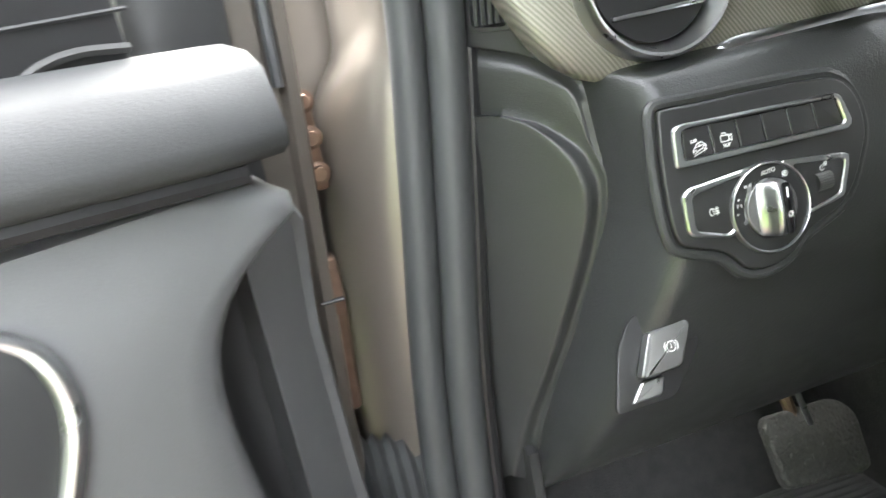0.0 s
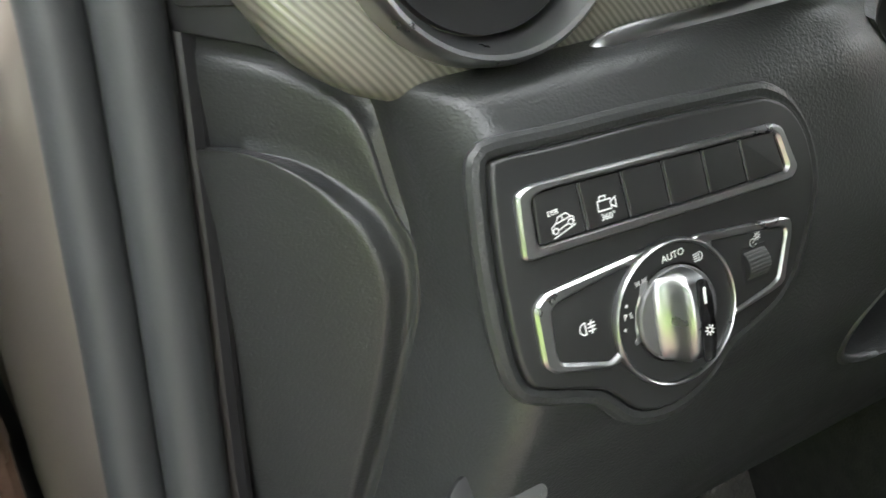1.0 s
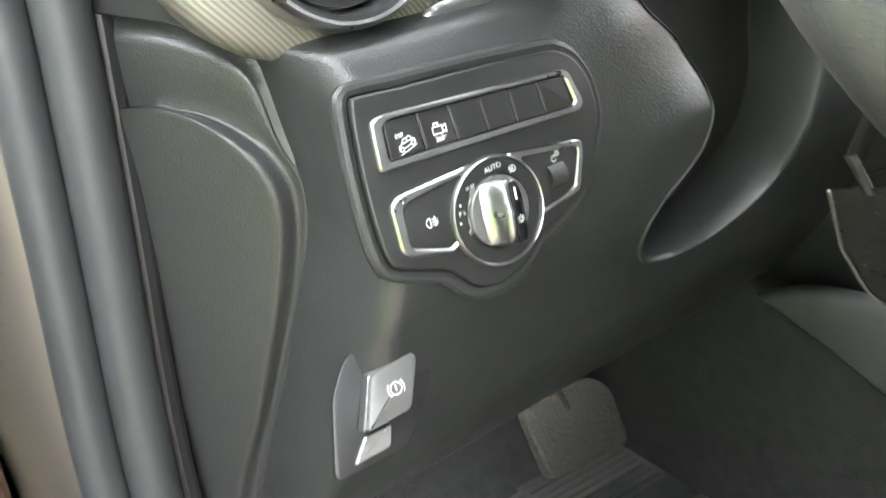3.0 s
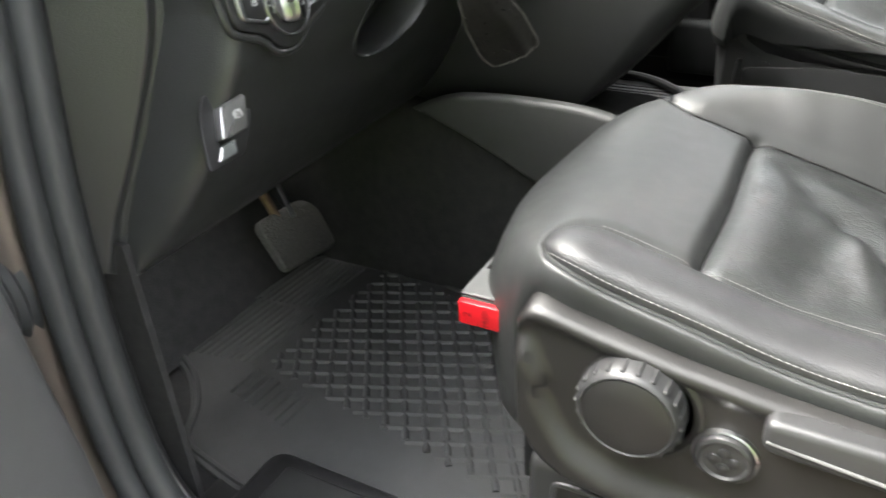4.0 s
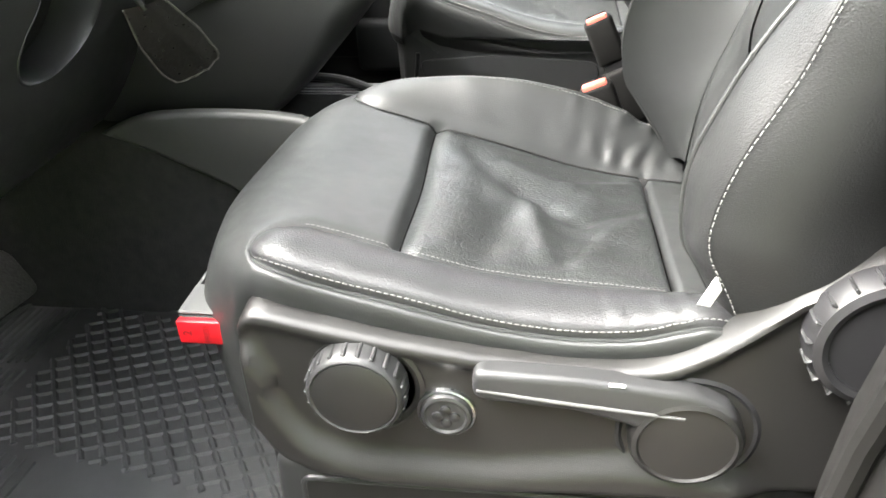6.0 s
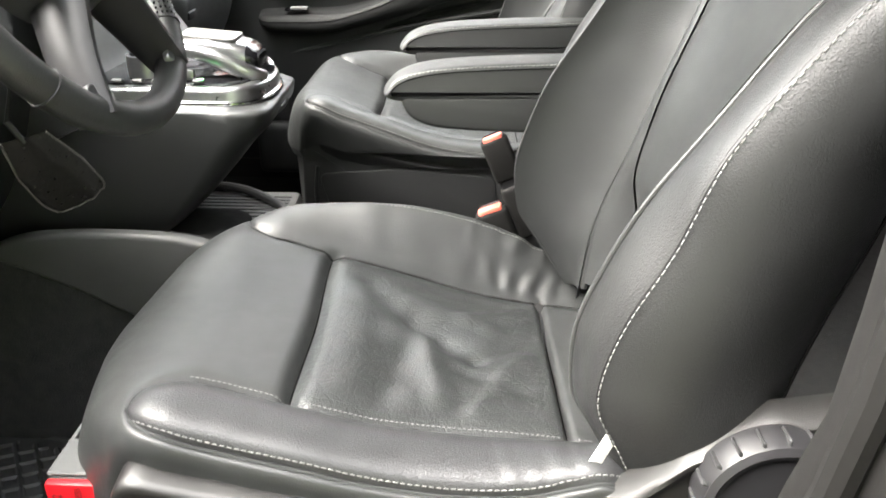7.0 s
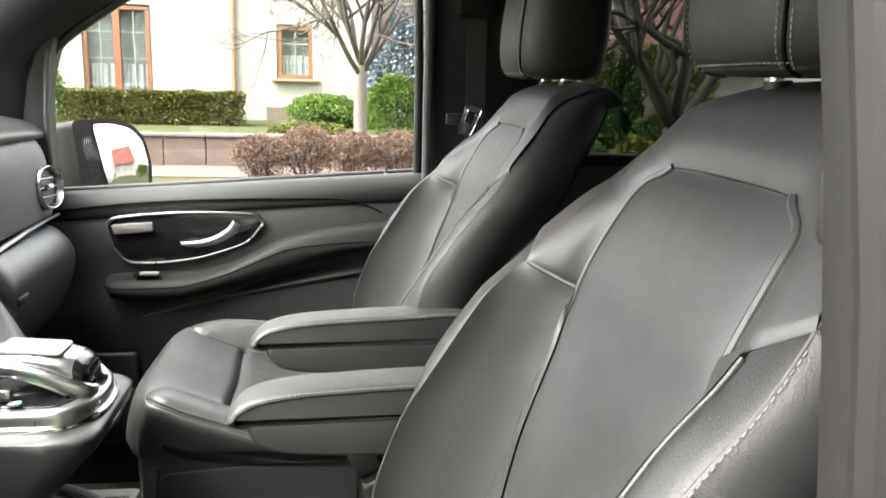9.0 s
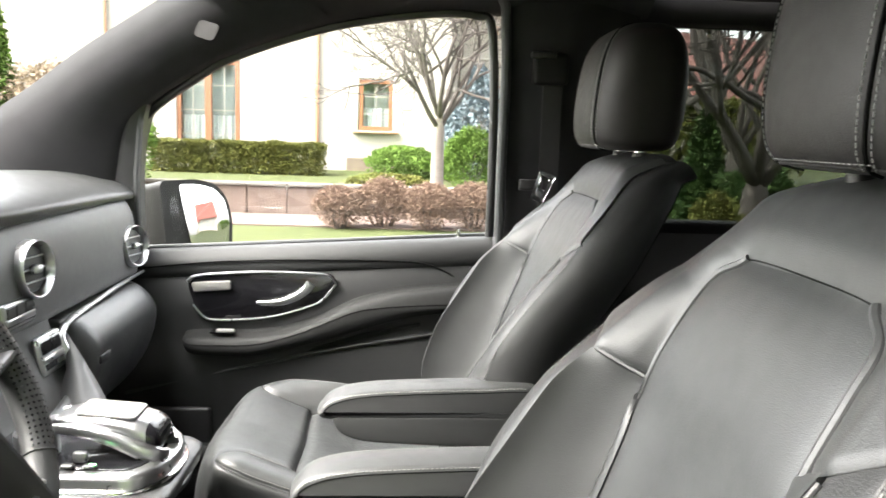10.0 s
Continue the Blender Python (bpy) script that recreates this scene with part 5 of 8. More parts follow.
def pedals():
    brake = thing("brake_pedal", "ribbed black rubber brake pedal on a steel arm", "pedal")
    n = Vector((0, -.80, .60)).normalized()
    u = Vector((1, 0, -.12)).normalized()
    v = n.cross(u)
    m = Matrix(((u.x, v.x, n.x, -.315), (u.y, v.y, n.y, 1.125), (u.z, v.z, n.z, .135), (0, 0, 0, 1)))
    part("pedal_pad", plate(rounded([(-.075, -.05), (.072, -.053), (.080, .030), (.052, .056), (-.075, .052)], .018), .018, .006, 3), PEDAL, brake, "ribbed rubber pad", matrix=m)
    finish("pedal_arm", *tube(spline([(-.33, 1.14, .17), (-.335, 1.18, .26), (-.34, 1.20, .36), (-.34, 1.22, .50)], 5), .009, 10), STEEL, brake)
    part("return_rod", tube_bm((-.345, 1.09, .20), (-.37, 1.09, .27), .004, 8), SILVER, brake)
    gas = thing("accelerator_pedal", "small black accelerator pedal", "pedal")
    m2 = Matrix(((u.x, v.x, n.x, -.135), (u.y, v.y, n.y, 1.17), (u.z, v.z, n.z, .105), (0, 0, 0, 1)))
    part("pedal_pad", plate(rounded([(-.042, -.05), (.042, -.05), (.038, .055), (-.034, .055)], .014), .016, .005, 2), BLACK, gas, matrix=m2)
    finish("pedal_arm", *tube(spline([(-.135, 1.185, .12), (-.14, 1.24, .22), (-.14, 1.28, .38)], 4), .008, 8), BLACK, gas)


pedals()

# ---- dashboard ----
def blend(keys, x):
    """Values between keyed rows (x, values...)."""
    ks = [k[0] for k in keys]
    return [float(np.interp(x, ks, [k[1][i] for k in keys])) for i in range(len(keys[0][1]))]


dash = thing("dashboard", "black soft-skinned dashboard with pinstripe decor and round chrome vents", "dashboard")
# knee panel on the driver's side
LOW = [(.862, .772), (.835, .765), (.822, .752), (.813, .735), (.806, .70), (.800, .655), (.803, .61), (.812, .58), (.826, .54), (.845, .495), (.872, .45), (.905, .405), (.932, .378), (.955, .372), (1.05, .40)]
EDGE_Z = [.36, .44, .492, .541, .603, .657, .70, .77]
EDGE_X = [-.792, -.780, -.764, -.747, -.729, -.714, -.712, -.718]
EDGE_Y = [.935, .922, .906, .890, .873, .860, .857, .864]
COLUMN_HOLE = [(-.452, .752), (-.425, .71), (-.412, .67), (-.424, .632), (-.462, .603), (-.478, .575), (-.470, .550), (-.43, .536), (-.38, .538), (-.32, .562), (-.285, .61), (-.27, .68), (-.275, .752)]


def within(x, z, poly):
    hit = False
    for (x0, z0), (x1, z1) in zip(poly, poly[1:] + poly[:1]):
        if (z0 > z) != (z1 > z) and x < (x1 - x0) * (z - z0) / (z1 - z0) + x0:
            hit = not hit
    return hit


low = spline(LOW, 12)
rings = []
for d in np.r_[-.001, .0, .003, .007, .012, .018, .025, .033, .042, np.linspace(.055, .20, 16), np.linspace(.205, .47, 80), np.linspace(.48, .70, 14)]:
    ring = []
    for y, z in low:
        xl, yk = np.interp(z, EDGE_Z, EDGE_X), max(np.interp(z, EDGE_Z, EDGE_Y), y)
        t = max(0.0, 1 - max(0, d) / .032)
        inward = .03 if d < 0 else 0
        x = xl + d * (1 if d < .05 else 1 - .12 * (d - .05) * (xl + .714) / -.08)
        turn = .05 * max(0, 1 - abs(x + .40) / .10) ** 2 * max(0, (z - .66) / .10)
        ring.append((x, y + (yk - y) * t ** 2.2 + inward + turn, z))
    rings.append(ring)
kv, kf = loft(rings, False, False)
HOLE_LINE = [tuple(p) for p in spline([(x, z, 0) for x, z in COLUMN_HOLE], 6, closed=True)[:, :2]]
kf = [f for f in kf if not within(sum(kv[i][0] for i in f) / 4, sum(kv[i][2] for i in f) / 4, HOLE_LINE)]
finish("knee_panel", kv, kf, DASH, dash, sharp=60)


# end of the dash towards the door: a plane that turns from the seal to the knee panel
EN = Vector((-.68, -.733, 0)).normalized()
EU = Vector((.733, -.68, 0)).normalized()
EM = Matrix(((EU.x, 0, EN.x, -.765), (EU.y, 0, EN.y, .902), (0, 1, 0, 0), (0, 0, 0, 1)))
ARCH_IN = spline([(-.11, .742), (-.0555, .7423), (-.0205, .7385), (.004, .7250), (.0225, .7050), (.0320, .6850), (.0340, .655), (.0203, .611), (-.0018, .5545), (-.0242, .5027), (-.0537, .4457), (-.075, .385)], 6)
ARCH_TOP = spline([(-.11, .748), (-.0544, .7478), (-.0190, .7475), (.012, .7420), (.037, .7270), (.0520, .7120), (.0598, .682), (.0475, .6285), (.0217, .5648), (-.0054, .504), (-.0278, .4538), (-.052, .385)], 6)
ARCH_OUT = spline([(-.11, .808), (-.0494, .799), (-.0260, .7945), (.0105, .7835), (.0450, .7615), (.0545, .7140), (.0640, .683), (.0515, .628), (.0257, .564), (-.001, .503), (-.0235, .453), (-.048, .385)], 6)
rows = []
for q, c, o in zip(ARCH_IN, ARCH_TOP, ARCH_OUT):
    row = [(q * 1.3 - c * .3, -.0128, -.0052)]
    row += [(q * (1 - t) + c * t, -.0122 + .0132 * t, -.0150 + .0100 * h) for t, h in ((0, 1), (.1, .985), (.22, .92), (.36, .78), (.5, .58), (.64, .36), (.78, .16), (.9, .04), (1, 0))]
    row += [(c * (1 - t) + o * t, -.001 - .004 * t, h) for t, h in ((.2, -.0146), (.5, -.0138), (.8, -.0140), (.95, -.0152), (1, -.0170))]
    row.append((o * 1.03 - c * .03, -.018, -.0195))
    # heights change along the slant, so that the outline stays where it is
    rows.append([(p[0] + (h - a) * .53, p[1] + (h - a) * .45, h) for p, a, h in row])
finish("end_skin", *loft(rows, False, False), DASH, dash, "moulded soft black end of the dashboard", sharp=75, matrix=EM)
inner = [tuple(p) for p in ARCH_IN] + [(-.13, .36), (-.13, .748)]
part("end_panel", plate([(u + .0037, v + .0031) for u, v in inner[::-1]], .006, .0, 1, -.0113), DASH, dash, "smooth black end panel facing the door", matrix=EM)
part("gap", plate([(-.05, .39), (-.012, .49), (.014, .56), (.034, .61), (.05, .66), (.056, .70), (.050, .80), (-.13, .80), (-.13, .39)], .004, 0, 1, -.024), BLACK, dash, matrix=EM)
part("end_wedge", plate([(-.11, .805), (-.046, .803), (.0014, .790), (.040, .772), (.044, .79), (.03, .83), (.025, .92), (-.11, .92)], .004, .001, 1, -.012), BLACK, dash, "matt black vent surround at the dash end", matrix=EM)
vent_small = part("side_vent", plate(rounded([(-.036, .812), (.0, .809), (.006, .90), (-.030, .90)], .006), .003, .0015, 2, -.0085), PLASTIC, dash, "small demister grille", matrix=EM)
part("vent_hole", plate(rounded([(-.033, .8155), (-.003, .8125), (.003, .896), (-.027, .896)], .005), .001, 0, 1, -.0060), GLOSS, vent_small, matrix=EM)
for k in range(5):
    u0 = -.029 + k * .006
    part("slat", plate([(u0, .8165), (u0 + .0024, .8163), (u0 + .0105, .894), (u0 + .008, .894)], .002, 0, 1, -.0052), PLASTIC, vent_small, matrix=EM)

# decor band with the round vent
DEC = [(.885, .769), (.872, .754), (.858, .756), (.852, .770), (.853, .80), (.857, .85), (.868, .89), (.90, .905)]
rings = []
for x in np.r_[-.790, -.786, -.780, -.774, -.768, np.linspace(-.760, -.68, 12), np.linspace(-.66, -.20, 24)]:
    t = max(0.0, (-.70 - x) / .09)
    low = float(np.interp(x, [-.79, -.78, -.771, -.757, -.744, -.731, -.706, -.685], [.115, .084, .061, .034, .022, .0135, .004, 0]))
    rings.append([(x, y + .035 * t ** 2.4, z + low * max(0, (.905 - z) / .145)) for y, z in spline(DEC, 4)])
finish("decor_band", *loft(rings, False, False), DECOR, dash, "pinstripe decor band", sharp=60)
strip = spline([(-.637, .848, .758), (-.622, .846, .764), (-.604, .845, .768), (-.55, .846, .767), (-.45, .847, .765), (-.3, .848, .763), (-.2, .85, .762)], 6)
finish("chrome_strip", *tube(strip, np.interp(np.arange(len(strip)), [0, 8, 30], [.001, .006, .0085]), 10, squash=(.7, 1)), SILVER, dash, "satin silver strip")


def round_vent(place, normal, r, parent):
    n = Vector(normal).normalized()
    m = Matrix.Translation(place) @ n.to_track_quat("Z", "Y").to_matrix().to_4x4()
    v, f = lathe([(r * 1.0, -.01), (r, .005), (r * .985, .010), (r * .955, .0125), (r * .92, .0115), (r * .86, .004), (r * .80, -.005), (r * .78, -.012)], 64)
    vent = finish("air_vent", v, f, SILVER, parent, "round air vent in a chrome ring", matrix=m)
    v, f = lathe([(r * .78, -.002), (r * .77, -.03), (0, -.03)], 48)
    finish("vent_tunnel", v, f, BLACK, vent, matrix=m)
    for k in (-1, 0, 1):
        w = 2 * math.sqrt(max(.01, .6 - (k * .42) ** 2)) * r * .95
        part("vent_slat", rbox((w, .004, .018), .0012, 1, (0, k * r * .42, -.008)), BLACK, vent, matrix=m)
        part("slat_edge", rbox((w, .003, .002), .0008, 1, (0, k * r * .42, .002)), SILVER, vent, matrix=m)
    part("vent_tab", rbox((r * .42, r * .30, .014), .005, 3, (0, 0, .006)), SILVER, vent, matrix=m)
    return vent


round_vent((-.670, .848, .832), (0, -.98, .12), .062, dash)
round_vent((.690, .785, .796), (-.22, -.96, .1), .048, dash)
round_vent((.208, .786, .826), (-.10, -.98, .06), .050, dash)

# upper pad
TOP = [(1.34, .915), (1.20, .955), (1.0, .965), (.88, .945), (.835, .925), (.825, .910), (.84, .897), (.90, .89)]
rings = []
for x in np.linspace(-.80, .775, 50):
    rings.append([(x, y - .015 * (x > .1), z + .012 * math.cos((x + .49) * 1.6) * (z > .9)) for y, z in spline(TOP, 4)])
finish("top_pad", *loft(rings, False, False), DASH, dash, sharp=60)
# passenger side: grey decor panel, silver sweep, stack with button banks, glove box
PAN = [(.84, .905), (.815, .895), (.797, .86), (.790, .80), (.789, .75), (.792, .725), (.83, .715)]
rings = []
for x in np.r_[np.linspace(.10, .70, 26), .73, .755, .775]:
    t = max(0, (x - .70) / .075)
    rings.append([(x, y + .02 * t * t + .02 * max(0, .2 - x), z) for y, z in spline(PAN, 4)])
finish("passenger_decor", *loft(rings, False, False), GREY_PANEL, dash, "smooth grey decor panel", sharp=60)
STK = [(.795, .79), (.792, .74), (.783, .70), (.768, .66), (.752, .62), (.738, .595), (.74, .575)]
rings = []
for x in np.linspace(-.14, .270, 22):
    rings.append([(min(x, .262 - .10 * max(0, (.66 - z) / .09) ** 2 * .6), y + .03 * max(0, .05 - x), z) for y, z in spline(STK, 4)])
finish("centre_console_face", *loft(rings, False, False), GREY_PANEL, dash, "grey centre stack", sharp=60)
sweep_path = spline([(.775, .80, .722), (.684, .787, .728), (.56, .784, .727), (.467, .783, .722), (.37, .782, .717), (.318, .781, .713), (.283, .779, .707), (.262, .776, .692), (.258, .764, .665), (.252, .750, .637), (.225, .739, .618), (.181, .730, .609), (.092, .715, .606)], 7)
finish("silver_sweep", *tube(sweep_path + np.array((0, -.007, 0)), np.interp(np.arange(len(sweep_path)), [0, 20, 45, 70, len(sweep_path) - 1], [.004, .006, .007, .010, .012]), 10, squash=(1, .7)), SILVER, dash, "satin silver strip that sweeps down to the console")
GLO = [(.86, .715), (.80, .718), (.762, .705), (.732, .67), (.728, .63), (.745, .57), (.79, .50), (.86, .45), (1.0, .44)]
rings = []
for x in np.r_[.290, .294, .30, .31, .325, np.linspace(.345, .66, 18), .69, .715, .735, .75, .762, .77]:
    t = max(0, (x - .62) / .15)
    t2 = max(0, (.335 - x) / .045)
    rings.append([(x, y + .085 * t ** 3 + .055 * t2 ** 2.5, .60 + (z - .60) * (1 - .18 * t ** 3)) for y, z in spline(GLO, 4)])
finish("glove_box", *loft(rings, False, False), DASH, dash, "rounded black glove box", sharp=60)
part("glove_latch", rbox((.05, .012, .018), .005, 2, (.355, .730, .632)), BLACK, dash)
for x, z, w, h, dy, names in ((.155, .762, .105, .046, .791, 3), (.221, .678, .088, .068, .771, 2)):
    m = Matrix.Translation((x, dy, z)) @ Matrix.Rotation(radians(-12 if z < .7 else 0), 4, "X")
    unit = part("button_bank", rbox((w, .012, h), .006, 3), SILVER, dash, "silver-framed button bank", matrix=m)
    for j in range(names):
        for i in range(2 if z < .7 else 1):
            hh = h * .80 / (2 if z < .7 else 1)
            part("button", rbox((w * .86 / names - .002, .006, hh - .003), .002, 1, (-w * .43 + (j + .5) * w * .86 / names, -.005, -h * .4 + (i + .5) * hh)), GLOSS if z < .7 else PLASTIC, unit, matrix=m)
    part("silver_bar", rbox((w * .92, .008, .012), .003, 2, (0, -.006, -.008)), SILVER, unit, matrix=m)
part("dash_core", rbox((1.5, .30, .45), .02, 2, (.0, 1.06, .66)), BLACK, dash)

# the light switch panel
PO = Vector((-.624, .805, .675))
PV = Vector((0, .177, .984))
PN = Vector((0, -.984, .177))
PM = Matrix(((1, PV.x, PN.x, PO.x), (0, PV.y, PN.y, PO.y), (0, PV.z, PN.z, PO.z), (0, 0, 0, 1)))


panel = thing("light_switch_panel", "black light switch panel with six buttons and silver rotary knob", "switch panel")
out = [tuple(p) for p in spline([(-.0757, .0632), (-.0705, .0660), (-.0406, .0643), (.0056, .0628), (.0620, .0594), (.0756, .0565), (.0868, .0481), (.0945, .0330), (.0962, .0126), (.0905, -.0032), (.0785, -.0254), (.0650, -.0385),
                                 (.0500, -.0445), (.0316, -.0510), (.0179, -.0612), (.0029, -.0676), (-.0132, -.0686), (-.0270, -.0640), (-.0355, -.0545), (-.0450, -.0465), (-.0720, -.0358), (-.0790, -.0285), (-.0815, -.0108), (-.0807, .0246), (-.0778, .0520)], 3, closed=True)]
base = part("panel_plate", plate(out, .0105, .002, 3, -.004), SWITCH, panel, matrix=PM)
for d, h, r in ((-.0042, -.0008, .0048),):
    finish("panel_rim", *tube([tuple(PM @ Vector((x, y, h))) for x, y in inset(out, d)], r, 10, closed=True), DASH, panel)
bar = rounded([(-.0712, .0222), (.0795, .0172), (.0838, .0222), (.0765, .0432), (.0712, .0460), (-.0615, .0530), (-.0690, .0510)], .004, 6)
bar_in = rounded([(-.0635, .0268), (.0735, .0220), (.0765, .0243), (.0722, .0400), (.0690, .0427), (-.0568, .0492), (-.0625, .0470)], .003, 6)
v, f = ring_plate(bar, bar_in, .0038, .0014, .0060)
rail = finish("button_surround", v, f, SILVER, panel, "satin silver frame round the button row", matrix=PM)
part("button_bed", plate(bar_in, .0008, 0, 1, .0064), GLOSS, panel, matrix=PM)
EDGES = [(-.0618, -.0630), (-.0396, -.0384), (-.0175, -.0158), (.0046, .0066), (.0271, .0290), (.0493, .0521), (.0708, .0755)]


def button_top(x):
    return .0490 - .0068 * (x + .0618) / .1326


def button_low(x):
    return .0270 - .0050 * (x + .0630) / .1385


for (a, b), (c, d) in zip(EDGES[:-1], EDGES[1:]):
    g = .0006
    q = [(b + g, button_low(b)), (d - g, button_low(d)), (c - g, button_top(c)), (a + g, button_top(a))]
    part("push_button", plate(rounded(q, .0014, 3), .0026, .0008, 3, .0062), SWITCH, panel, matrix=PM)
for a, b in EDGES[1:-1]:
    v, f = ribbons([[(b, button_low(b) + .0004), (a, button_top(a) - .0004)]], .0006)
    finish("button_divider", v, f, SILVER, rail, matrix=PM @ Matrix.Translation((0, 0, .0082)))


def on_panel(u, v, h=.0090, turn=0):
    return PM @ Matrix.Translation((u, v, h)) @ Matrix.Rotation(radians(turn), 4, "Z")


def glyph(lines, center, scale, w, name, h=.0087, turn=0, parent=None):
    """White line symbol on a switch; lines in units of the scale."""
    v, f = ribbons([[(x * scale, y * scale) for x, y in line] for line in lines], w, .0)
    finish(name, v, f, WHITE, parent or panel, matrix=on_panel(*center, h + .0003, turn))


def ring_line(cx, cy, r, n=14, a0=0, a1=360):
    return [(cx + r * math.cos(radians(a)), cy + r * math.sin(radians(a))) for a in np.linspace(a0, a1, n)]


car = [[(-1, -.55), (-.98, -.15), (-.62, .05), (-.3, .48), (.45, .58), (.78, .2), (1, .1), (1, -.25)], [(-.62, .05), (.70, .18)], [(.05, .55), (.08, .10)], [(-.45, -.48), (.42, -.28)], ring_line(-.72, -.48, .22, 12), ring_line(.70, -.22, .22, 12), [(-1.0, -.98), (1.05, -.52)]]
glyph(car, (-.0500, .0338), .0056, .0006, "hill_descent_symbol", turn=4)
cam_sym = [[(-1, -.5), (-1, .45), (.45, .45), (.45, -.5), (-1, -.5)], [(.45, .15), (1, .5), (1, -.5), (.45, -.15)], [(-.75, .45), (-.75, .85), (-.1, .85), (-.1, .45)]]
glyph(cam_sym, (-.0270, .0350), .0046, .0007, "camera_symbol", turn=-2)
glyph([ring_line(-.15, 0, .62, 16, 100, 260), [(-.26, -.61), (-.1, -.61), (-.1, .61), (-.26, .61)], [(.2, .38), (1, .38)], [(.2, 0), (1, 0)], [(.2, -.38), (1, -.38)], [(.66, .68), (.52, .25), (.72, -.15), (.58, -.68)]], (-.0482, -.0150), .0044, .0006, "fog_lamp_symbol")
lettering("DSR", .0031, WHITE, panel, on_panel(-.0536, .0388, .0089, 2))
lettering("360°", .0040, WHITE, panel, on_panel(-.0272, .0296, .0089, -2))
# lower switch frame: two wings and the rotary switch
wing = rounded([(-.0716, -.0245), (-.0672, -.0296), (-.0380, -.0378), (-.0180, -.0300), (-.0100, .0098), (-.0202, .0090), (-.0650, .0066), (-.0712, .0020)], .003)
wing_in = rounded([(-.0648, -.0215), (-.0634, -.0258), (-.0396, -.0342), (-.0250, -.0280), (-.0165, .0048), (-.0222, .0052), (-.0592, .0010), (-.0634, -.0014)], .002)
v, f = ring_plate(wing, wing_in, .0038, .0014, .0060)
finish("switch_surround", v, f, SILVER, panel, matrix=PM)
part("fog_button", plate(wing_in, .0022, .0008, 2, .0062), SWITCH, panel, matrix=PM)
wing = rounded([(.0321, -.0376), (.0583, -.0338), (.0664, -.0318), (.0748, -.0090), (.0756, -.0018), (.0701, .0004), (.0150, .0076), (.0200, -.0200)], .003)
wing_in = rounded([(.0337, -.0350), (.0572, -.0303), (.0622, -.0282), (.0700, -.0085), (.0703, -.0052), (.0675, -.0036), (.0250, .0024), (.0290, -.0200)], .002)
v, f = ring_plate(wing, wing_in, .0034, .0010, .0060)
finish("switch_surround", v, f, SILVER, panel, matrix=PM)
part("dimmer_plate", plate(wing_in, .0020, .0006, 2, .0062), SWITCH, panel, matrix=PM)
part("dimmer_slot", plate(rounded([(-.0078, -.0088), (.0078, -.0088), (.0078, .0088), (-.0078, .0088)], .001, 2), .0006, 0, 1), BLACK, panel, matrix=on_panel(.0496, -.0166, .0080))
dim = part("dimmer_wheel", tube_bm((-.0066, 0, 0), (.0066, 0, 0), .0078, 24), BLACK, panel, "knurled dimmer wheel", matrix=on_panel(.0496, -.0166, .0045))
kv, kf = [], []
for k in range(11):
    a = radians(22 + 13.6 * k)
    for j in range(9):
        c = np.array((-.0058 + .00145 * j, .0080 * math.cos(a), .0080 * math.sin(a)))
        e1, e2, e3 = np.array((.00045, 0, 0)), np.array((0, -math.sin(a), math.cos(a))) * .00055, np.array((0, math.cos(a), math.sin(a))) * .0004
        i = len(kv)
        kv += [c - e1 - e2, c + e1 - e2, c + e1 + e2, c - e1 + e2, c + e3]
        kf += [(i, i + 1, i + 4), (i + 1, i + 2, i + 4), (i + 2, i + 3, i + 4), (i + 3, i, i + 4)]
finish("knurling", kv, kf, GREY_PANEL, dim, matrix=on_panel(.0496, -.0166, .0045))
glyph([ring_line(-.3, -.25, .55, 14, 60, 330), [(-.3, -.25), (.05, .12)], ring_line(.55, .5, .24, 10), *[[(.55 + .38 * math.cos(a), .5 + .38 * math.sin(a)), (.55 + .58 * math.cos(a), .5 + .58 * math.sin(a))] for a in np.arange(8) * math.pi / 4]], (.0510, -.0055), .0036, .00045, "dimmer_symbol", .0083)
DIALC = (-.0008, -.0238)
v, f = lathe([(.0345, -.001), (.0345, .0066), (.0342, .0080), (.0335, .0088), (.0328, .0083), (.0325, .0070), (.0323, .003)], 80)
dial = finish("dial_ring", v, f, SILVER, panel, "satin silver ring round the light dial", matrix=on_panel(*DIALC, .003))
v, f = lathe([(.0326, -.002), (.0326, .0066), (.0300, .0072), (.0232, .0066), (.0225, .0056), (.0, .0056)], 72)
finish("dial_face", v, f, SWITCH, panel, matrix=on_panel(*DIALC, .003))
v, f = lathe([(.0220, 0), (.0219, .0026), (.0212, .0034), (.012, .0040), (0, .0042)], 64)
knob = finish("rotary_knob", v, f, GREY_BRK, panel, "satin grey rotary light knob", matrix=on_panel(*DIALC, .0088))
grip = []
for q, w, h in ((-.0215, .0030, .0030), (-.0208, .0048, .0075), (-.0185, .0060, .0115), (-.013, .0068, .0148), (0, .0073, .0162), (.013, .0068, .0148), (.0185, .0060, .0115), (.0208, .0048, .0075), (.0215, .0030, .0030)):
    grip.append([(-w * 2.35, q * .93, .0), (-w * 1.75, q * .96, h * .10), (-w * 1.25, q, h * .38), (-w * .95, q, h * .75), (-w * .70, q, h * .96), (-w * .45, q, h * 1.02), (w * .70, q, h), (w * .86, q, h * .9), (w * 1.0, q, h * .4), (w * 1.12, q, 0)])
TURN = on_panel(*DIALC, .0118, -2)
finish("knob_grip", *loft([spline(r, 2) for r in grip], True, True), SILVER, knob, "bright silver grip of the knob", matrix=TURN, sharp=70)
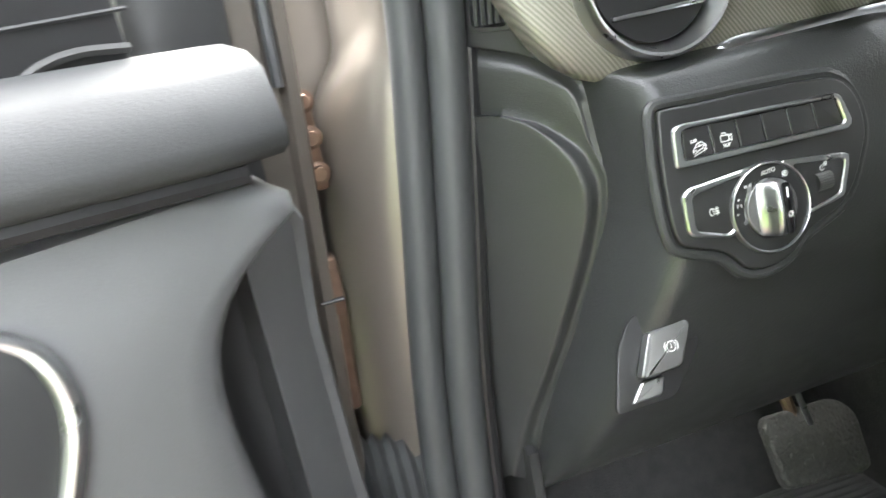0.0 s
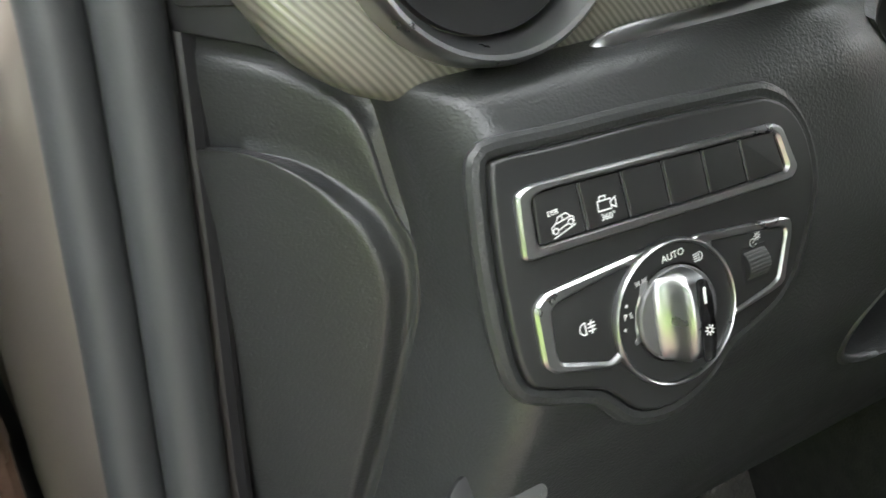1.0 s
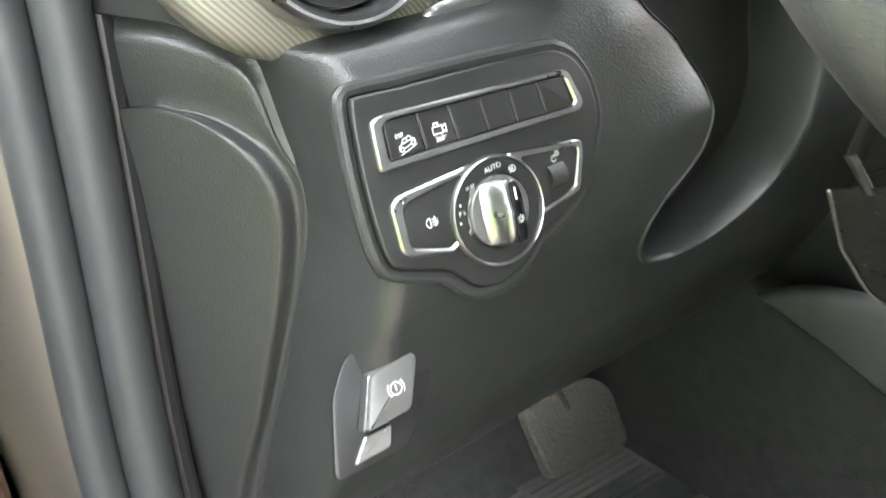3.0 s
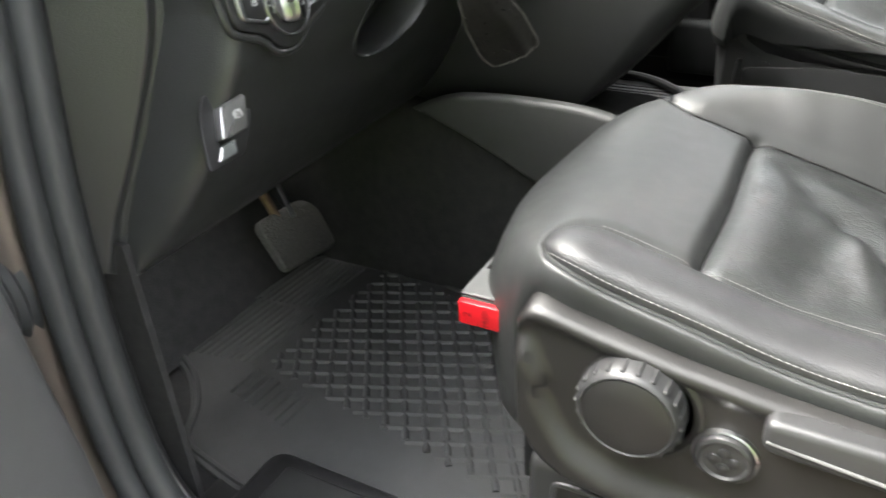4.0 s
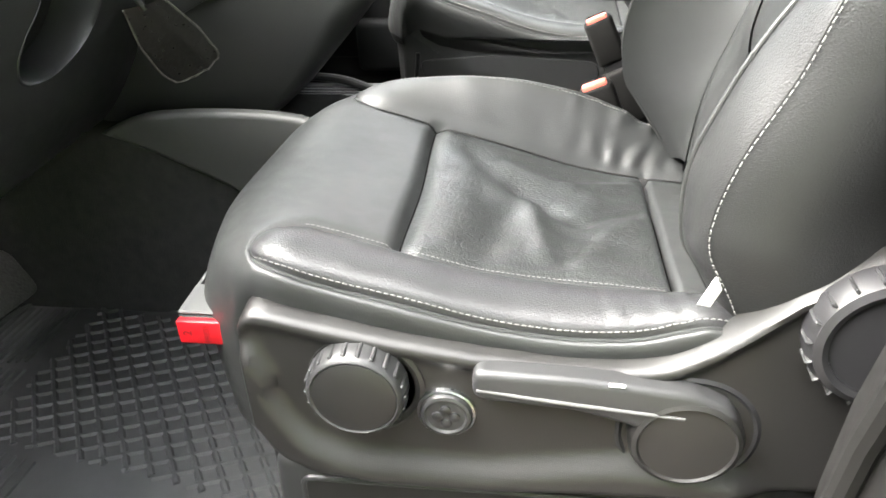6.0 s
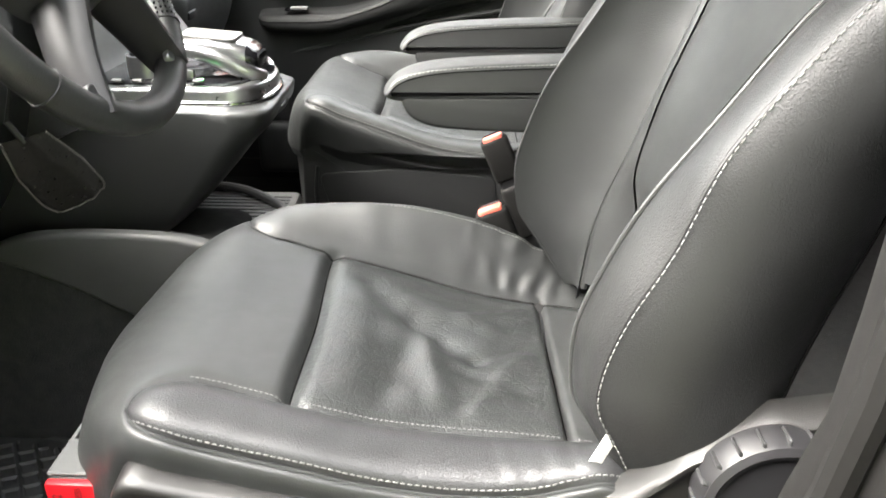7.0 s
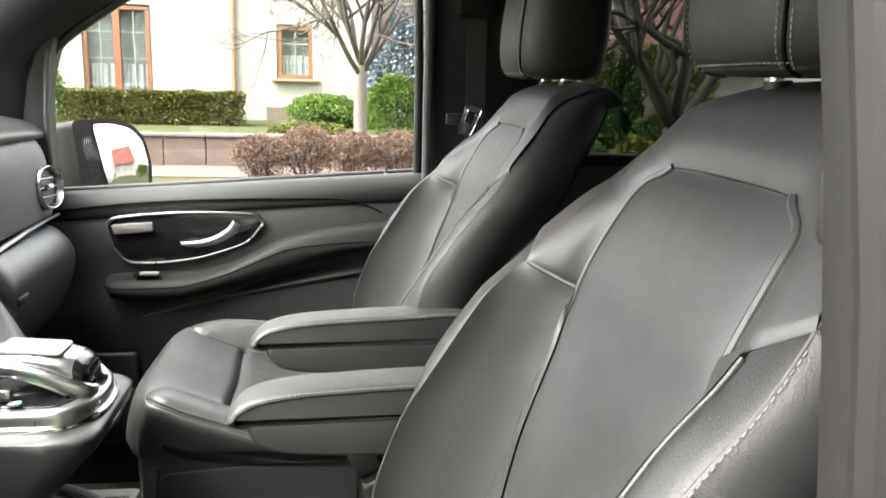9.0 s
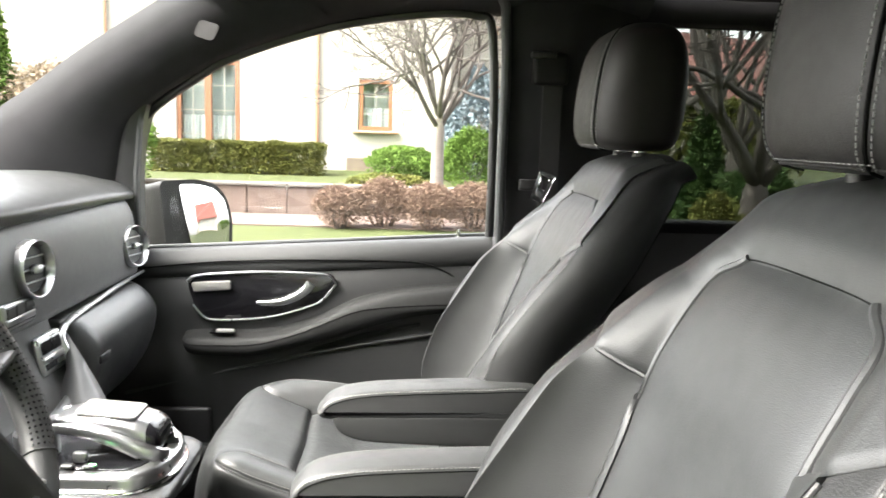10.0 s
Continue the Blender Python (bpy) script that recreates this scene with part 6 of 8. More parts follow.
part("grip_inlay", plate(rounded([(-.0026, -.0190), (.0034, -.0188), (.0056, -.010), (.0058, .010), (.0032, .0188), (-.0020, .0190), (-.0026, 0)], .0022), .0010, .0004, 2, .0156), GLOSS, knob, "black inlay on the knob", matrix=TURN)
part("knob_mark", rbox((.0014, .0075, .0004), .0001, 1, (.0012, .0115, .0168)), WHITE, knob, matrix=TURN)
ls = [ring_line(.0016, -.0045, .0012, 12)] + [[(.0016 + .0017 * math.cos(a), -.0045 + .0017 * math.sin(a)), (.0016 + .0025 * math.cos(a), -.0045 + .0025 * math.sin(a))] for a in np.arange(8) * math.pi / 4]
v, f = ribbons(ls, .0005)
finish("lamp_symbol", v, f, WHITE, knob, matrix=TURN @ Matrix.Translation((0, 0, .0167)))
lettering("AUTO", .0046, WHITE, panel, on_panel(.0016, .0028, .0103, 4))
lettering("P", .0040, WHITE, panel, on_panel(-.0284, -.0168, .0101, 6))
beam = [[(0, .6), (0, -.6)], ring_line(0, 0, .6, 12, 90, -90), *[[(-.85, y), (-.25, y)] for y in (.48, .16, -.16, -.48)]]
glyph(beam, (.0158, -.0020), .0034, .0005, "low_beam_symbol", .0100, 4)
side_lamp = [ring_line(-.35, 0, .35, 10, 90, 270), [(-.35, .35), (-.35, -.35)], ring_line(.35, 0, .35, 10, 90, -90), [(.35, .35), (.35, -.35)], *[[(s * .9, y), (s * 1.3, y * 1.4)] for s in (-1, 1) for y in (.3, 0, -.3)]]
glyph(side_lamp, (-.0176, -.0036), .0023, .0004, "side_lamp_symbol", .0100, 6)
arrow = [[(-.5, 0), (.2, 0)], [(.0, .45), (.55, 0), (.0, -.45), (.0, .45)]]
glyph(arrow, (-.0272, -.0118), .0016, .0005, "arrow_symbol", .0100, 8)
glyph([[(-x, y) for x, y in line] for line in arrow], (-.0296, -.0222), .0016, .0005, "arrow_symbol", .0100, 8)
glyph([[(0, y), (.7, y * 1.2)] for y in (.5, 0, -.5)], (-.0262, -.0168), .0018, .0004, "arrow_symbol", .0100, 8)

# parking brake release in its recess
brk = thing("parking_brake_lever", "silver-grey parking brake release in a black recess", "lever")
BM = Matrix.Translation((-.716, .824, .545)) @ Matrix(((1, 0, 0, 0), (0, .38, -.925, 0), (0, .925, .38, 0), (0, 0, 0, 1)))
part("recess", plate(rounded([(-.048, -.035), (.006, -.036), (.040, -.002), (.040, .030), (.020, .036), (-.012, .036), (-.030, .015)], .008), .004, .002, 2), BLACK, brk, matrix=BM)
part("release_handle", plate(rounded([(-.022, -.012), (.012, -.011), (.028, .018), (.024, .024), (-.006, .020)], .004), .016, .003, 2, .004), GREY_BRK, brk, "silver-grey pull handle", matrix=BM)
part("handle_edge", plate(rounded([(-.023, -.011), (-.017, -.011), (-.001, .020), (-.007, .019)], .002), .010, .001, 1, .006), SILVER, brk, matrix=BM)
part("finger_scoop", plate(rounded([(-.033, -.030), (-.006, -.030), (.0, -.016), (-.020, -.016)], .003), .003, .001, 1, .004), SILVER, brk, matrix=BM)
v, f = ribbons([ring_line(.006, .006, .004, 12), [(.006, .008), (.006, .005)], ring_line(.006, .006, .0058, 6, 140, 220), ring_line(.006, .006, .0058, 6, -40, 40)], .0007)
finish("brake_symbol", v, f, WHITE, brk, matrix=BM @ Matrix.Translation((0, 0, .0202)))

# rolled rim and dark well of the opening for the steering column
hole = thing("column_opening", "dark opening in the knee panel for the steering column", "opening")
LOWFACE = [(.757, .8235), (.735, .813), (.70, .806), (.655, .800), (.61, .803), (.58, .812), (.54, .826), (.50, .843)]
edge = []
for x, z in HOLE_LINE:
    y = float(np.interp(z, [q[0] for q in LOWFACE[::-1]], [q[1] for q in LOWFACE[::-1]]))
    edge.append((x, y + .05 * max(0, 1 - abs(x + .40) / .10) ** 2 * max(0, (z - .66) / .10), z))
mid_e = np.array(edge).mean(0)
rows = []
for f, dy in ((1.05, .004), (1.025, -.0015), (1.0, -.002), (.975, .004), (.955, .02), (.92, .07)):
    rows.append([tuple(mid_e + (np.array(p) - mid_e) * np.array((f, 1, f)) + np.array((0, dy, 0))) for p in edge])
finish("opening_rim", *loft(rows, True, False), DASH, hole, sharp=80)
rows = [[tuple(mid_e + (np.array(p) - mid_e) * np.array((f, 1, f)) + np.array((0, dy, 0))) for p in edge] for f, dy in ((.93, .065), (.7, .085), (.05, .088))]
finish("opening_well", *loft(rows, True, True), BLACK, hole)


def sleeve():
    s = thing("key_sleeve", "wrinkled clear film sleeve hanging from the steering column", "sleeve")
    rows = []
    for t in np.linspace(0, 1, 14):
        w = (.024 + .012 * min(1, t * 2.2)) * (1 - .22 * max(0, (t - .8) / .2) ** 2)
        cx, cy, cz = -.425 + .055 * t, .672 - .022 * t, .628 - .10 * t
        row = []
        for u in np.linspace(-1, 1, 11):
            wr = .0025 * noise.noise(Vector((u * 2, t * 3, 3.3))) - .005 * math.exp(-((u - .1 - .4 * t) / .18) ** 2) + .002 * max(0, t - .8) * 5 * math.sin(u * 11)
            row.append((cx + u * w * .50 + wr * .8, cy - u * w * .85 + wr * .5 - .003 * (1 - u * u), cz + .008 * u * (t - .3) + .006 * u + .012 * u * u * max(0, t - .7)))
        rows.append(row)
    v = [p for r in rows for p in r]
    f = [(i * 11 + j, i * 11 + j + 1, (i + 1) * 11 + j + 1, (i + 1) * 11 + j) for i in range(13) for j in range(10)]
    back = [(x + .0035, y + .002, z) for x, y, z in v]
    k = len(v)
    edge = [(i * 11, (i + 1) * 11, k + (i + 1) * 11, k + i * 11) for i in range(13)] + [(i * 11 + 10, (i + 1) * 11 + 10, k + (i + 1) * 11 + 10, k + i * 11 + 10) for i in range(13)]
    finish("film_body", v + back, f + [tuple(q + k for q in fc) for fc in f] + edge, FILM, s, sharp=80)
    rim = [rows[k][0] for k in range(14)] + rows[-1][1:] + [rows[k][-1] for k in range(12, -1, -1)]
    finish("film_hem", *tube(rim, .0013, 6), FILM_HEM, s, "pale welded edge")
    part("hook", tube_bm((-.425, .672, .622), (-.43, .684, .648), .0035, 10), BLACK, s)
    finish("cord", *tube(spline([(-.43, .684, .646), (-.445, .66, .70), (-.47, .65, .745), (-.478, .66, .775)], 4), .0025, 6), BLACK, s)


sleeve()


# ---- steering column and wheel ----
def steering():
    w = thing("steering_wheel", "black leather steering wheel with satin silver spoke inserts", "steering wheel")
    c = Vector((-.500, .572, .836))
    n = Vector((0, -.88, .475)).normalized()
    u = Vector((1, 0, 0))
    v = n.cross(u)
    m = Matrix(((u.x, v.x, n.x, c.x), (u.y, v.y, n.y, c.y), (u.z, v.z, n.z, c.z), (0, 0, 0, 1)))
    pts = [(.176 * math.cos(a), .176 * math.sin(a) * (1 if math.sin(a) > -.8 else .985), 0) for a in np.linspace(0, 2 * np.pi, 90, endpoint=False)]
    vv, ff = tube(pts, .0165, 16, closed=True)
    rim = finish("wheel_rim", vv, ff, LEATHER, w, "leather rim with perforated grips", matrix=m)
    for a in (-38, 40, 140, 218):
        ca, sa = math.cos(radians(a)), math.sin(radians(a))
        ring = [((.176 + .0168 * math.cos(t)) * ca, (.176 + .0168 * math.cos(t)) * sa, .0168 * math.sin(t)) for t in np.linspace(0, 2 * np.pi, 16, endpoint=False)]
        finish("rim_seam", *tube(ring, .0012, 6, closed=True), BLACK, rim, matrix=m)
    dots, faces = [], []
    for a in np.radians(np.arange(-36, 40, 2.2)):
        for t in np.radians(np.arange(20, 165, 18)):
            cc = np.array(((.176 - .0168 * math.cos(t)) * math.cos(a), (.176 - .0168 * math.cos(t)) * math.sin(a), .0168 * math.sin(t)))
            k = len(dots)
            s1 = np.array((-math.sin(a), math.cos(a), 0)) * .0016
            s2 = np.array((math.sin(t) * math.cos(a), math.sin(t) * math.sin(a), math.cos(t))) * .0013
            up = (cc - np.array((.176 * math.cos(a), .176 * math.sin(a), 0))) * .012
            dots += [tuple(cc + up + s1), tuple(cc + up + s2), tuple(cc + up - s1), tuple(cc + up - s2)]
            faces.append((k, k + 1, k + 2, k + 3))
    finish("grip_perforation", dots, faces, GLOSS, rim, matrix=m)
    vv, ff = lathe([(.078, -.03), (.08, .0), (.074, .022), (.055, .032), (.03, .035), (0, .0355)], 48)
    hub = finish("airbag_cover", vv, ff, DASH, w, matrix=m @ Matrix.Diagonal((1, .85, 1, 1)))
    vv, ff = tube([(.026 * math.cos(a), .026 * math.sin(a), .036) for a in np.linspace(0, 2 * np.pi, 40, endpoint=False)], .0022, 8, closed=True)
    finish("badge_ring", vv, ff, CHROME, hub, matrix=m)
    for sx in (-1, 1):
        sp = [(sx * .06, .0, .01), (sx * .11, -.012, .004), (sx * .175, -.004, .0)]
        vv, ff = tube(spline(sp, 5), np.linspace(.026, .016, 11), 14, squash=(.45, 1))
        finish("spoke", vv, ff, BLACK, w, matrix=m)
        part("spoke_buttons", rbox((.045, .04, .008), .005, 2, (sx * .108, .004, .016)), GLOSS, w, matrix=m)
        for k in range(4):
            part("spoke_button", rbox((.018, .014, .004), .002, 1, (sx * (.097 + .022 * (k % 2)), .014 - .02 * (k // 2), .021)), SILVER, w, matrix=m)
    for sx in (-1, 1):
        sp = [(sx * .045, -.05, .006), (sx * .075, -.10, .0), (sx * .098, -.152, -.002)]
        vv, ff = tube(spline(sp, 5), np.linspace(.030, .020, 11), 14, squash=(.45, 1))
        finish("spoke", vv, ff, BLACK, w, matrix=m)
        part("spoke_insert", plate(rounded([(sx * .070, -.138), (sx * .098, -.120), (sx * .118, -.132), (sx * .106, -.150), (sx * .088, -.160)], .008), .007, .003, 3, .006), SILVER, w, "satin silver spoke insert", matrix=m)
    col = thing("steering_column", "black steering column shroud", "steering column")
    rings = []
    for t, wx, wz in ((0, .040, .034), (.04, .044, .036), (.12, .046, .038), (.26, .046, .038)):
        p = c + Vector((0, .05 + t, -.012 - .02 * t))
        a = np.linspace(0, 2 * np.pi, 28, endpoint=False)
        rings.append([tuple(p + u * (wx * math.copysign(abs(math.cos(q)) ** .7, math.cos(q))) + v * (wz * math.copysign(abs(math.sin(q)) ** .7, math.sin(q)))) for q in a])
    finish("column_shroud", *loft(rings, True, True), BLACK, col)


steering()


# ---- centre console ----
def console():
    con = thing("centre_console", "black centre console with silver touchpad, selector and tray", "centre console")
    prof = spline([(.482, .578), (.472, .562), (.480, .545), (.50, .525), (.54, .478), (.60, .415), (.66, .372), (.75, .35), (.95, .345), (1.0, .50), (.95, .62), (.82, .60), (.70, .585), (.58, .58)], 4, closed=True)
    rings = []
    for x, f in ((-.152, .80), (-.142, .93), (-.125, .985), (-.10, 1), (0, 1), (.06, 1), (.085, .985), (.102, .93), (.112, .80)):
        cen = np.array((.74, .49))
        rr = cen + (np.array(prof) - cen) * np.array((f, .9 + .1 * f))
        rings.append([(x, y, z) for y, z in rr])
    finish("console_body", *loft(rings, True, True), DASH, con, sharp=70)
    # nose: a chrome-rimmed rounded tongue
    def tongue(x0, x1, y_nose, y_end, n=14):
        r = (x1 - x0) / 2
        arc = [((x0 + x1) / 2 + r * math.cos(a), y_nose + .6 * r - .6 * r * math.sin(a) ** .9 if math.sin(a) > 0 else y_nose + .6 * r) for a in np.linspace(0, math.pi, n)]
        return [(x1, y_end)] + arc + [(x0, y_end)]
    low = tongue(-.125, .090, .474, .80)
    part("nose_plinth", plate(low[::-1], .022, .008, 3, .553), BLACK, con)
    finish("nose_rim", *tube([(x, y, .556) for x, y in low[1:-1]], .0055, 8), PLASTIC, con)
    mid = tongue(-.115, .080, .480, .78)
    part("top_tray", plate(mid[::-1], .030, .008, 3, .575), SILVER, con, "satin silver console plate")
    band = tongue(-.112, .077, .486, .77)
    part("gloss_inlay", plate(inset(band[::-1], .016), .004, .002, 2, .603), GLOSS, con)
    finish("silver_band", *tube([(x, y, .582) for x, y in tongue(-.117, .082, .478, .78)], .004, 8), CHROME, con)
    # touchpad bridge: a bright pad with a black nose over a thick side arm
    a = np.linspace(0, 2 * np.pi, 28, endpoint=False)

    def section(y, z, h, w):
        return [(-.018 + w * math.copysign(abs(math.cos(q)) ** .55, math.cos(q)), y, z + h * math.copysign(abs(math.sin(q)) ** .7, math.sin(q))) for q in a]
    touch = finish("touchpad", *loft([section(*k) for k in ((.500, .628, .012, .030), (.505, .631, .016, .037), (.516, .636, .018, .041), (.54, .645, .016, .042), (.58, .654, .012, .041), (.62, .658, .008, .038), (.645, .657, .004, .030))], True, True), SILVER, con, "satin silver touchpad with a black nose", sharp=60)
    finish("pad_nose", *loft([section(*k) for k in ((.4985, .627, .009, .028), (.5035, .6295, .0165, .0378), (.5115, .6335, .0185, .0405), (.5165, .636, .0187, .0418))], True, True), GLOSS, touch, "glossy black nose", sharp=60)
    part("pad_glass", plate(rounded([(-.050, .532), (.012, .532), (.013, .618), (-.049, .618)], .010), .003, .0012, 2), PAD_TOP, touch, "pale satin touch surface", matrix=Matrix.Translation((0, 0, .6625)) @ Matrix.Rotation(radians(4), 4, "X") @ Matrix.Translation((0, 0, -.0385)))
    for sx in (-1, 1):
        arm = spline([(-.018 + sx * .036, .66, .648), (-.018 + sx * .044, .62, .650), (-.018 + sx * .047, .57, .641), (-.018 + sx * .045, .53, .624), (-.018 + sx * .036, .505, .610), (-.018 + sx * .022, .498, .604)], 6)
        finish("touchpad_arm", *tube(arm, np.interp(np.arange(len(arm)), [0, 10, 22, len(arm) - 1], [.006, .010, .014, .014]), 14, squash=(.6, 1)), SILVER, touch, "bright silver side arm")
    part("rotary_controller", tube_bm((-.045, .672, .608), (-.045, .672, .640), .030, 40), SILVER, con, "silver rotary controller")
    part("controller_cap", tube_bm((-.045, .672, .640), (-.045, .672, .644), .025, 40), GLOSS, con)
    for k in range(5):
        part("console_key", rbox((.010, .018, .006), .002, 1, (-.098 + .001 * k, .70 - k * .03, .611)), PLASTIC, con)
    led = part("key_light", rbox((.004, .008, .001), .0003, 1, (-.097, .575, .6148)), GREENLED, con)
    part("toggle", rbox((.012, .02, .016), .004, 2, (-.075, .60, .616)), SILVER, con)
    # smooth ramps from the stack down to the console
    sh = []
    for k in np.linspace(0, 1, 14):
        e = k * k * (3 - 2 * k)
        right = np.array((.285, .770, .70)) * (1 - k) + np.array((.118, .625, .600)) * k + np.array((.012, -.01, -.022)) * math.sin(math.pi * k)
        left = np.array((.235, .750, .640)) * (1 - k) + np.array((.06, .650, .602)) * k
        sh.append([tuple(right + np.array((.02, .03, -.10))), tuple(right + np.array((.008, .004, -.02))), tuple(right), tuple(right * .66 + left * .34 + np.array((0, 0, .003))), tuple(right * .33 + left * .67 + np.array((0, 0, .002))), tuple(left), tuple(left + np.array((-.03, 0, -.03)))])
    finish("console_ramp", *loft(sh, False, False), PLASTIC, con, "grey ramp between stack and console", sharp=70)
    sh = []
    for x in np.linspace(-.16, .16, 12):
        sh.append([(x, .86, .66), (x, .79, .625), (x, .74, .60), (x, .70, .575), (x, .90, .48)])
    finish("console_shoulder", *loft(sh, False, False), PLASTIC, con, sharp=70)
    # grey side panel of the tunnel
    side = spline([(.918, .368, 0), (.86, .394, 0), (.80, .405, 0), (.70, .408, 0), (.60, .402, 0), (.52, .38, 0)], 5)
    out = [(p[0], p[1]) for p in side] + [(.52, .20), (.62, .235), (.70, .27), (.76, .302), (.83, .335), (.88, .355)]
    part("tunnel_panel", yz(out[::-1], -.185, .02, .01, 3), GREY_PANEL, con, "grey plastic tunnel side panel")
    part("tunnel", rbox((.20, .78, .40), .03, 3, (-.09, .93, .17)), CARPET, con)
    return con


console()
tray = thing("ribbed_tray", "ribbed black rubber tray below the console", "tray")
# Its bright sheen is put into the grey; black bars draw the shaded grooves.
part("tray_base", rbox((.34, .30, .29), .015, 2, (.11, .665, .146)), TRAY, tray)
for k in range(18):
    part("rib", rbox((.0045, .27, .004), .0012, 1, (-.045 + k * .0165, .665, .2915)), BLACK, tray)
finish("tray_rim", *tube(spline([(.0, .52, .30), (.10, .508, .303), (.19, .56, .303), (.26, .66, .303), (.275, .80, .30)], 6), .009, 10), PLASTIC, tray)

# ---- driver's door opening: pillar, seal, hinges and the open door ----
def a_post():
    p = thing("a_post", "bronze painted front door post with a double rubber seal", "pillar", kind="structure")
    rows = []
    for z, x, y, s in ((-.08, -.935, .99, 0), (.10, -.930, .98, 0), (.35, -.922, .975, 0), (.55, -.912, .97, 0), (.68, -.898, .965, 0), (.755, -.884, .962, 0), (.780, -.880, .962, .08), (.795, -.876, .962, .35), (.815, -.872, .962, .85), (.83, -.870, .962, 1), (.87, -.868, .962, 1), (1.0, -.86, .98, 1)):
        rows.append([(x + .075, y - .01, z), (x + .03, y - .008, z), (x + .006 + .012 * s, y + .01 + .012 * s, z + .012), (x - .014 + .024 * s, y + .05, z), (x - .022 + .026 * s, y + .10, z - .012), (x - .01 + .02 * s, y + .16, z - .012), (x + .09, y + .20, z), (x + .10, y + .05, z)])
    post = finish("post_skin", *loft([spline(r, 4, closed=True) for r in rows], True, True), PAINT, p, sharp=60)
    inner = spline([(-.800, .935, 1.0), (-.803, .934, .85), (-.822, .932, .70), (-.850, .930, .50), (-.862, .925, .30), (-.865, .90, .12), (-.86, .82, .045), (-.86, .6, .03), (-.86, .2, .03), (-.86, .0, .03)], 8)
    finish("door_seal", *tube(inner, .017, 14), RUBBER, p, "soft black door seal")
    second = inner + np.array((-.031, .006, -.003))
    finish("door_seal", *tube(second, .015, 14), RUBBER, p)
    third = inner + np.array((.022, .012, 0))
    finish("seal_lip", *tube(third, .009, 10), BLACK, p)
    return p


post_thing = a_post()


def hinge(z, label):
    """Leaves on the post and bolts round a pin, as one part with pieces."""
    h = part("hinge", rbox((.014, .05, .085), .004, 2, (-.920, 1.035, z)), STEEL, post_thing, label)
    part("hinge_pin", tube_bm((-.934, 1.010, z - .048), (-.934, 1.010, z + .048), .0075, 12), STEEL, h)
    part("hinge_leaf", rbox((.030, .012, .060), .004, 2, (-.945, 1.012, z - .004)), PAINT, h, "bronze painted hinge leaf")
    for dz in (-.026, .006, .038):
        v, f = lathe([(.0105, 0), (.0105, .0015), (.0085, .0028), (.0072, .003), (.0072, .0075), (.0062, .0088), (0, .009)], 18)
        finish("hinge_bolt", v, f, STEEL, h, "bare steel bolt with a washer", matrix=Matrix.Translation((-.920, 1.0105, z + dz)) @ Matrix.Rotation(radians(90), 4, "X"))
    return h


hinge(.742, "bare steel upper door hinge")
hinge(.28, "bare steel lower door hinge")
chk = part("door_check", rbox((.026, .030, .055), .006, 2, (-.940, .985, .622)), STEEL, post_thing, "dark steel door check strap")
part("check_clip", rbox((.022, .006, .003), .001, 1, (-.940, .968, .612)), BLACK, chk)
part("check_arm", tube_bm((-.936, .985, .60), (-.944, .985, .50), .009, 10), STEEL, chk)
boot = thing("cable_boot", "ribbed black rubber cable boot between post and door", "cable boot")
rib = []
for k in range(15):
    r = .022 if k % 2 else .027
    a0 = np.linspace(0, 2 * np.pi, 20, endpoint=False)
    rib.append([(-.985 + .0065 * k, .985 + r * math.cos(a), .43 - .0022 * k + r * 1.9 * math.sin(a)) for a in a0])
finish("boot_bellows", *loft(rib, True, True), RUBBER, boot)
fender = thing("fender_edge", "bronze painted rear edge of the front wing", "car body", kind="structure")
part("wing_panel", rbox((.50, .03, 1.35), .012, 2, (-1.10, 1.125, .25)), PAINT, fender)
# Black instead of body paint: the gap's shade is put into the panel's colour.
part("jamb_panel", rbox((.03, .12, 1.35), .010, 2, (-.955, 1.09, .25)), RUBBER, fender, "jamb panel in black for the deep gap's shade")

# the open door, in its own axes: x along the door from the hinge, y towards the inside, z up
DO = Vector((-1.004, .940, 0))
DD = Vector((-.944, -.33, 0)).normalized()
DN = Vector((DD.y * -1, DD.x, 0)).normalized()
if DN.y > 0:
    DN = -DN
DM = Matrix(((DD.x, DN.x, 0, DO.x), (DD.y, DN.y, 0, DO.y), (0, 0, 1, 0), (0, 0, 0, 1)))


NEAR = Matrix.Translation((.2006, .5908, .8609)) @ Matrix.Diagonal((.90, .90, .90, 1)) @ Matrix.Translation((-.2006, -.5908, -.8609))
DT = DM @ NEAR


def door_swell(z):
    """How far the trim board stands out at a height."""
    return float(np.interp(z, [.02, .30, .50, .60, .66, .70, .735, .768], [.095, .112, .130, .136, .135, .130, .119, .104]))


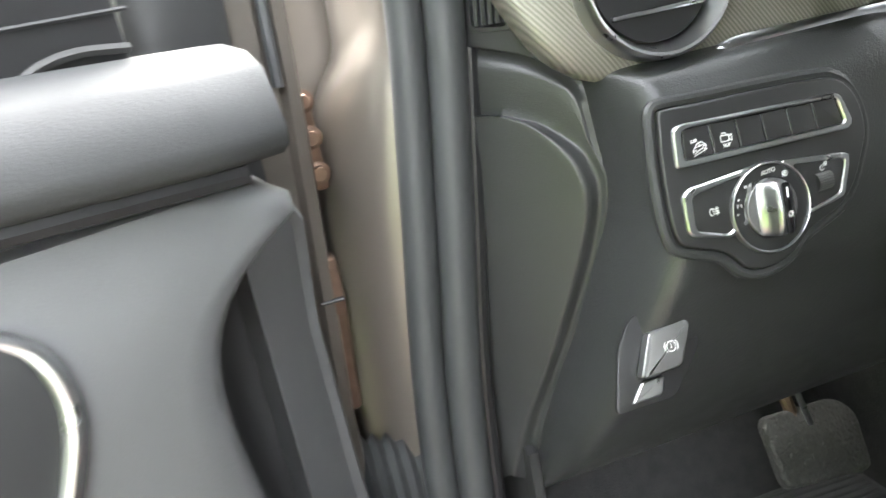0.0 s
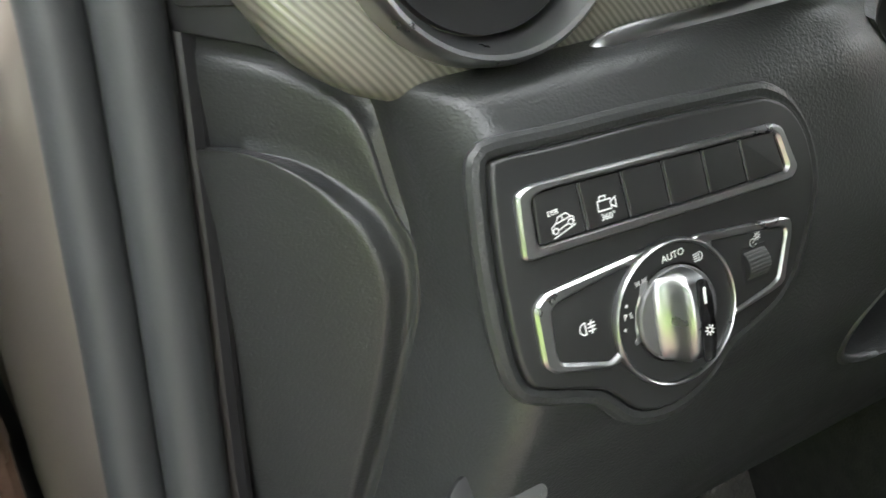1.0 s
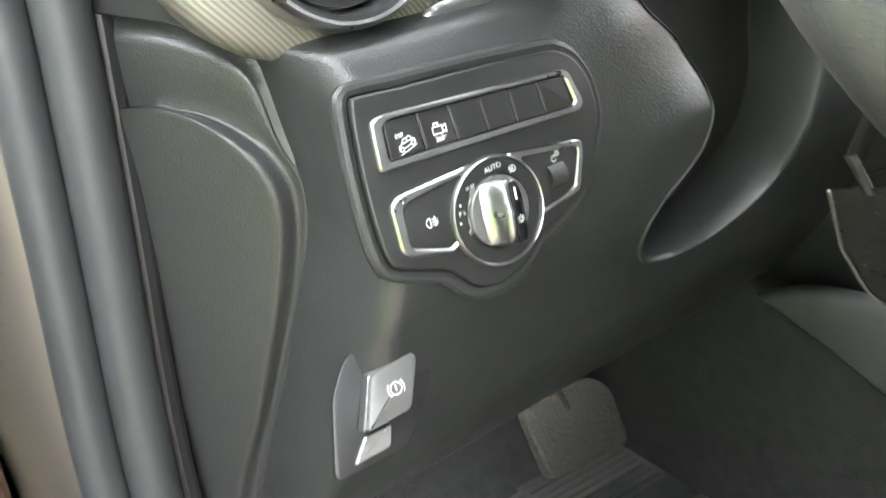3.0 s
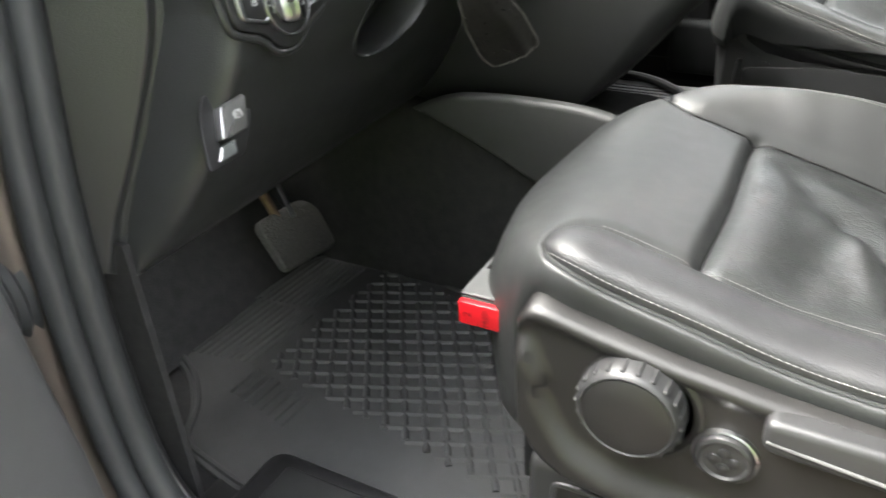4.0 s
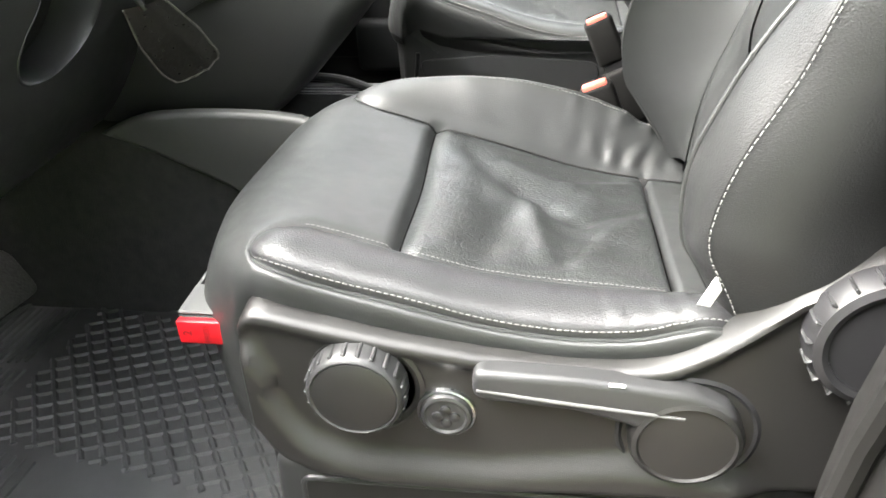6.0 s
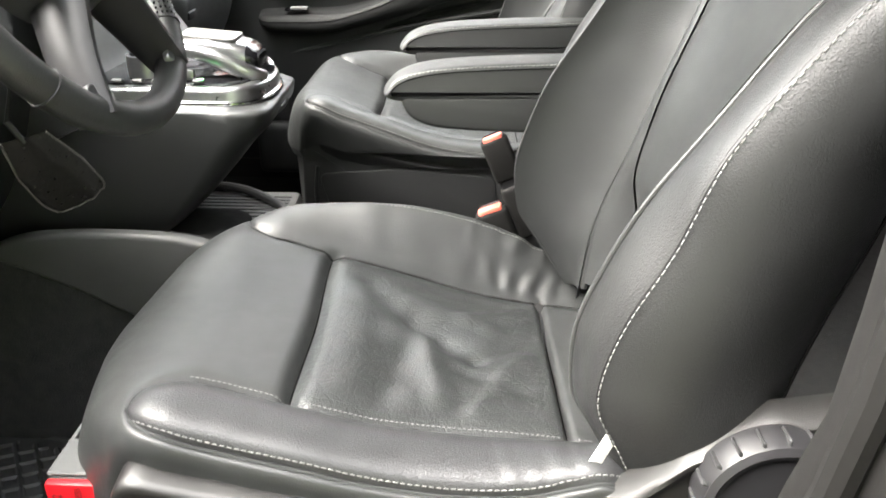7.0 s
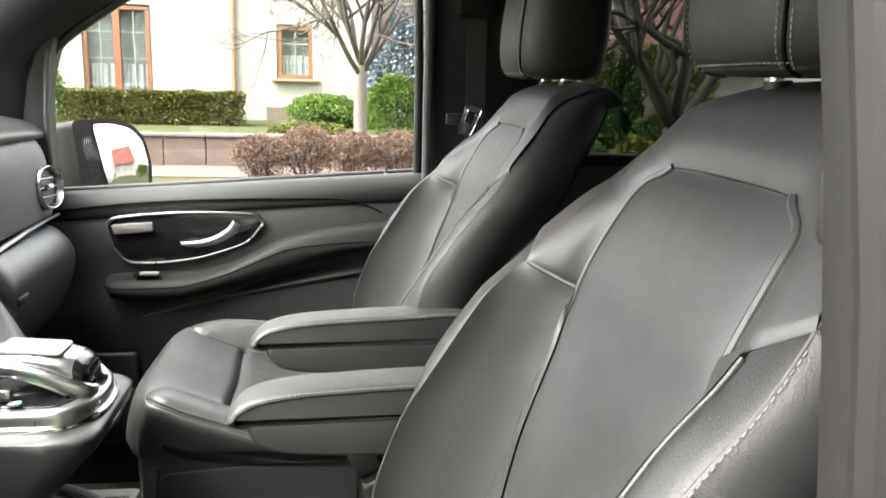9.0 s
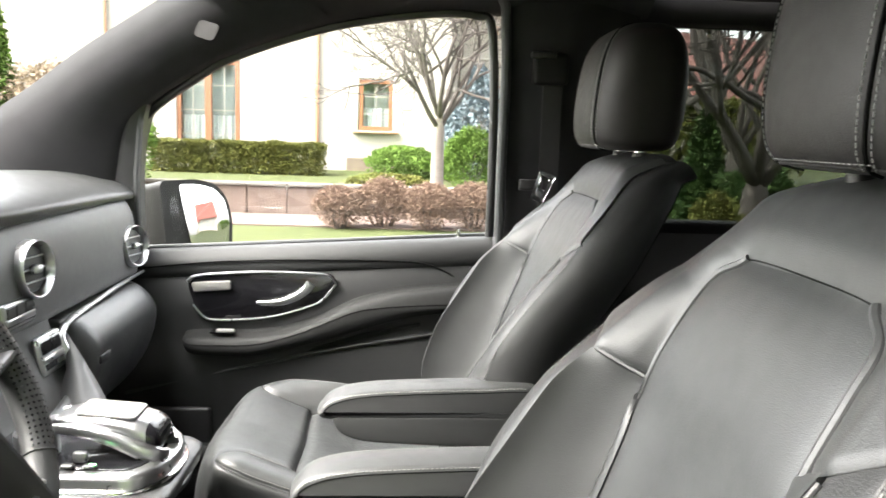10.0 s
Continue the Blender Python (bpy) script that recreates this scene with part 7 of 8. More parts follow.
def open_door():
    d = thing("open_door", "open driver's door with soft black trim and a silver-rimmed handle bowl", "car door")
    # painted inner skin and outer skin
    out = rounded([(0, -.05), (1.05, -.05), (1.10, .40), (1.06, .80), (.0, .80)], .04)
    bm = plate(out, .06, .012, 3)
    part("door_skin", bm, PAINT, d, matrix=DM @ Matrix(((1, 0, 0, 0), (0, 0, 1, -.075), (0, 1, 0, 0), (0, 0, 0, 1))))
    # swelling trim board with a hollow front edge that turns back to the post
    rings = []
    for z in np.r_[np.linspace(-.42, .40, 9), np.linspace(.45, .758, 24)]:
        f = door_swell(z)
        edge = np.interp(z, [-.42, .30, .42, .50, .55, .60, .64, .67, .695, .713, .729, .745, .768], [-.05, .026, .049, .061, .070, .075, .075, .068, .050, .027, -.008, -.022, -.014])
        back = np.interp(z, [-.42, .30, .42, .60, .695, .715, .735, .75, .758], [-.13, -.07, -.058, -.055, -.066, -.052, -.036, -.018, -.004])
        edge = max(edge, back + .014)
        far = NEAR.inverted()
        zz = .861 + (z - .861) * .90
        row = [tuple(far @ Vector((.036, -.03, zz))), tuple(far @ Vector((.033, .10, zz))), (back, -.012, z), (back + .006, .0, z)]
        for k, h in ((.25, .01), (.5, .03), (.72, .07), (.85, .16), (.93, .36), (.975, .64)):
            row.append((back + (edge - back) * k, f * h, z))
        row += [(edge + .002, f * .90, z), (edge + .012, f * .965, z), (edge + .03, f * .99, z), (edge + .09, f, z), (.4, f, z), (.9, f, z), (1.0, f * .6, z), (1.0, -.02, z)]
        rings.append(row)
    finish("door_trim", *loft(rings, True, True), DOOR_SKIN_LIT, d, "soft black inner trim", sharp=60, matrix=DT)
    # upper cap; the gap's shade below it is put in as a black strip
    rings = []
    for x in np.r_[-.014, -.008, .004, .022, .042, np.linspace(.1, 1.0, 12)]:
        f = min(1, .86 + (x + .014) * 3)
        h = .770 + (x * .05)
        rings.append([(x, -.01, h), (x, .118 * f, h), (x, .132 * f, h + .007), (x, .134 * f, h + .020), (x, .118 * f, h + .056), (x, .095 * f, h + .068), (x, .05 * f, h + .074), (x, -.01, h + .074)])
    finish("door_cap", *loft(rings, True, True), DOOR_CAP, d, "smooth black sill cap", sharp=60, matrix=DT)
    finish("cap_gap_shade", *tube([(x, .112, .7645 + x * .05) for x in np.linspace(.02, 1.0, 12)], .0075, 8), BLACK, d, matrix=DT)
    # window frame post, painted frame edge and quarter panel above the cap
    rings = []
    for z, x in ((.70, -.036), (.82, -.036), (.95, -.045), (1.1, -.07), (1.35, -.12)):
        rings.append([(x + dx, dy, z) for dx, dy in ((0, -.05), (.0, .004), (.012, .010), (.06, .010), (.075, .0), (.08, -.05))])
    finish("window_post", *loft(rings, True, True), PLASTIC, d, matrix=DM)
    rings = []
    for z, x in ((-.04, -.062), (.5, -.066), (.80, -.092), (.95, -.10), (1.35, -.17)):
        rings.append([(x + dx, dy, z) for dx, dy in ((0, -.05), (.0, -.012), (.004, -.006), (.014, -.006), (.018, -.014), (.028, -.014), (.032, -.004), (.056, -.004), (.058, -.05))])
    finish("frame_edge", *loft(rings, True, True), PAINT, d, "bronze painted door frame edge", matrix=DM)
    finish("frame_seal", *tube([(-.070, -.006, .80), (-.078, -.006, .95), (-.145, -.006, 1.35)], .005, 8), RUBBER, d, matrix=DM)
    part("mirror_panel", plate(rounded([(.04, .83), (.40, .85), (.20, 1.10), (.05, 1.14)], .02), .02, .006, 2), BLACK, d, matrix=DT @ Matrix(((1, 0, 0, 0), (0, 0, 1, .0), (0, 1, 0, 0), (0, 0, 0, 1))))
    finish("mirror_panel_line", *tube(spline([(.042, .024, .853), (.075, .025, .856), (.10, .025, .852), (.118, .025, .842), (.13, .025, .83)], 5), .004, 6), PILLAR_GREY, d, matrix=DT)
    finish("panel_joint", *tube([(.036, .0215, .878), (.16, .0215, .878), (.34, .0215, .88)], .0018, 6), BLACK, d, matrix=DT)
    # handle bowl with a silver rim
    bowl = spline([(.20, .605), (.172, .645), (.163, .685), (.174, .715), (.205, .727), (.30, .735), (.42, .73), (.45, .66), (.40, .58), (.29, .555)], 5, closed=True)
    part("handle_bowl", plate([(p[0], p[1]) for p in bowl], .03, .01, 2), PLASTIC, d, matrix=DT @ Matrix(((1, 0, 0, 0), (0, 0, 1, .108), (0, 1, 0, 0), (0, 0, 0, 1))))
    finish("bowl_rim", *tube([(p[0], door_swell(p[1]) + .004, p[1]) for p in bowl], .0065, 10, closed=True), SILVER, d, "satin silver bowl rim", matrix=DT)
    part("seat_button", rbox((.05, .02, .03), .008, 2, (.25, .138, .585)), SILVER, d, matrix=DT)
    finish("door_handle", *tube(spline([(.33, .14, .60), (.36, .15, .605), (.40, .15, .63), (.42, .14, .65)], 5), .012, 12), SILVER, d, matrix=DT)
    g = part("door_glass", plate([(.07, .84), (1.0, .84), (.8, 1.35), (-.03, 1.35), (.02, 1.1)], .004, 0), WINDOW, d, matrix=DM @ Matrix(((1, 0, 0, 0), (0, 0, 1, -.02), (0, 1, 0, 0), (0, 0, 0, 1))))
    g.visible_shadow = False
    return d


open_door()


# ---- outside mirror on the passenger side ----
def wing_mirror():
    w = thing("wing_mirror", "dark wing mirror outside the passenger window", "wing mirror")
    n = Vector((-.53, -.845, .107)).normalized()
    u = Vector((-n.y, n.x, 0)).normalized() * -1
    v = n.cross(u)
    if v.z < 0:
        u, v = -u, -v
    m = Matrix(((u.x, v.x, n.x, 1.02), (u.y, v.y, n.y, .728), (u.z, v.z, n.z, .830), (0, 0, 0, 1)))
    rings = []
    for s, f in ((-.12, .50), (-.10, .76), (-.05, .95), (0, 1.0), (.010, 1.0)):
        o = rounded([(-.118 * f, -.106 * f), (.110 * f, -.106 * f), (.121 * f, -.02 * f), (.106 * f, .048 * f), (.066 * f, .086 * f), (0, .101 * f), (-.124 * f, .100 * f)], .02)
        rings.append([(x + .22 * min(s, 0), y, s) for x, y in o])
    finish("mirror_housing", *loft(rings, True, True), MIRROR_CASE, w, matrix=m, sharp=60)
    face = rounded([(-.036, -.094), (.097, -.094), (.107, -.02), (.093, .040), (.057, .073), (0, .087), (-.064, .089)], .014)
    rows = []
    for f in (1.0, .9, .75, .6, .45, .3, .15, .02):
        rows.append([(x * f, y * f, .0165 - f * f * (x * x + y * y) / 2.6) for x, y in face])
    rows.insert(0, [(x, y, .006) for x, y in face])
    finish("mirror_glass", *loft(rows, True, True), MIRROR, w, "convex mirror glass", matrix=m, sharp=40)
    part("mirror_foot", rbox((.14, .05, .04), .015, 2, (.93, .78, .735)), BLACK, w)
    return w


wing_mirror()

# ---- outside ----
GROUND_Z = -.45
GRASS = material("short_lawn", (0.0155, 0.0235, 0.0045), 0.9, grain=1.0, grain_size=0.03, vary=0.5, vary_size=0.35, color2=(0.030, 0.034, 0.0075), spec=0.2)
PLASTER = material("cream_plaster", (0.195, 0.182, 0.156), 0.85, grain=0.4, grain_size=0.01, vary=0.03, vary_size=0.8)
ROOF = material("red_roof_tile", (0.12, 0.034, 0.024), 0.7, grain=0.8, grain_size=0.15, kind="weave", vary=0.3, vary_size=0.4)
FRAME_WOOD = material("orange_brown_window_wood", (0.115, 0.042, 0.014), 0.45, grain=0.3, grain_size=0.01, vary=0.2, vary_size=0.1)
CURTAIN = material("white_net_curtain", (0.24, 0.27, 0.27), 0.8, grain=0.6, grain_size=0.08, kind="weave", vary=0.1)
# Flat backing: the dimness of the unlit room is put into its colour.
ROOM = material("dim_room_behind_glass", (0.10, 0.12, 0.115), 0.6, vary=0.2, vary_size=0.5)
PIPE = material("copper_drainpipe", (0.22, 0.12, 0.07), 0.4, metal=0.4, vary=0.1)
STONE = material("pinkish_stone_wall", (0.066, 0.045, 0.036), 0.85, grain=0.7, grain_size=0.04, vary=0.25, vary_size=0.3)
PAVE = material("red_brick_paving", (0.048, 0.030, 0.024), 0.85, grain=0.6, grain_size=0.05, vary=0.2, vary_size=0.3)
BARK = material("grey_brown_bark", (0.028, 0.022, 0.018), 0.9, grain=1.0, grain_size=0.02, vary=0.3, vary_size=0.06)
BARK_PALE = material("pale_limed_trunk", (0.085, 0.072, 0.062), 0.9, grain=0.8, grain_size=0.02, vary=0.2, vary_size=0.1)


def leaf_mat(name, c1, c2):
    m = material(name, c1, 0.75, vary=0.3, vary_size=0.05, color2=c2, spec=0.12)
    nt = m.node_tree
    b = nt.nodes["Principled BSDF"]
    gi = nt.nodes.new("ShaderNodeNewGeometry")
    mix = nt.nodes.new("ShaderNodeMix")
    mix.data_type = "RGBA"
    mix.inputs[6].default_value = (*c1, 1)
    mix.inputs[7].default_value = (*c2, 1)
    nt.links.new(gi.outputs["Random Per Island"], mix.inputs[0])
    nt.links.new(mix.outputs[2], b.inputs["Base Color"])
    return m


LEAF_OLIVE = leaf_mat("olive_hedge_leaves", (0.042, 0.050, 0.010), (0.085, 0.082, 0.020))
LEAF_GREEN = leaf_mat("bright_juniper_needles", (0.032, 0.062, 0.009), (0.065, 0.11, 0.018))
LEAF_FRESH = leaf_mat("fresh_hedge_leaves", (0.055, 0.10, 0.014), (0.10, 0.165, 0.03))
LEAF_DARK = leaf_mat("dark_evergreen_needles", (0.014, 0.032, 0.01), (0.045, 0.075, 0.02))
LEAF_BLUE = leaf_mat("blue_spruce_needles", (0.045, 0.065, 0.075), (0.12, 0.15, 0.165))
TWIG_RED = leaf_mat("russet_barberry_twigs", (0.078, 0.050, 0.037), (0.125, 0.084, 0.062))
TWIG_BEIGE = leaf_mat("beige_dry_twigs", (0.13, 0.10, 0.065), (0.24, 0.19, 0.14))

ground = finish("ground", [(-400, -400, GROUND_Z), (400, -400, GROUND_Z), (400, 400, GROUND_Z), (-400, 400, GROUND_Z)], [(0, 1, 2, 3)], GRASS)
tagged(ground, "green lawn and open ground around the car", "ground", kind="structure")
road = part("driveway", rbox((6.0, 60, .02), .004, 1, (.0, 0, GROUND_Z + .006)), PAVE, None)
tagged(road, "grey-red paved drive under the car", "driveway", kind="structure")
GRASS_BRIGHT = material("fresh_lawn", (0.055, 0.098, 0.018), 0.9, grain=1.0, grain_size=0.03, vary=0.5, vary_size=0.35, color2=(0.09, 0.14, 0.03), spec=0.2)
lawn = part("lawn", rbox((5.2, 50, .02), .004, 1, (-5.61, 0, GROUND_Z + .008)), GRASS_BRIGHT, None)
tagged(lawn, "fresh green lawn beside the driver's door", "lawn", kind="structure")
path = part("pavement", rbox((1.6, 40, .03), .004, 1, (12.0, 4, GROUND_Z + .01)), PAVE, None)
tagged(path, "red brick garden path", "path", kind="structure")
terrace = part("terrace", rbox((30, 60, .56), .02, 1, (28.0, 8, GROUND_Z + .26)), GRASS, None)
tagged(terrace, "raised garden bed behind the low wall", "garden bed", kind="structure")


def low_wall():
    w = thing("garden_wall", "low pinkish stone garden wall with a pale coping", "wall", (12.95, 0, GROUND_Z))
    for k in range(24):
        y = -4 + k * .7
        part("stone_block", rbox((.22, .69, .50), .015, 1, (0, y + .35, .25)), STONE, w)
        part("coping_slab", rbox((.30, .69, .06), .012, 1, (-.01, y + .35, .53)), material_once("pale_coping"), w)


_extra = {}


def material_once(name):
    if name not in _extra:
        _extra[name] = material(name, (0.065, 0.058, 0.05), 0.8, grain=0.5, grain_size=0.02, vary=0.15, vary_size=0.2)
    return _extra[name]


low_wall()


def house():
    h = thing("house", "cream plastered villa with orange-brown wooden windows and a red tiled roof", "house", (18.2, 0, GROUND_Z + .44))
    # wall pieces round the two openings
    def wall(y0, y1, z0, z1, x0=0, d=.35):
        part("wall", rbox((d, y1 - y0, z1 - z0), .005, 1, (x0 + d / 2, (y0 + y1) / 2, (z0 + z1) / 2)), PLASTER, h)
    wall(6.6, 14, 0, 6.2)
    wall(4.25, 6.6, 2.62, 6.2)
    wall(4.25, 6.6, 0, .25)
    wall(1.45, 4.25, 0, 6.2)
    wall(.60, 1.45, 2.30, 6.2)
    wall(.60, 1.45, 0, 1.05)
    wall(-.75, .60, 0, 6.2)
    wall(-5.6, -.75, 0, 5.0, 4.5)
    part("wall", rbox((4.5, .3, 6.2), .005, 1, (2.3, -.60, 3.1)), PLASTER, h)
    part("plinth", rbox((.08, 2.3, .42), .01, 1, (-.045, .55, .20)), STONE, h, "stone plinth")

    def window(y0, y1, z0, z1, bars, halves, x0=0.0):
        w = thing("window", "wooden window with a net curtain", "window", (0, 0, 0))
        del w["category"]
        w.parent = h
        t = .10
        for ya, yb, za, zb in ((y0, y1, z1 - t, z1), (y0, y1, z0, z0 + t), (y0, y0 + t, z0 + t, z1 - t), (y1 - t, y1, z0 + t, z1 - t)):
            part("window_frame", rbox((.12, yb - ya, zb - za), .01, 1, (x0 + .10, (ya + yb) / 2, (za + zb) / 2)), FRAME_WOOD, w)
        for k in range(1, halves):
            y = y0 + (y1 - y0) * k / halves
            part("mullion", rbox((.12, .16, z1 - z0 - 2 * t), .01, 1, (x0 + .10, y, (z0 + z1) / 2)), FRAME_WOOD, w)
        for k in range(1, bars):
            z = z0 + (z1 - z0) * k / bars
            part("glazing_bar", rbox((.03, y1 - y0 - 2 * t, .025), .004, 1, (x0 + .10, (y0 + y1) / 2, z)), PLASTER, w)
        for k in range(halves):
            y = y0 + (y1 - y0) * (k + .5) / halves
            part("glazing_bar", rbox((.03, .022, z1 - z0 - 2 * t), .004, 1, (x0 + .105, y, (z0 + z1) / 2)), PLASTER, w)
        p = part("pane", rbox((.006, y1 - y0 - 2 * t, z1 - z0 - 2 * t), 0.001, 1, (x0 + .12, (y0 + y1) / 2, (z0 + z1) / 2)), WINDOW, w)
        rows = []
        for y in np.linspace(y0 + t, y1 - t, 40):
            rows.append([(x0 + .24 + .02 * math.sin(y * 40), y, z0 + t), (x0 + .24 + .02 * math.sin(y * 40 + .4), y, z0 + .45 * (z1 - z0))])
        finish("curtain", *loft(rows, False, False), CURTAIN, w)
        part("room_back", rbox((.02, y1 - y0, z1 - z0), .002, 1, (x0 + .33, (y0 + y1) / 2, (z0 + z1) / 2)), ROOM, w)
        return w
    window(4.27, 5.75, .27, 2.60, 4, 2)
    wall(5.75, 6.6, .25, 2.62)
    window(.62, 1.43, 1.07, 2.28, 3, 1)
    part("window_sill", rbox((.22, 1.1, .05), .01, 1, (-.08, 1.02, 1.03)), PIPE, h)
    window(-3.6, -2.2, 2.4, 4.2, 3, 2, 4.4)
    part("balcony", rbox((1.2, 4.0, .25), .02, 1, (3.9, -2.4, 2.2)), PLASTER, h)
    for k in range(14):
        part("baluster", rbox((.06, .06, .8), .01, 1, (3.4, -4.3 + k * .3, 2.72)), PLASTER, h)
    part("handrail", rbox((.10, 4.1, .08), .02, 1, (3.4, -2.35, 3.15)), PLASTER, h)
    part("drainpipe", tube_bm((-.07, 2.42, .1), (-.07, 2.42, 6.0), .05, 12), PIPE, h, "copper-brown drainpipe")
    part("drainpipe", tube_bm((-.07, 7.35, .1), (-.07, 7.35, 6.0), .05, 12), PIPE, h)
    roof = [(-.8, -1.3, 6.1), (-.8, 14.5, 6.1), (4.5, 14.5, 9.5), (4.5, -1.3, 9.5)]
    v = roof + [(x, y, z - .25) for x, y, z in roof]
    finish("roof", v, [(0, 1, 2, 3), (7, 6, 5, 4), (0, 4, 5, 1), (1, 5, 6, 2), (2, 6, 7, 3), (3, 7, 4, 0)], ROOF, h)
    roof = [(3.2, -6.1, 4.9), (3.2, -1.3, 4.9), (8.0, -1.3, 8.5), (8.0, -4.4, 8.5)]
    v = roof + [(x, y, z - .25) for x, y, z in roof]
    finish("roof", v, [(0, 1, 2, 3), (7, 6, 5, 4), (0, 4, 5, 1), (1, 5, 6, 2), (2, 6, 7, 3), (3, 7, 4, 0)], ROOF, h)


house()


def leafy(name, label, category, place, shape, count, size, mat, seed, stem=None, kind=""):
    """A bush of many small leaves; shape(rng) gives a point in the crown and the outward direction."""
    rng = np.random.default_rng(seed)
    t = thing(name, label, category, place)
    verts, faces = [], []
    for _ in range(count):
        p, o = shape(rng)
        d = np.array(o) + rng.normal(0, .7, 3)
        d /= np.linalg.norm(d)
        s = np.cross(d, rng.normal(0, 1, 3))
        s /= np.linalg.norm(s)
        l, w = size * rng.uniform(.6, 1.5), size * rng.uniform(.25, .5)
        k = len(verts)
        verts += [tuple(p), tuple(p + d * l * .5 + s * w), tuple(p + d * l), tuple(p + d * l * .5 - s * w)]
        faces.append((k, k + 1, k + 2, k + 3))
    me = bpy.data.meshes.new("foliage")
    me.from_pydata(verts, [], faces)
    me.materials.append(mat)
    ob = new("foliage", me)
    ob.parent = t
    rng2 = np.random.default_rng(seed + 1)
    stems, sf = [], []
    for _ in range(10):
        p, _o = shape(rng2)
        v, f = tube([(p[0] * .3, p[1] * .3, 0), (p[0] * .6, p[1] * .6, p[2] * .5), tuple(p)], [.02, .012, .004], 5)
        k = len(stems)
        stems += v
        sf += [tuple(q + k for q in fc) for fc in f]
    finish("stems", stems, sf, BARK, t)
    return t


def ball(rx, ry, rz, z0=0, lumps=4.0, seed=0, power=.4):
    def shape(rng):
        d = rng.normal(0, 1, 3)
        d /= np.linalg.norm(d)
        d[2] = abs(d[2]) if rng.random() < .7 else d[2]
        r = rng.random() ** power * (1 + .22 * noise.noise(Vector((d[0] * lumps + seed, d[1] * lumps, d[2] * lumps))))
        return np.array((d[0] * rx * r, d[1] * ry * r, z0 + rz + d[2] * rz * r)), d
    return shape


def block(lx, ly, h, seed=0):
    def shape(rng):
        x, y, z = rng.uniform(-1, 1), rng.uniform(-1, 1), rng.random() ** .6
        k = rng.integers(0, 3)
        if k == 0:
            x = -1 + .15 * rng.random()
        elif k == 1:
            z = 1 - .12 * rng.random()
        b = 1 + .10 * noise.noise(Vector((y * ly * 2.2 + seed, z * 3, x)))
        return np.array((x * lx * b, y * ly, z * h * b)), np.array((-.6, 0, .5))
    return shape


def cone(r, h, seed=0):
    def shape(rng):
        z = rng.random() ** 1.3
        a = rng.uniform(0, 2 * np.pi)
        rr = r * (1 - z) ** .7 * rng.random() ** .3 * (1 + .2 * noise.noise(Vector((math.cos(a) * 3, math.sin(a) * 3, z * 8 + seed))))
        return np.array((rr * math.cos(a), rr * math.sin(a), z * h)), np.array((math.cos(a), math.sin(a), .25))
    return shape


TZ = GROUND_Z + .54
leafy("hedge", "clipped olive-green hedge before the villa", "hedge", (16.0, 3.75, TZ - .08), block(.5, 1.75, .70), 26000, .062, LEAF_OLIVE, 11)
leafy("shrub", "bright green spreading juniper by the house", "shrub", (16.0, .35, TZ - .08), ball(.6, .75, .36, 0, 3, 1), 9000, .06, LEAF_GREEN, 12)
leafy("shrub", "bright green spreading juniper by the house", "shrub", (15.8, -.45, TZ - .08), ball(.6, .6, .30, 0, 3, 2), 7000, .06, LEAF_GREEN, 13)
leafy("shrub", "rounded dense green arborvitae by the trunk", "shrub", (14.0, -.98, TZ - .15), ball(.5, .5, .62, 0, 5, 3, .25), 14000, .042, LEAF_GREEN, 14)
leafy("shrub", "rounded dense green arborvitae by the trunk", "shrub", (14.6, -1.75, TZ - .15), ball(.5, .55, .55, 0, 5, 4, .25), 12000, .042, LEAF_GREEN, 15)
leafy("conifer", "blue spruce behind the shrubs", "tree", (17.2, -1.35, TZ - .1), cone(1.2, 2.6, 5), 12000, .09, LEAF_BLUE, 16)
leafy("shrub", "low yellow-green clipped shrub behind the barberries", "shrub", (13.3, .55, TZ - .12), ball(.4, .75, .16, 0, 4, 6), 4000, .05, LEAF_OLIVE, 17)
for k, (y, rx, rz) in enumerate(((1.25, .42, .33), (.55, .45, .40), (-.15, .42, .37), (-.85, .45, .38), (-1.6, .42, .36), (-2.4, .45, .36))):
    leafy("shrub", "russet bare barberry shrub on the lawn", "shrub", (11.2 + .15 * (k % 2), y, GROUND_Z), ball(.4, rx, rz, 0, 5, k + 20), 15000, .027, TWIG_RED, 30 + k)
leafy("conifer", "clipped green conifer at the hedge's end", "shrub", (12.6, 5.05, TZ - .1), ball(.4, .55, .72, 0, 4, 8, .25), 7000, .06, LEAF_GREEN, 18)
leafy("shrub", "beige leafless shrub beside the house", "shrub", (16.3, 7.9, TZ - .1), ball(.9, 1.1, 1.15, 0, 4, 9), 6000, .08, TWIG_BEIGE, 19)
leafy("conifer", "tall slim green cypress at the corner", "tree", (16.0, 9.0, TZ - .1), cone(.70, 4.6, 7), 9000, .10, LEAF_GREEN, 21)


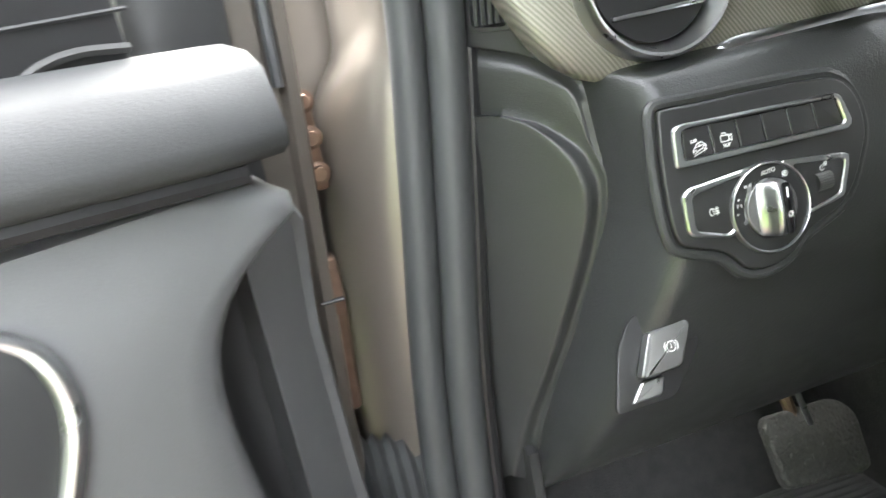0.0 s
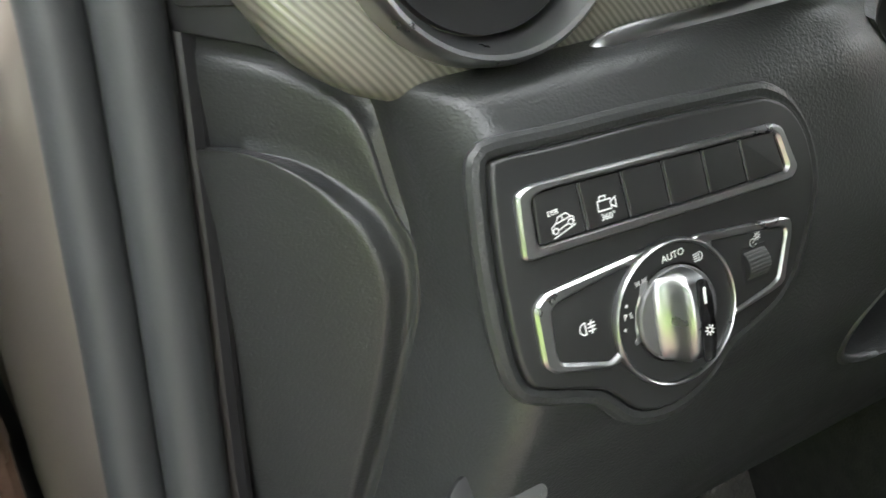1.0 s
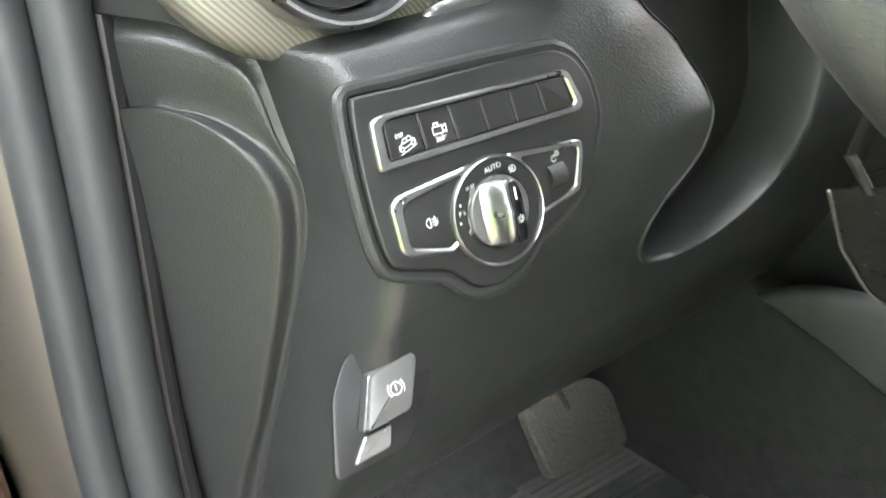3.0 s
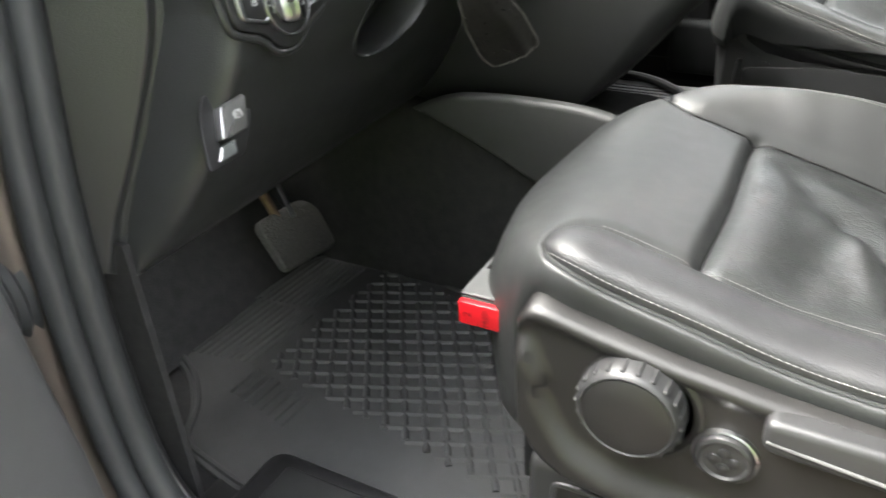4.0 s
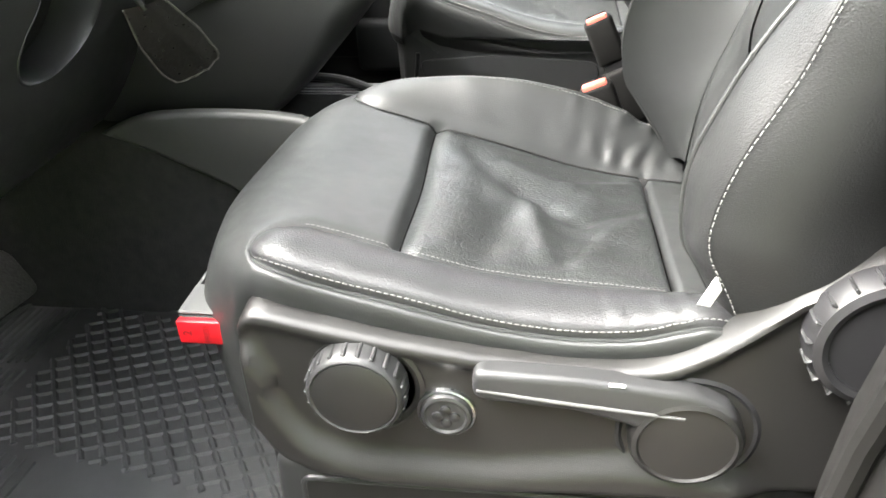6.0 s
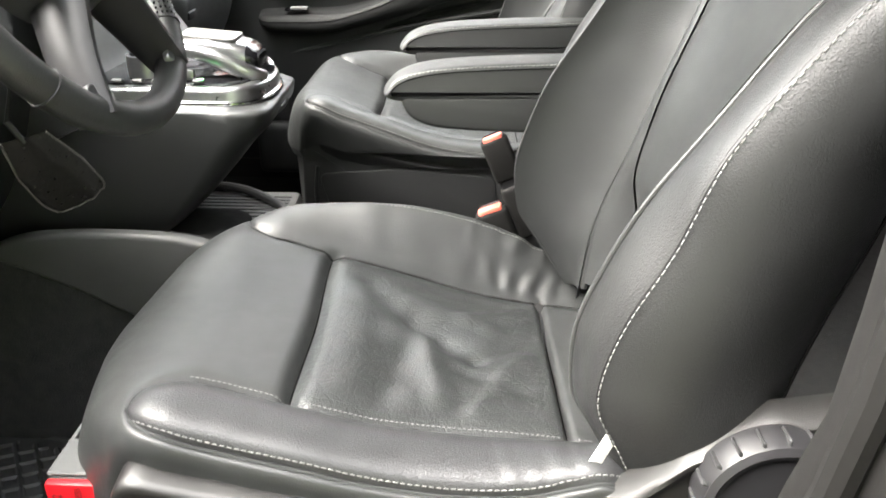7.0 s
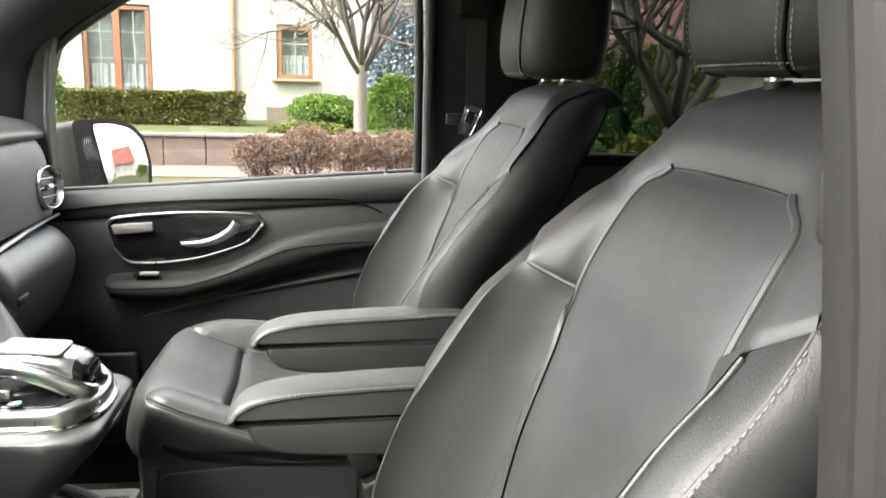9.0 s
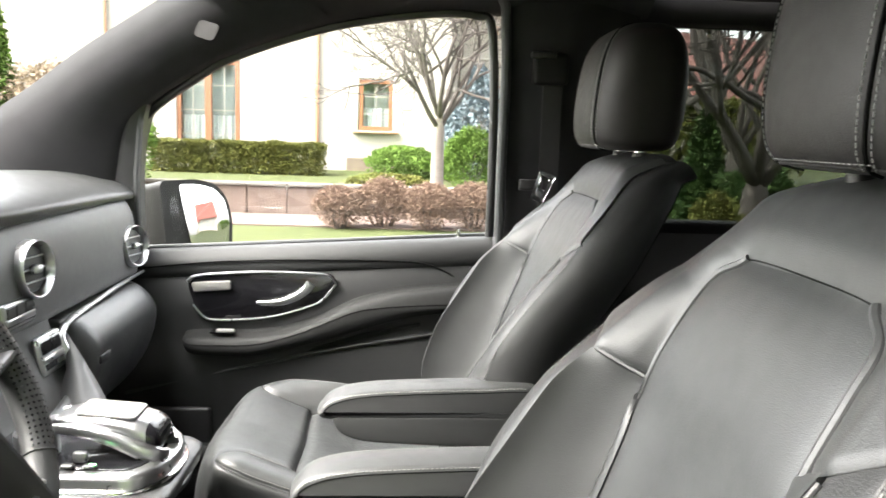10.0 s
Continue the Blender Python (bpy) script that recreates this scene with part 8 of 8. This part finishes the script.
def bare_tree(name, label, place, height, trunk_h, r0, spread, seed, mat_trunk, depth=5, first=7):
    rng = np.random.default_rng(seed)
    t = thing(name, label, "tree", place)
    finish("trunk", *tube(spline([(0, 0, -.1), (.02, .01, trunk_h * .5), (0, 0, trunk_h)], 5), np.r_[np.linspace(r0 * 1.2, r0 * .95, 9), r0 * .8, r0 * .45], 12), mat_trunk, t)
    verts, faces = [], []

    def limb(p, d, length, r, level):
        pts = [p]
        q, dd = p, d
        for _ in range(4):
            dd = dd + rng.normal(0, .13, 3) + np.array((0, 0, .05))
            dd /= np.linalg.norm(dd)
            q = q + dd * length / 4
            pts.append(q)
        v, f = tube(pts, np.linspace(r, r * .55, 5), 6 if level < 2 else 4)
        k = len(verts)
        verts.extend(v)
        faces.extend(tuple(a + k for a in fc) for fc in f)
        if level >= depth:
            return
        for _ in range(3 if level < 3 else 2 + int(rng.random() < .5)):
            nd = dd + rng.normal(0, spread, 3)
            nd /= np.linalg.norm(nd)
            limb(pts[rng.integers(2, 5)], nd, length * rng.uniform(.55, .8), max(.0035, r * .58), level + 1)

    for k in range(first):
        a = 2 * np.pi * k / first + rng.uniform(-.3, .3)
        d = np.array((math.cos(a) * .62, math.sin(a) * .62, rng.uniform(.7, 1.3)))
        limb(np.array((0, 0, trunk_h * rng.uniform(.80, .97))), d / np.linalg.norm(d), height * .34, r0 * .46, 0)
    me = bpy.data.meshes.new("branches")
    me.from_pydata([tuple(v) for v in verts], [], faces)
    me.shade_smooth()
    me.materials.append(BARK)
    ob = new("branches", me)
    ob.parent = t
    return t


bare_tree("bare_tree", "leafless garden tree with a pale trunk and dense twigs", (12.2, -.30, TZ - .15), 4.4, 1.45, .10, .55, 5, BARK_PALE, 6, 8)
bare_tree("bare_tree", "dark leafless tree with spreading limbs", (7.6, -3.72, GROUND_Z), 6.0, 1.15, .15, .5, 8, BARK, 6, 8)
bare_tree("bare_tree", "dark leafless tree with spreading limbs", (12.8, -5.6, GROUND_Z), 7.0, 1.5, .15, .55, 9, BARK, 5, 6)
leafy("shrub", "dark green conical shrub under the trees", "shrub", (9.8, -3.92, GROUND_Z), cone(.42, 1.95, 3), 8000, .08, LEAF_DARK, 41)
leafy("shrub", "dark green rounded shrub under the trees", "shrub", (9.2, -4.45, GROUND_Z), ball(.55, .55, .6, 0, 4, 12), 6000, .08, LEAF_DARK, 42)
leafy("shrub", "small green shrub with russet tips", "shrub", (7.0, -3.05, GROUND_Z), ball(.28, .28, .5, 0, 4, 13), 3000, .05, LEAF_OLIVE, 43)


def simple_house(place, turn, label):
    h = thing("house", label, "house", place)
    h.rotation_euler = (0, 0, radians(turn))
    part("wall", rbox((9, 7, 3.0), .02, 1, (0, 0, 1.5)), PLASTER, h)
    v = [(-5, -4, 2.9), (5, -4, 2.9), (5, 4, 2.9), (-5, 4, 2.9), (-4.2, 0, 6.9), (4.2, 0, 6.9)]
    finish("roof", v, [(0, 1, 5, 4), (2, 3, 4, 5), (0, 4, 3), (1, 2, 5), (0, 3, 2, 1)], ROOF, h)
    for y in (-3.52,):
        for x in (-3, -1, 1, 3):
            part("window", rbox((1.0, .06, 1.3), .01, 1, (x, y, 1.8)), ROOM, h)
            part("window_frame", rbox((1.15, .04, 1.45), .01, 1, (x, y + .01, 1.8)), FRAME_WOOD, h)


simple_house((12.6, -54, GROUND_Z), 190, "pale house with a red hipped roof across the road")
simple_house((36, -14.5, GROUND_Z - .6), 115, "pale neighbouring house with a red tiled roof")
simple_house((-30, 4, GROUND_Z), 90, "pale house with a red roof behind the lawn")
leafy("hedge", "tangled grey-green thicket behind the trees", "hedge", (19, -7.6, GROUND_Z), block(.8, 1.9, 2.5, 7), 7000, .16, LEAF_OLIVE, 77)
# Unseen hedge: green for reflections, height set to hold off sky light.
for k, (x, y) in enumerate(((-7.2, 8), (-7.4, 1.6), (-7.0, -5), (-7.6, 14.5))):
    leafy("hedge", "unseen tall green hedge that holds off sky light", "hedge", (x, y, GROUND_Z), block(1.0, 3.4, 7.0, k), 13000, .24, LEAF_FRESH, 50 + k)
for k, (x, y) in enumerate(((7.5, -43), (16.5, -44), (18.5, -46))):
    leafy("shrub", "green rounded shrub beside the road", "shrub", (x, y, GROUND_Z), ball(.9, .9, .9, 0, 4, k), 2500, .14, LEAF_GREEN, 60 + k)
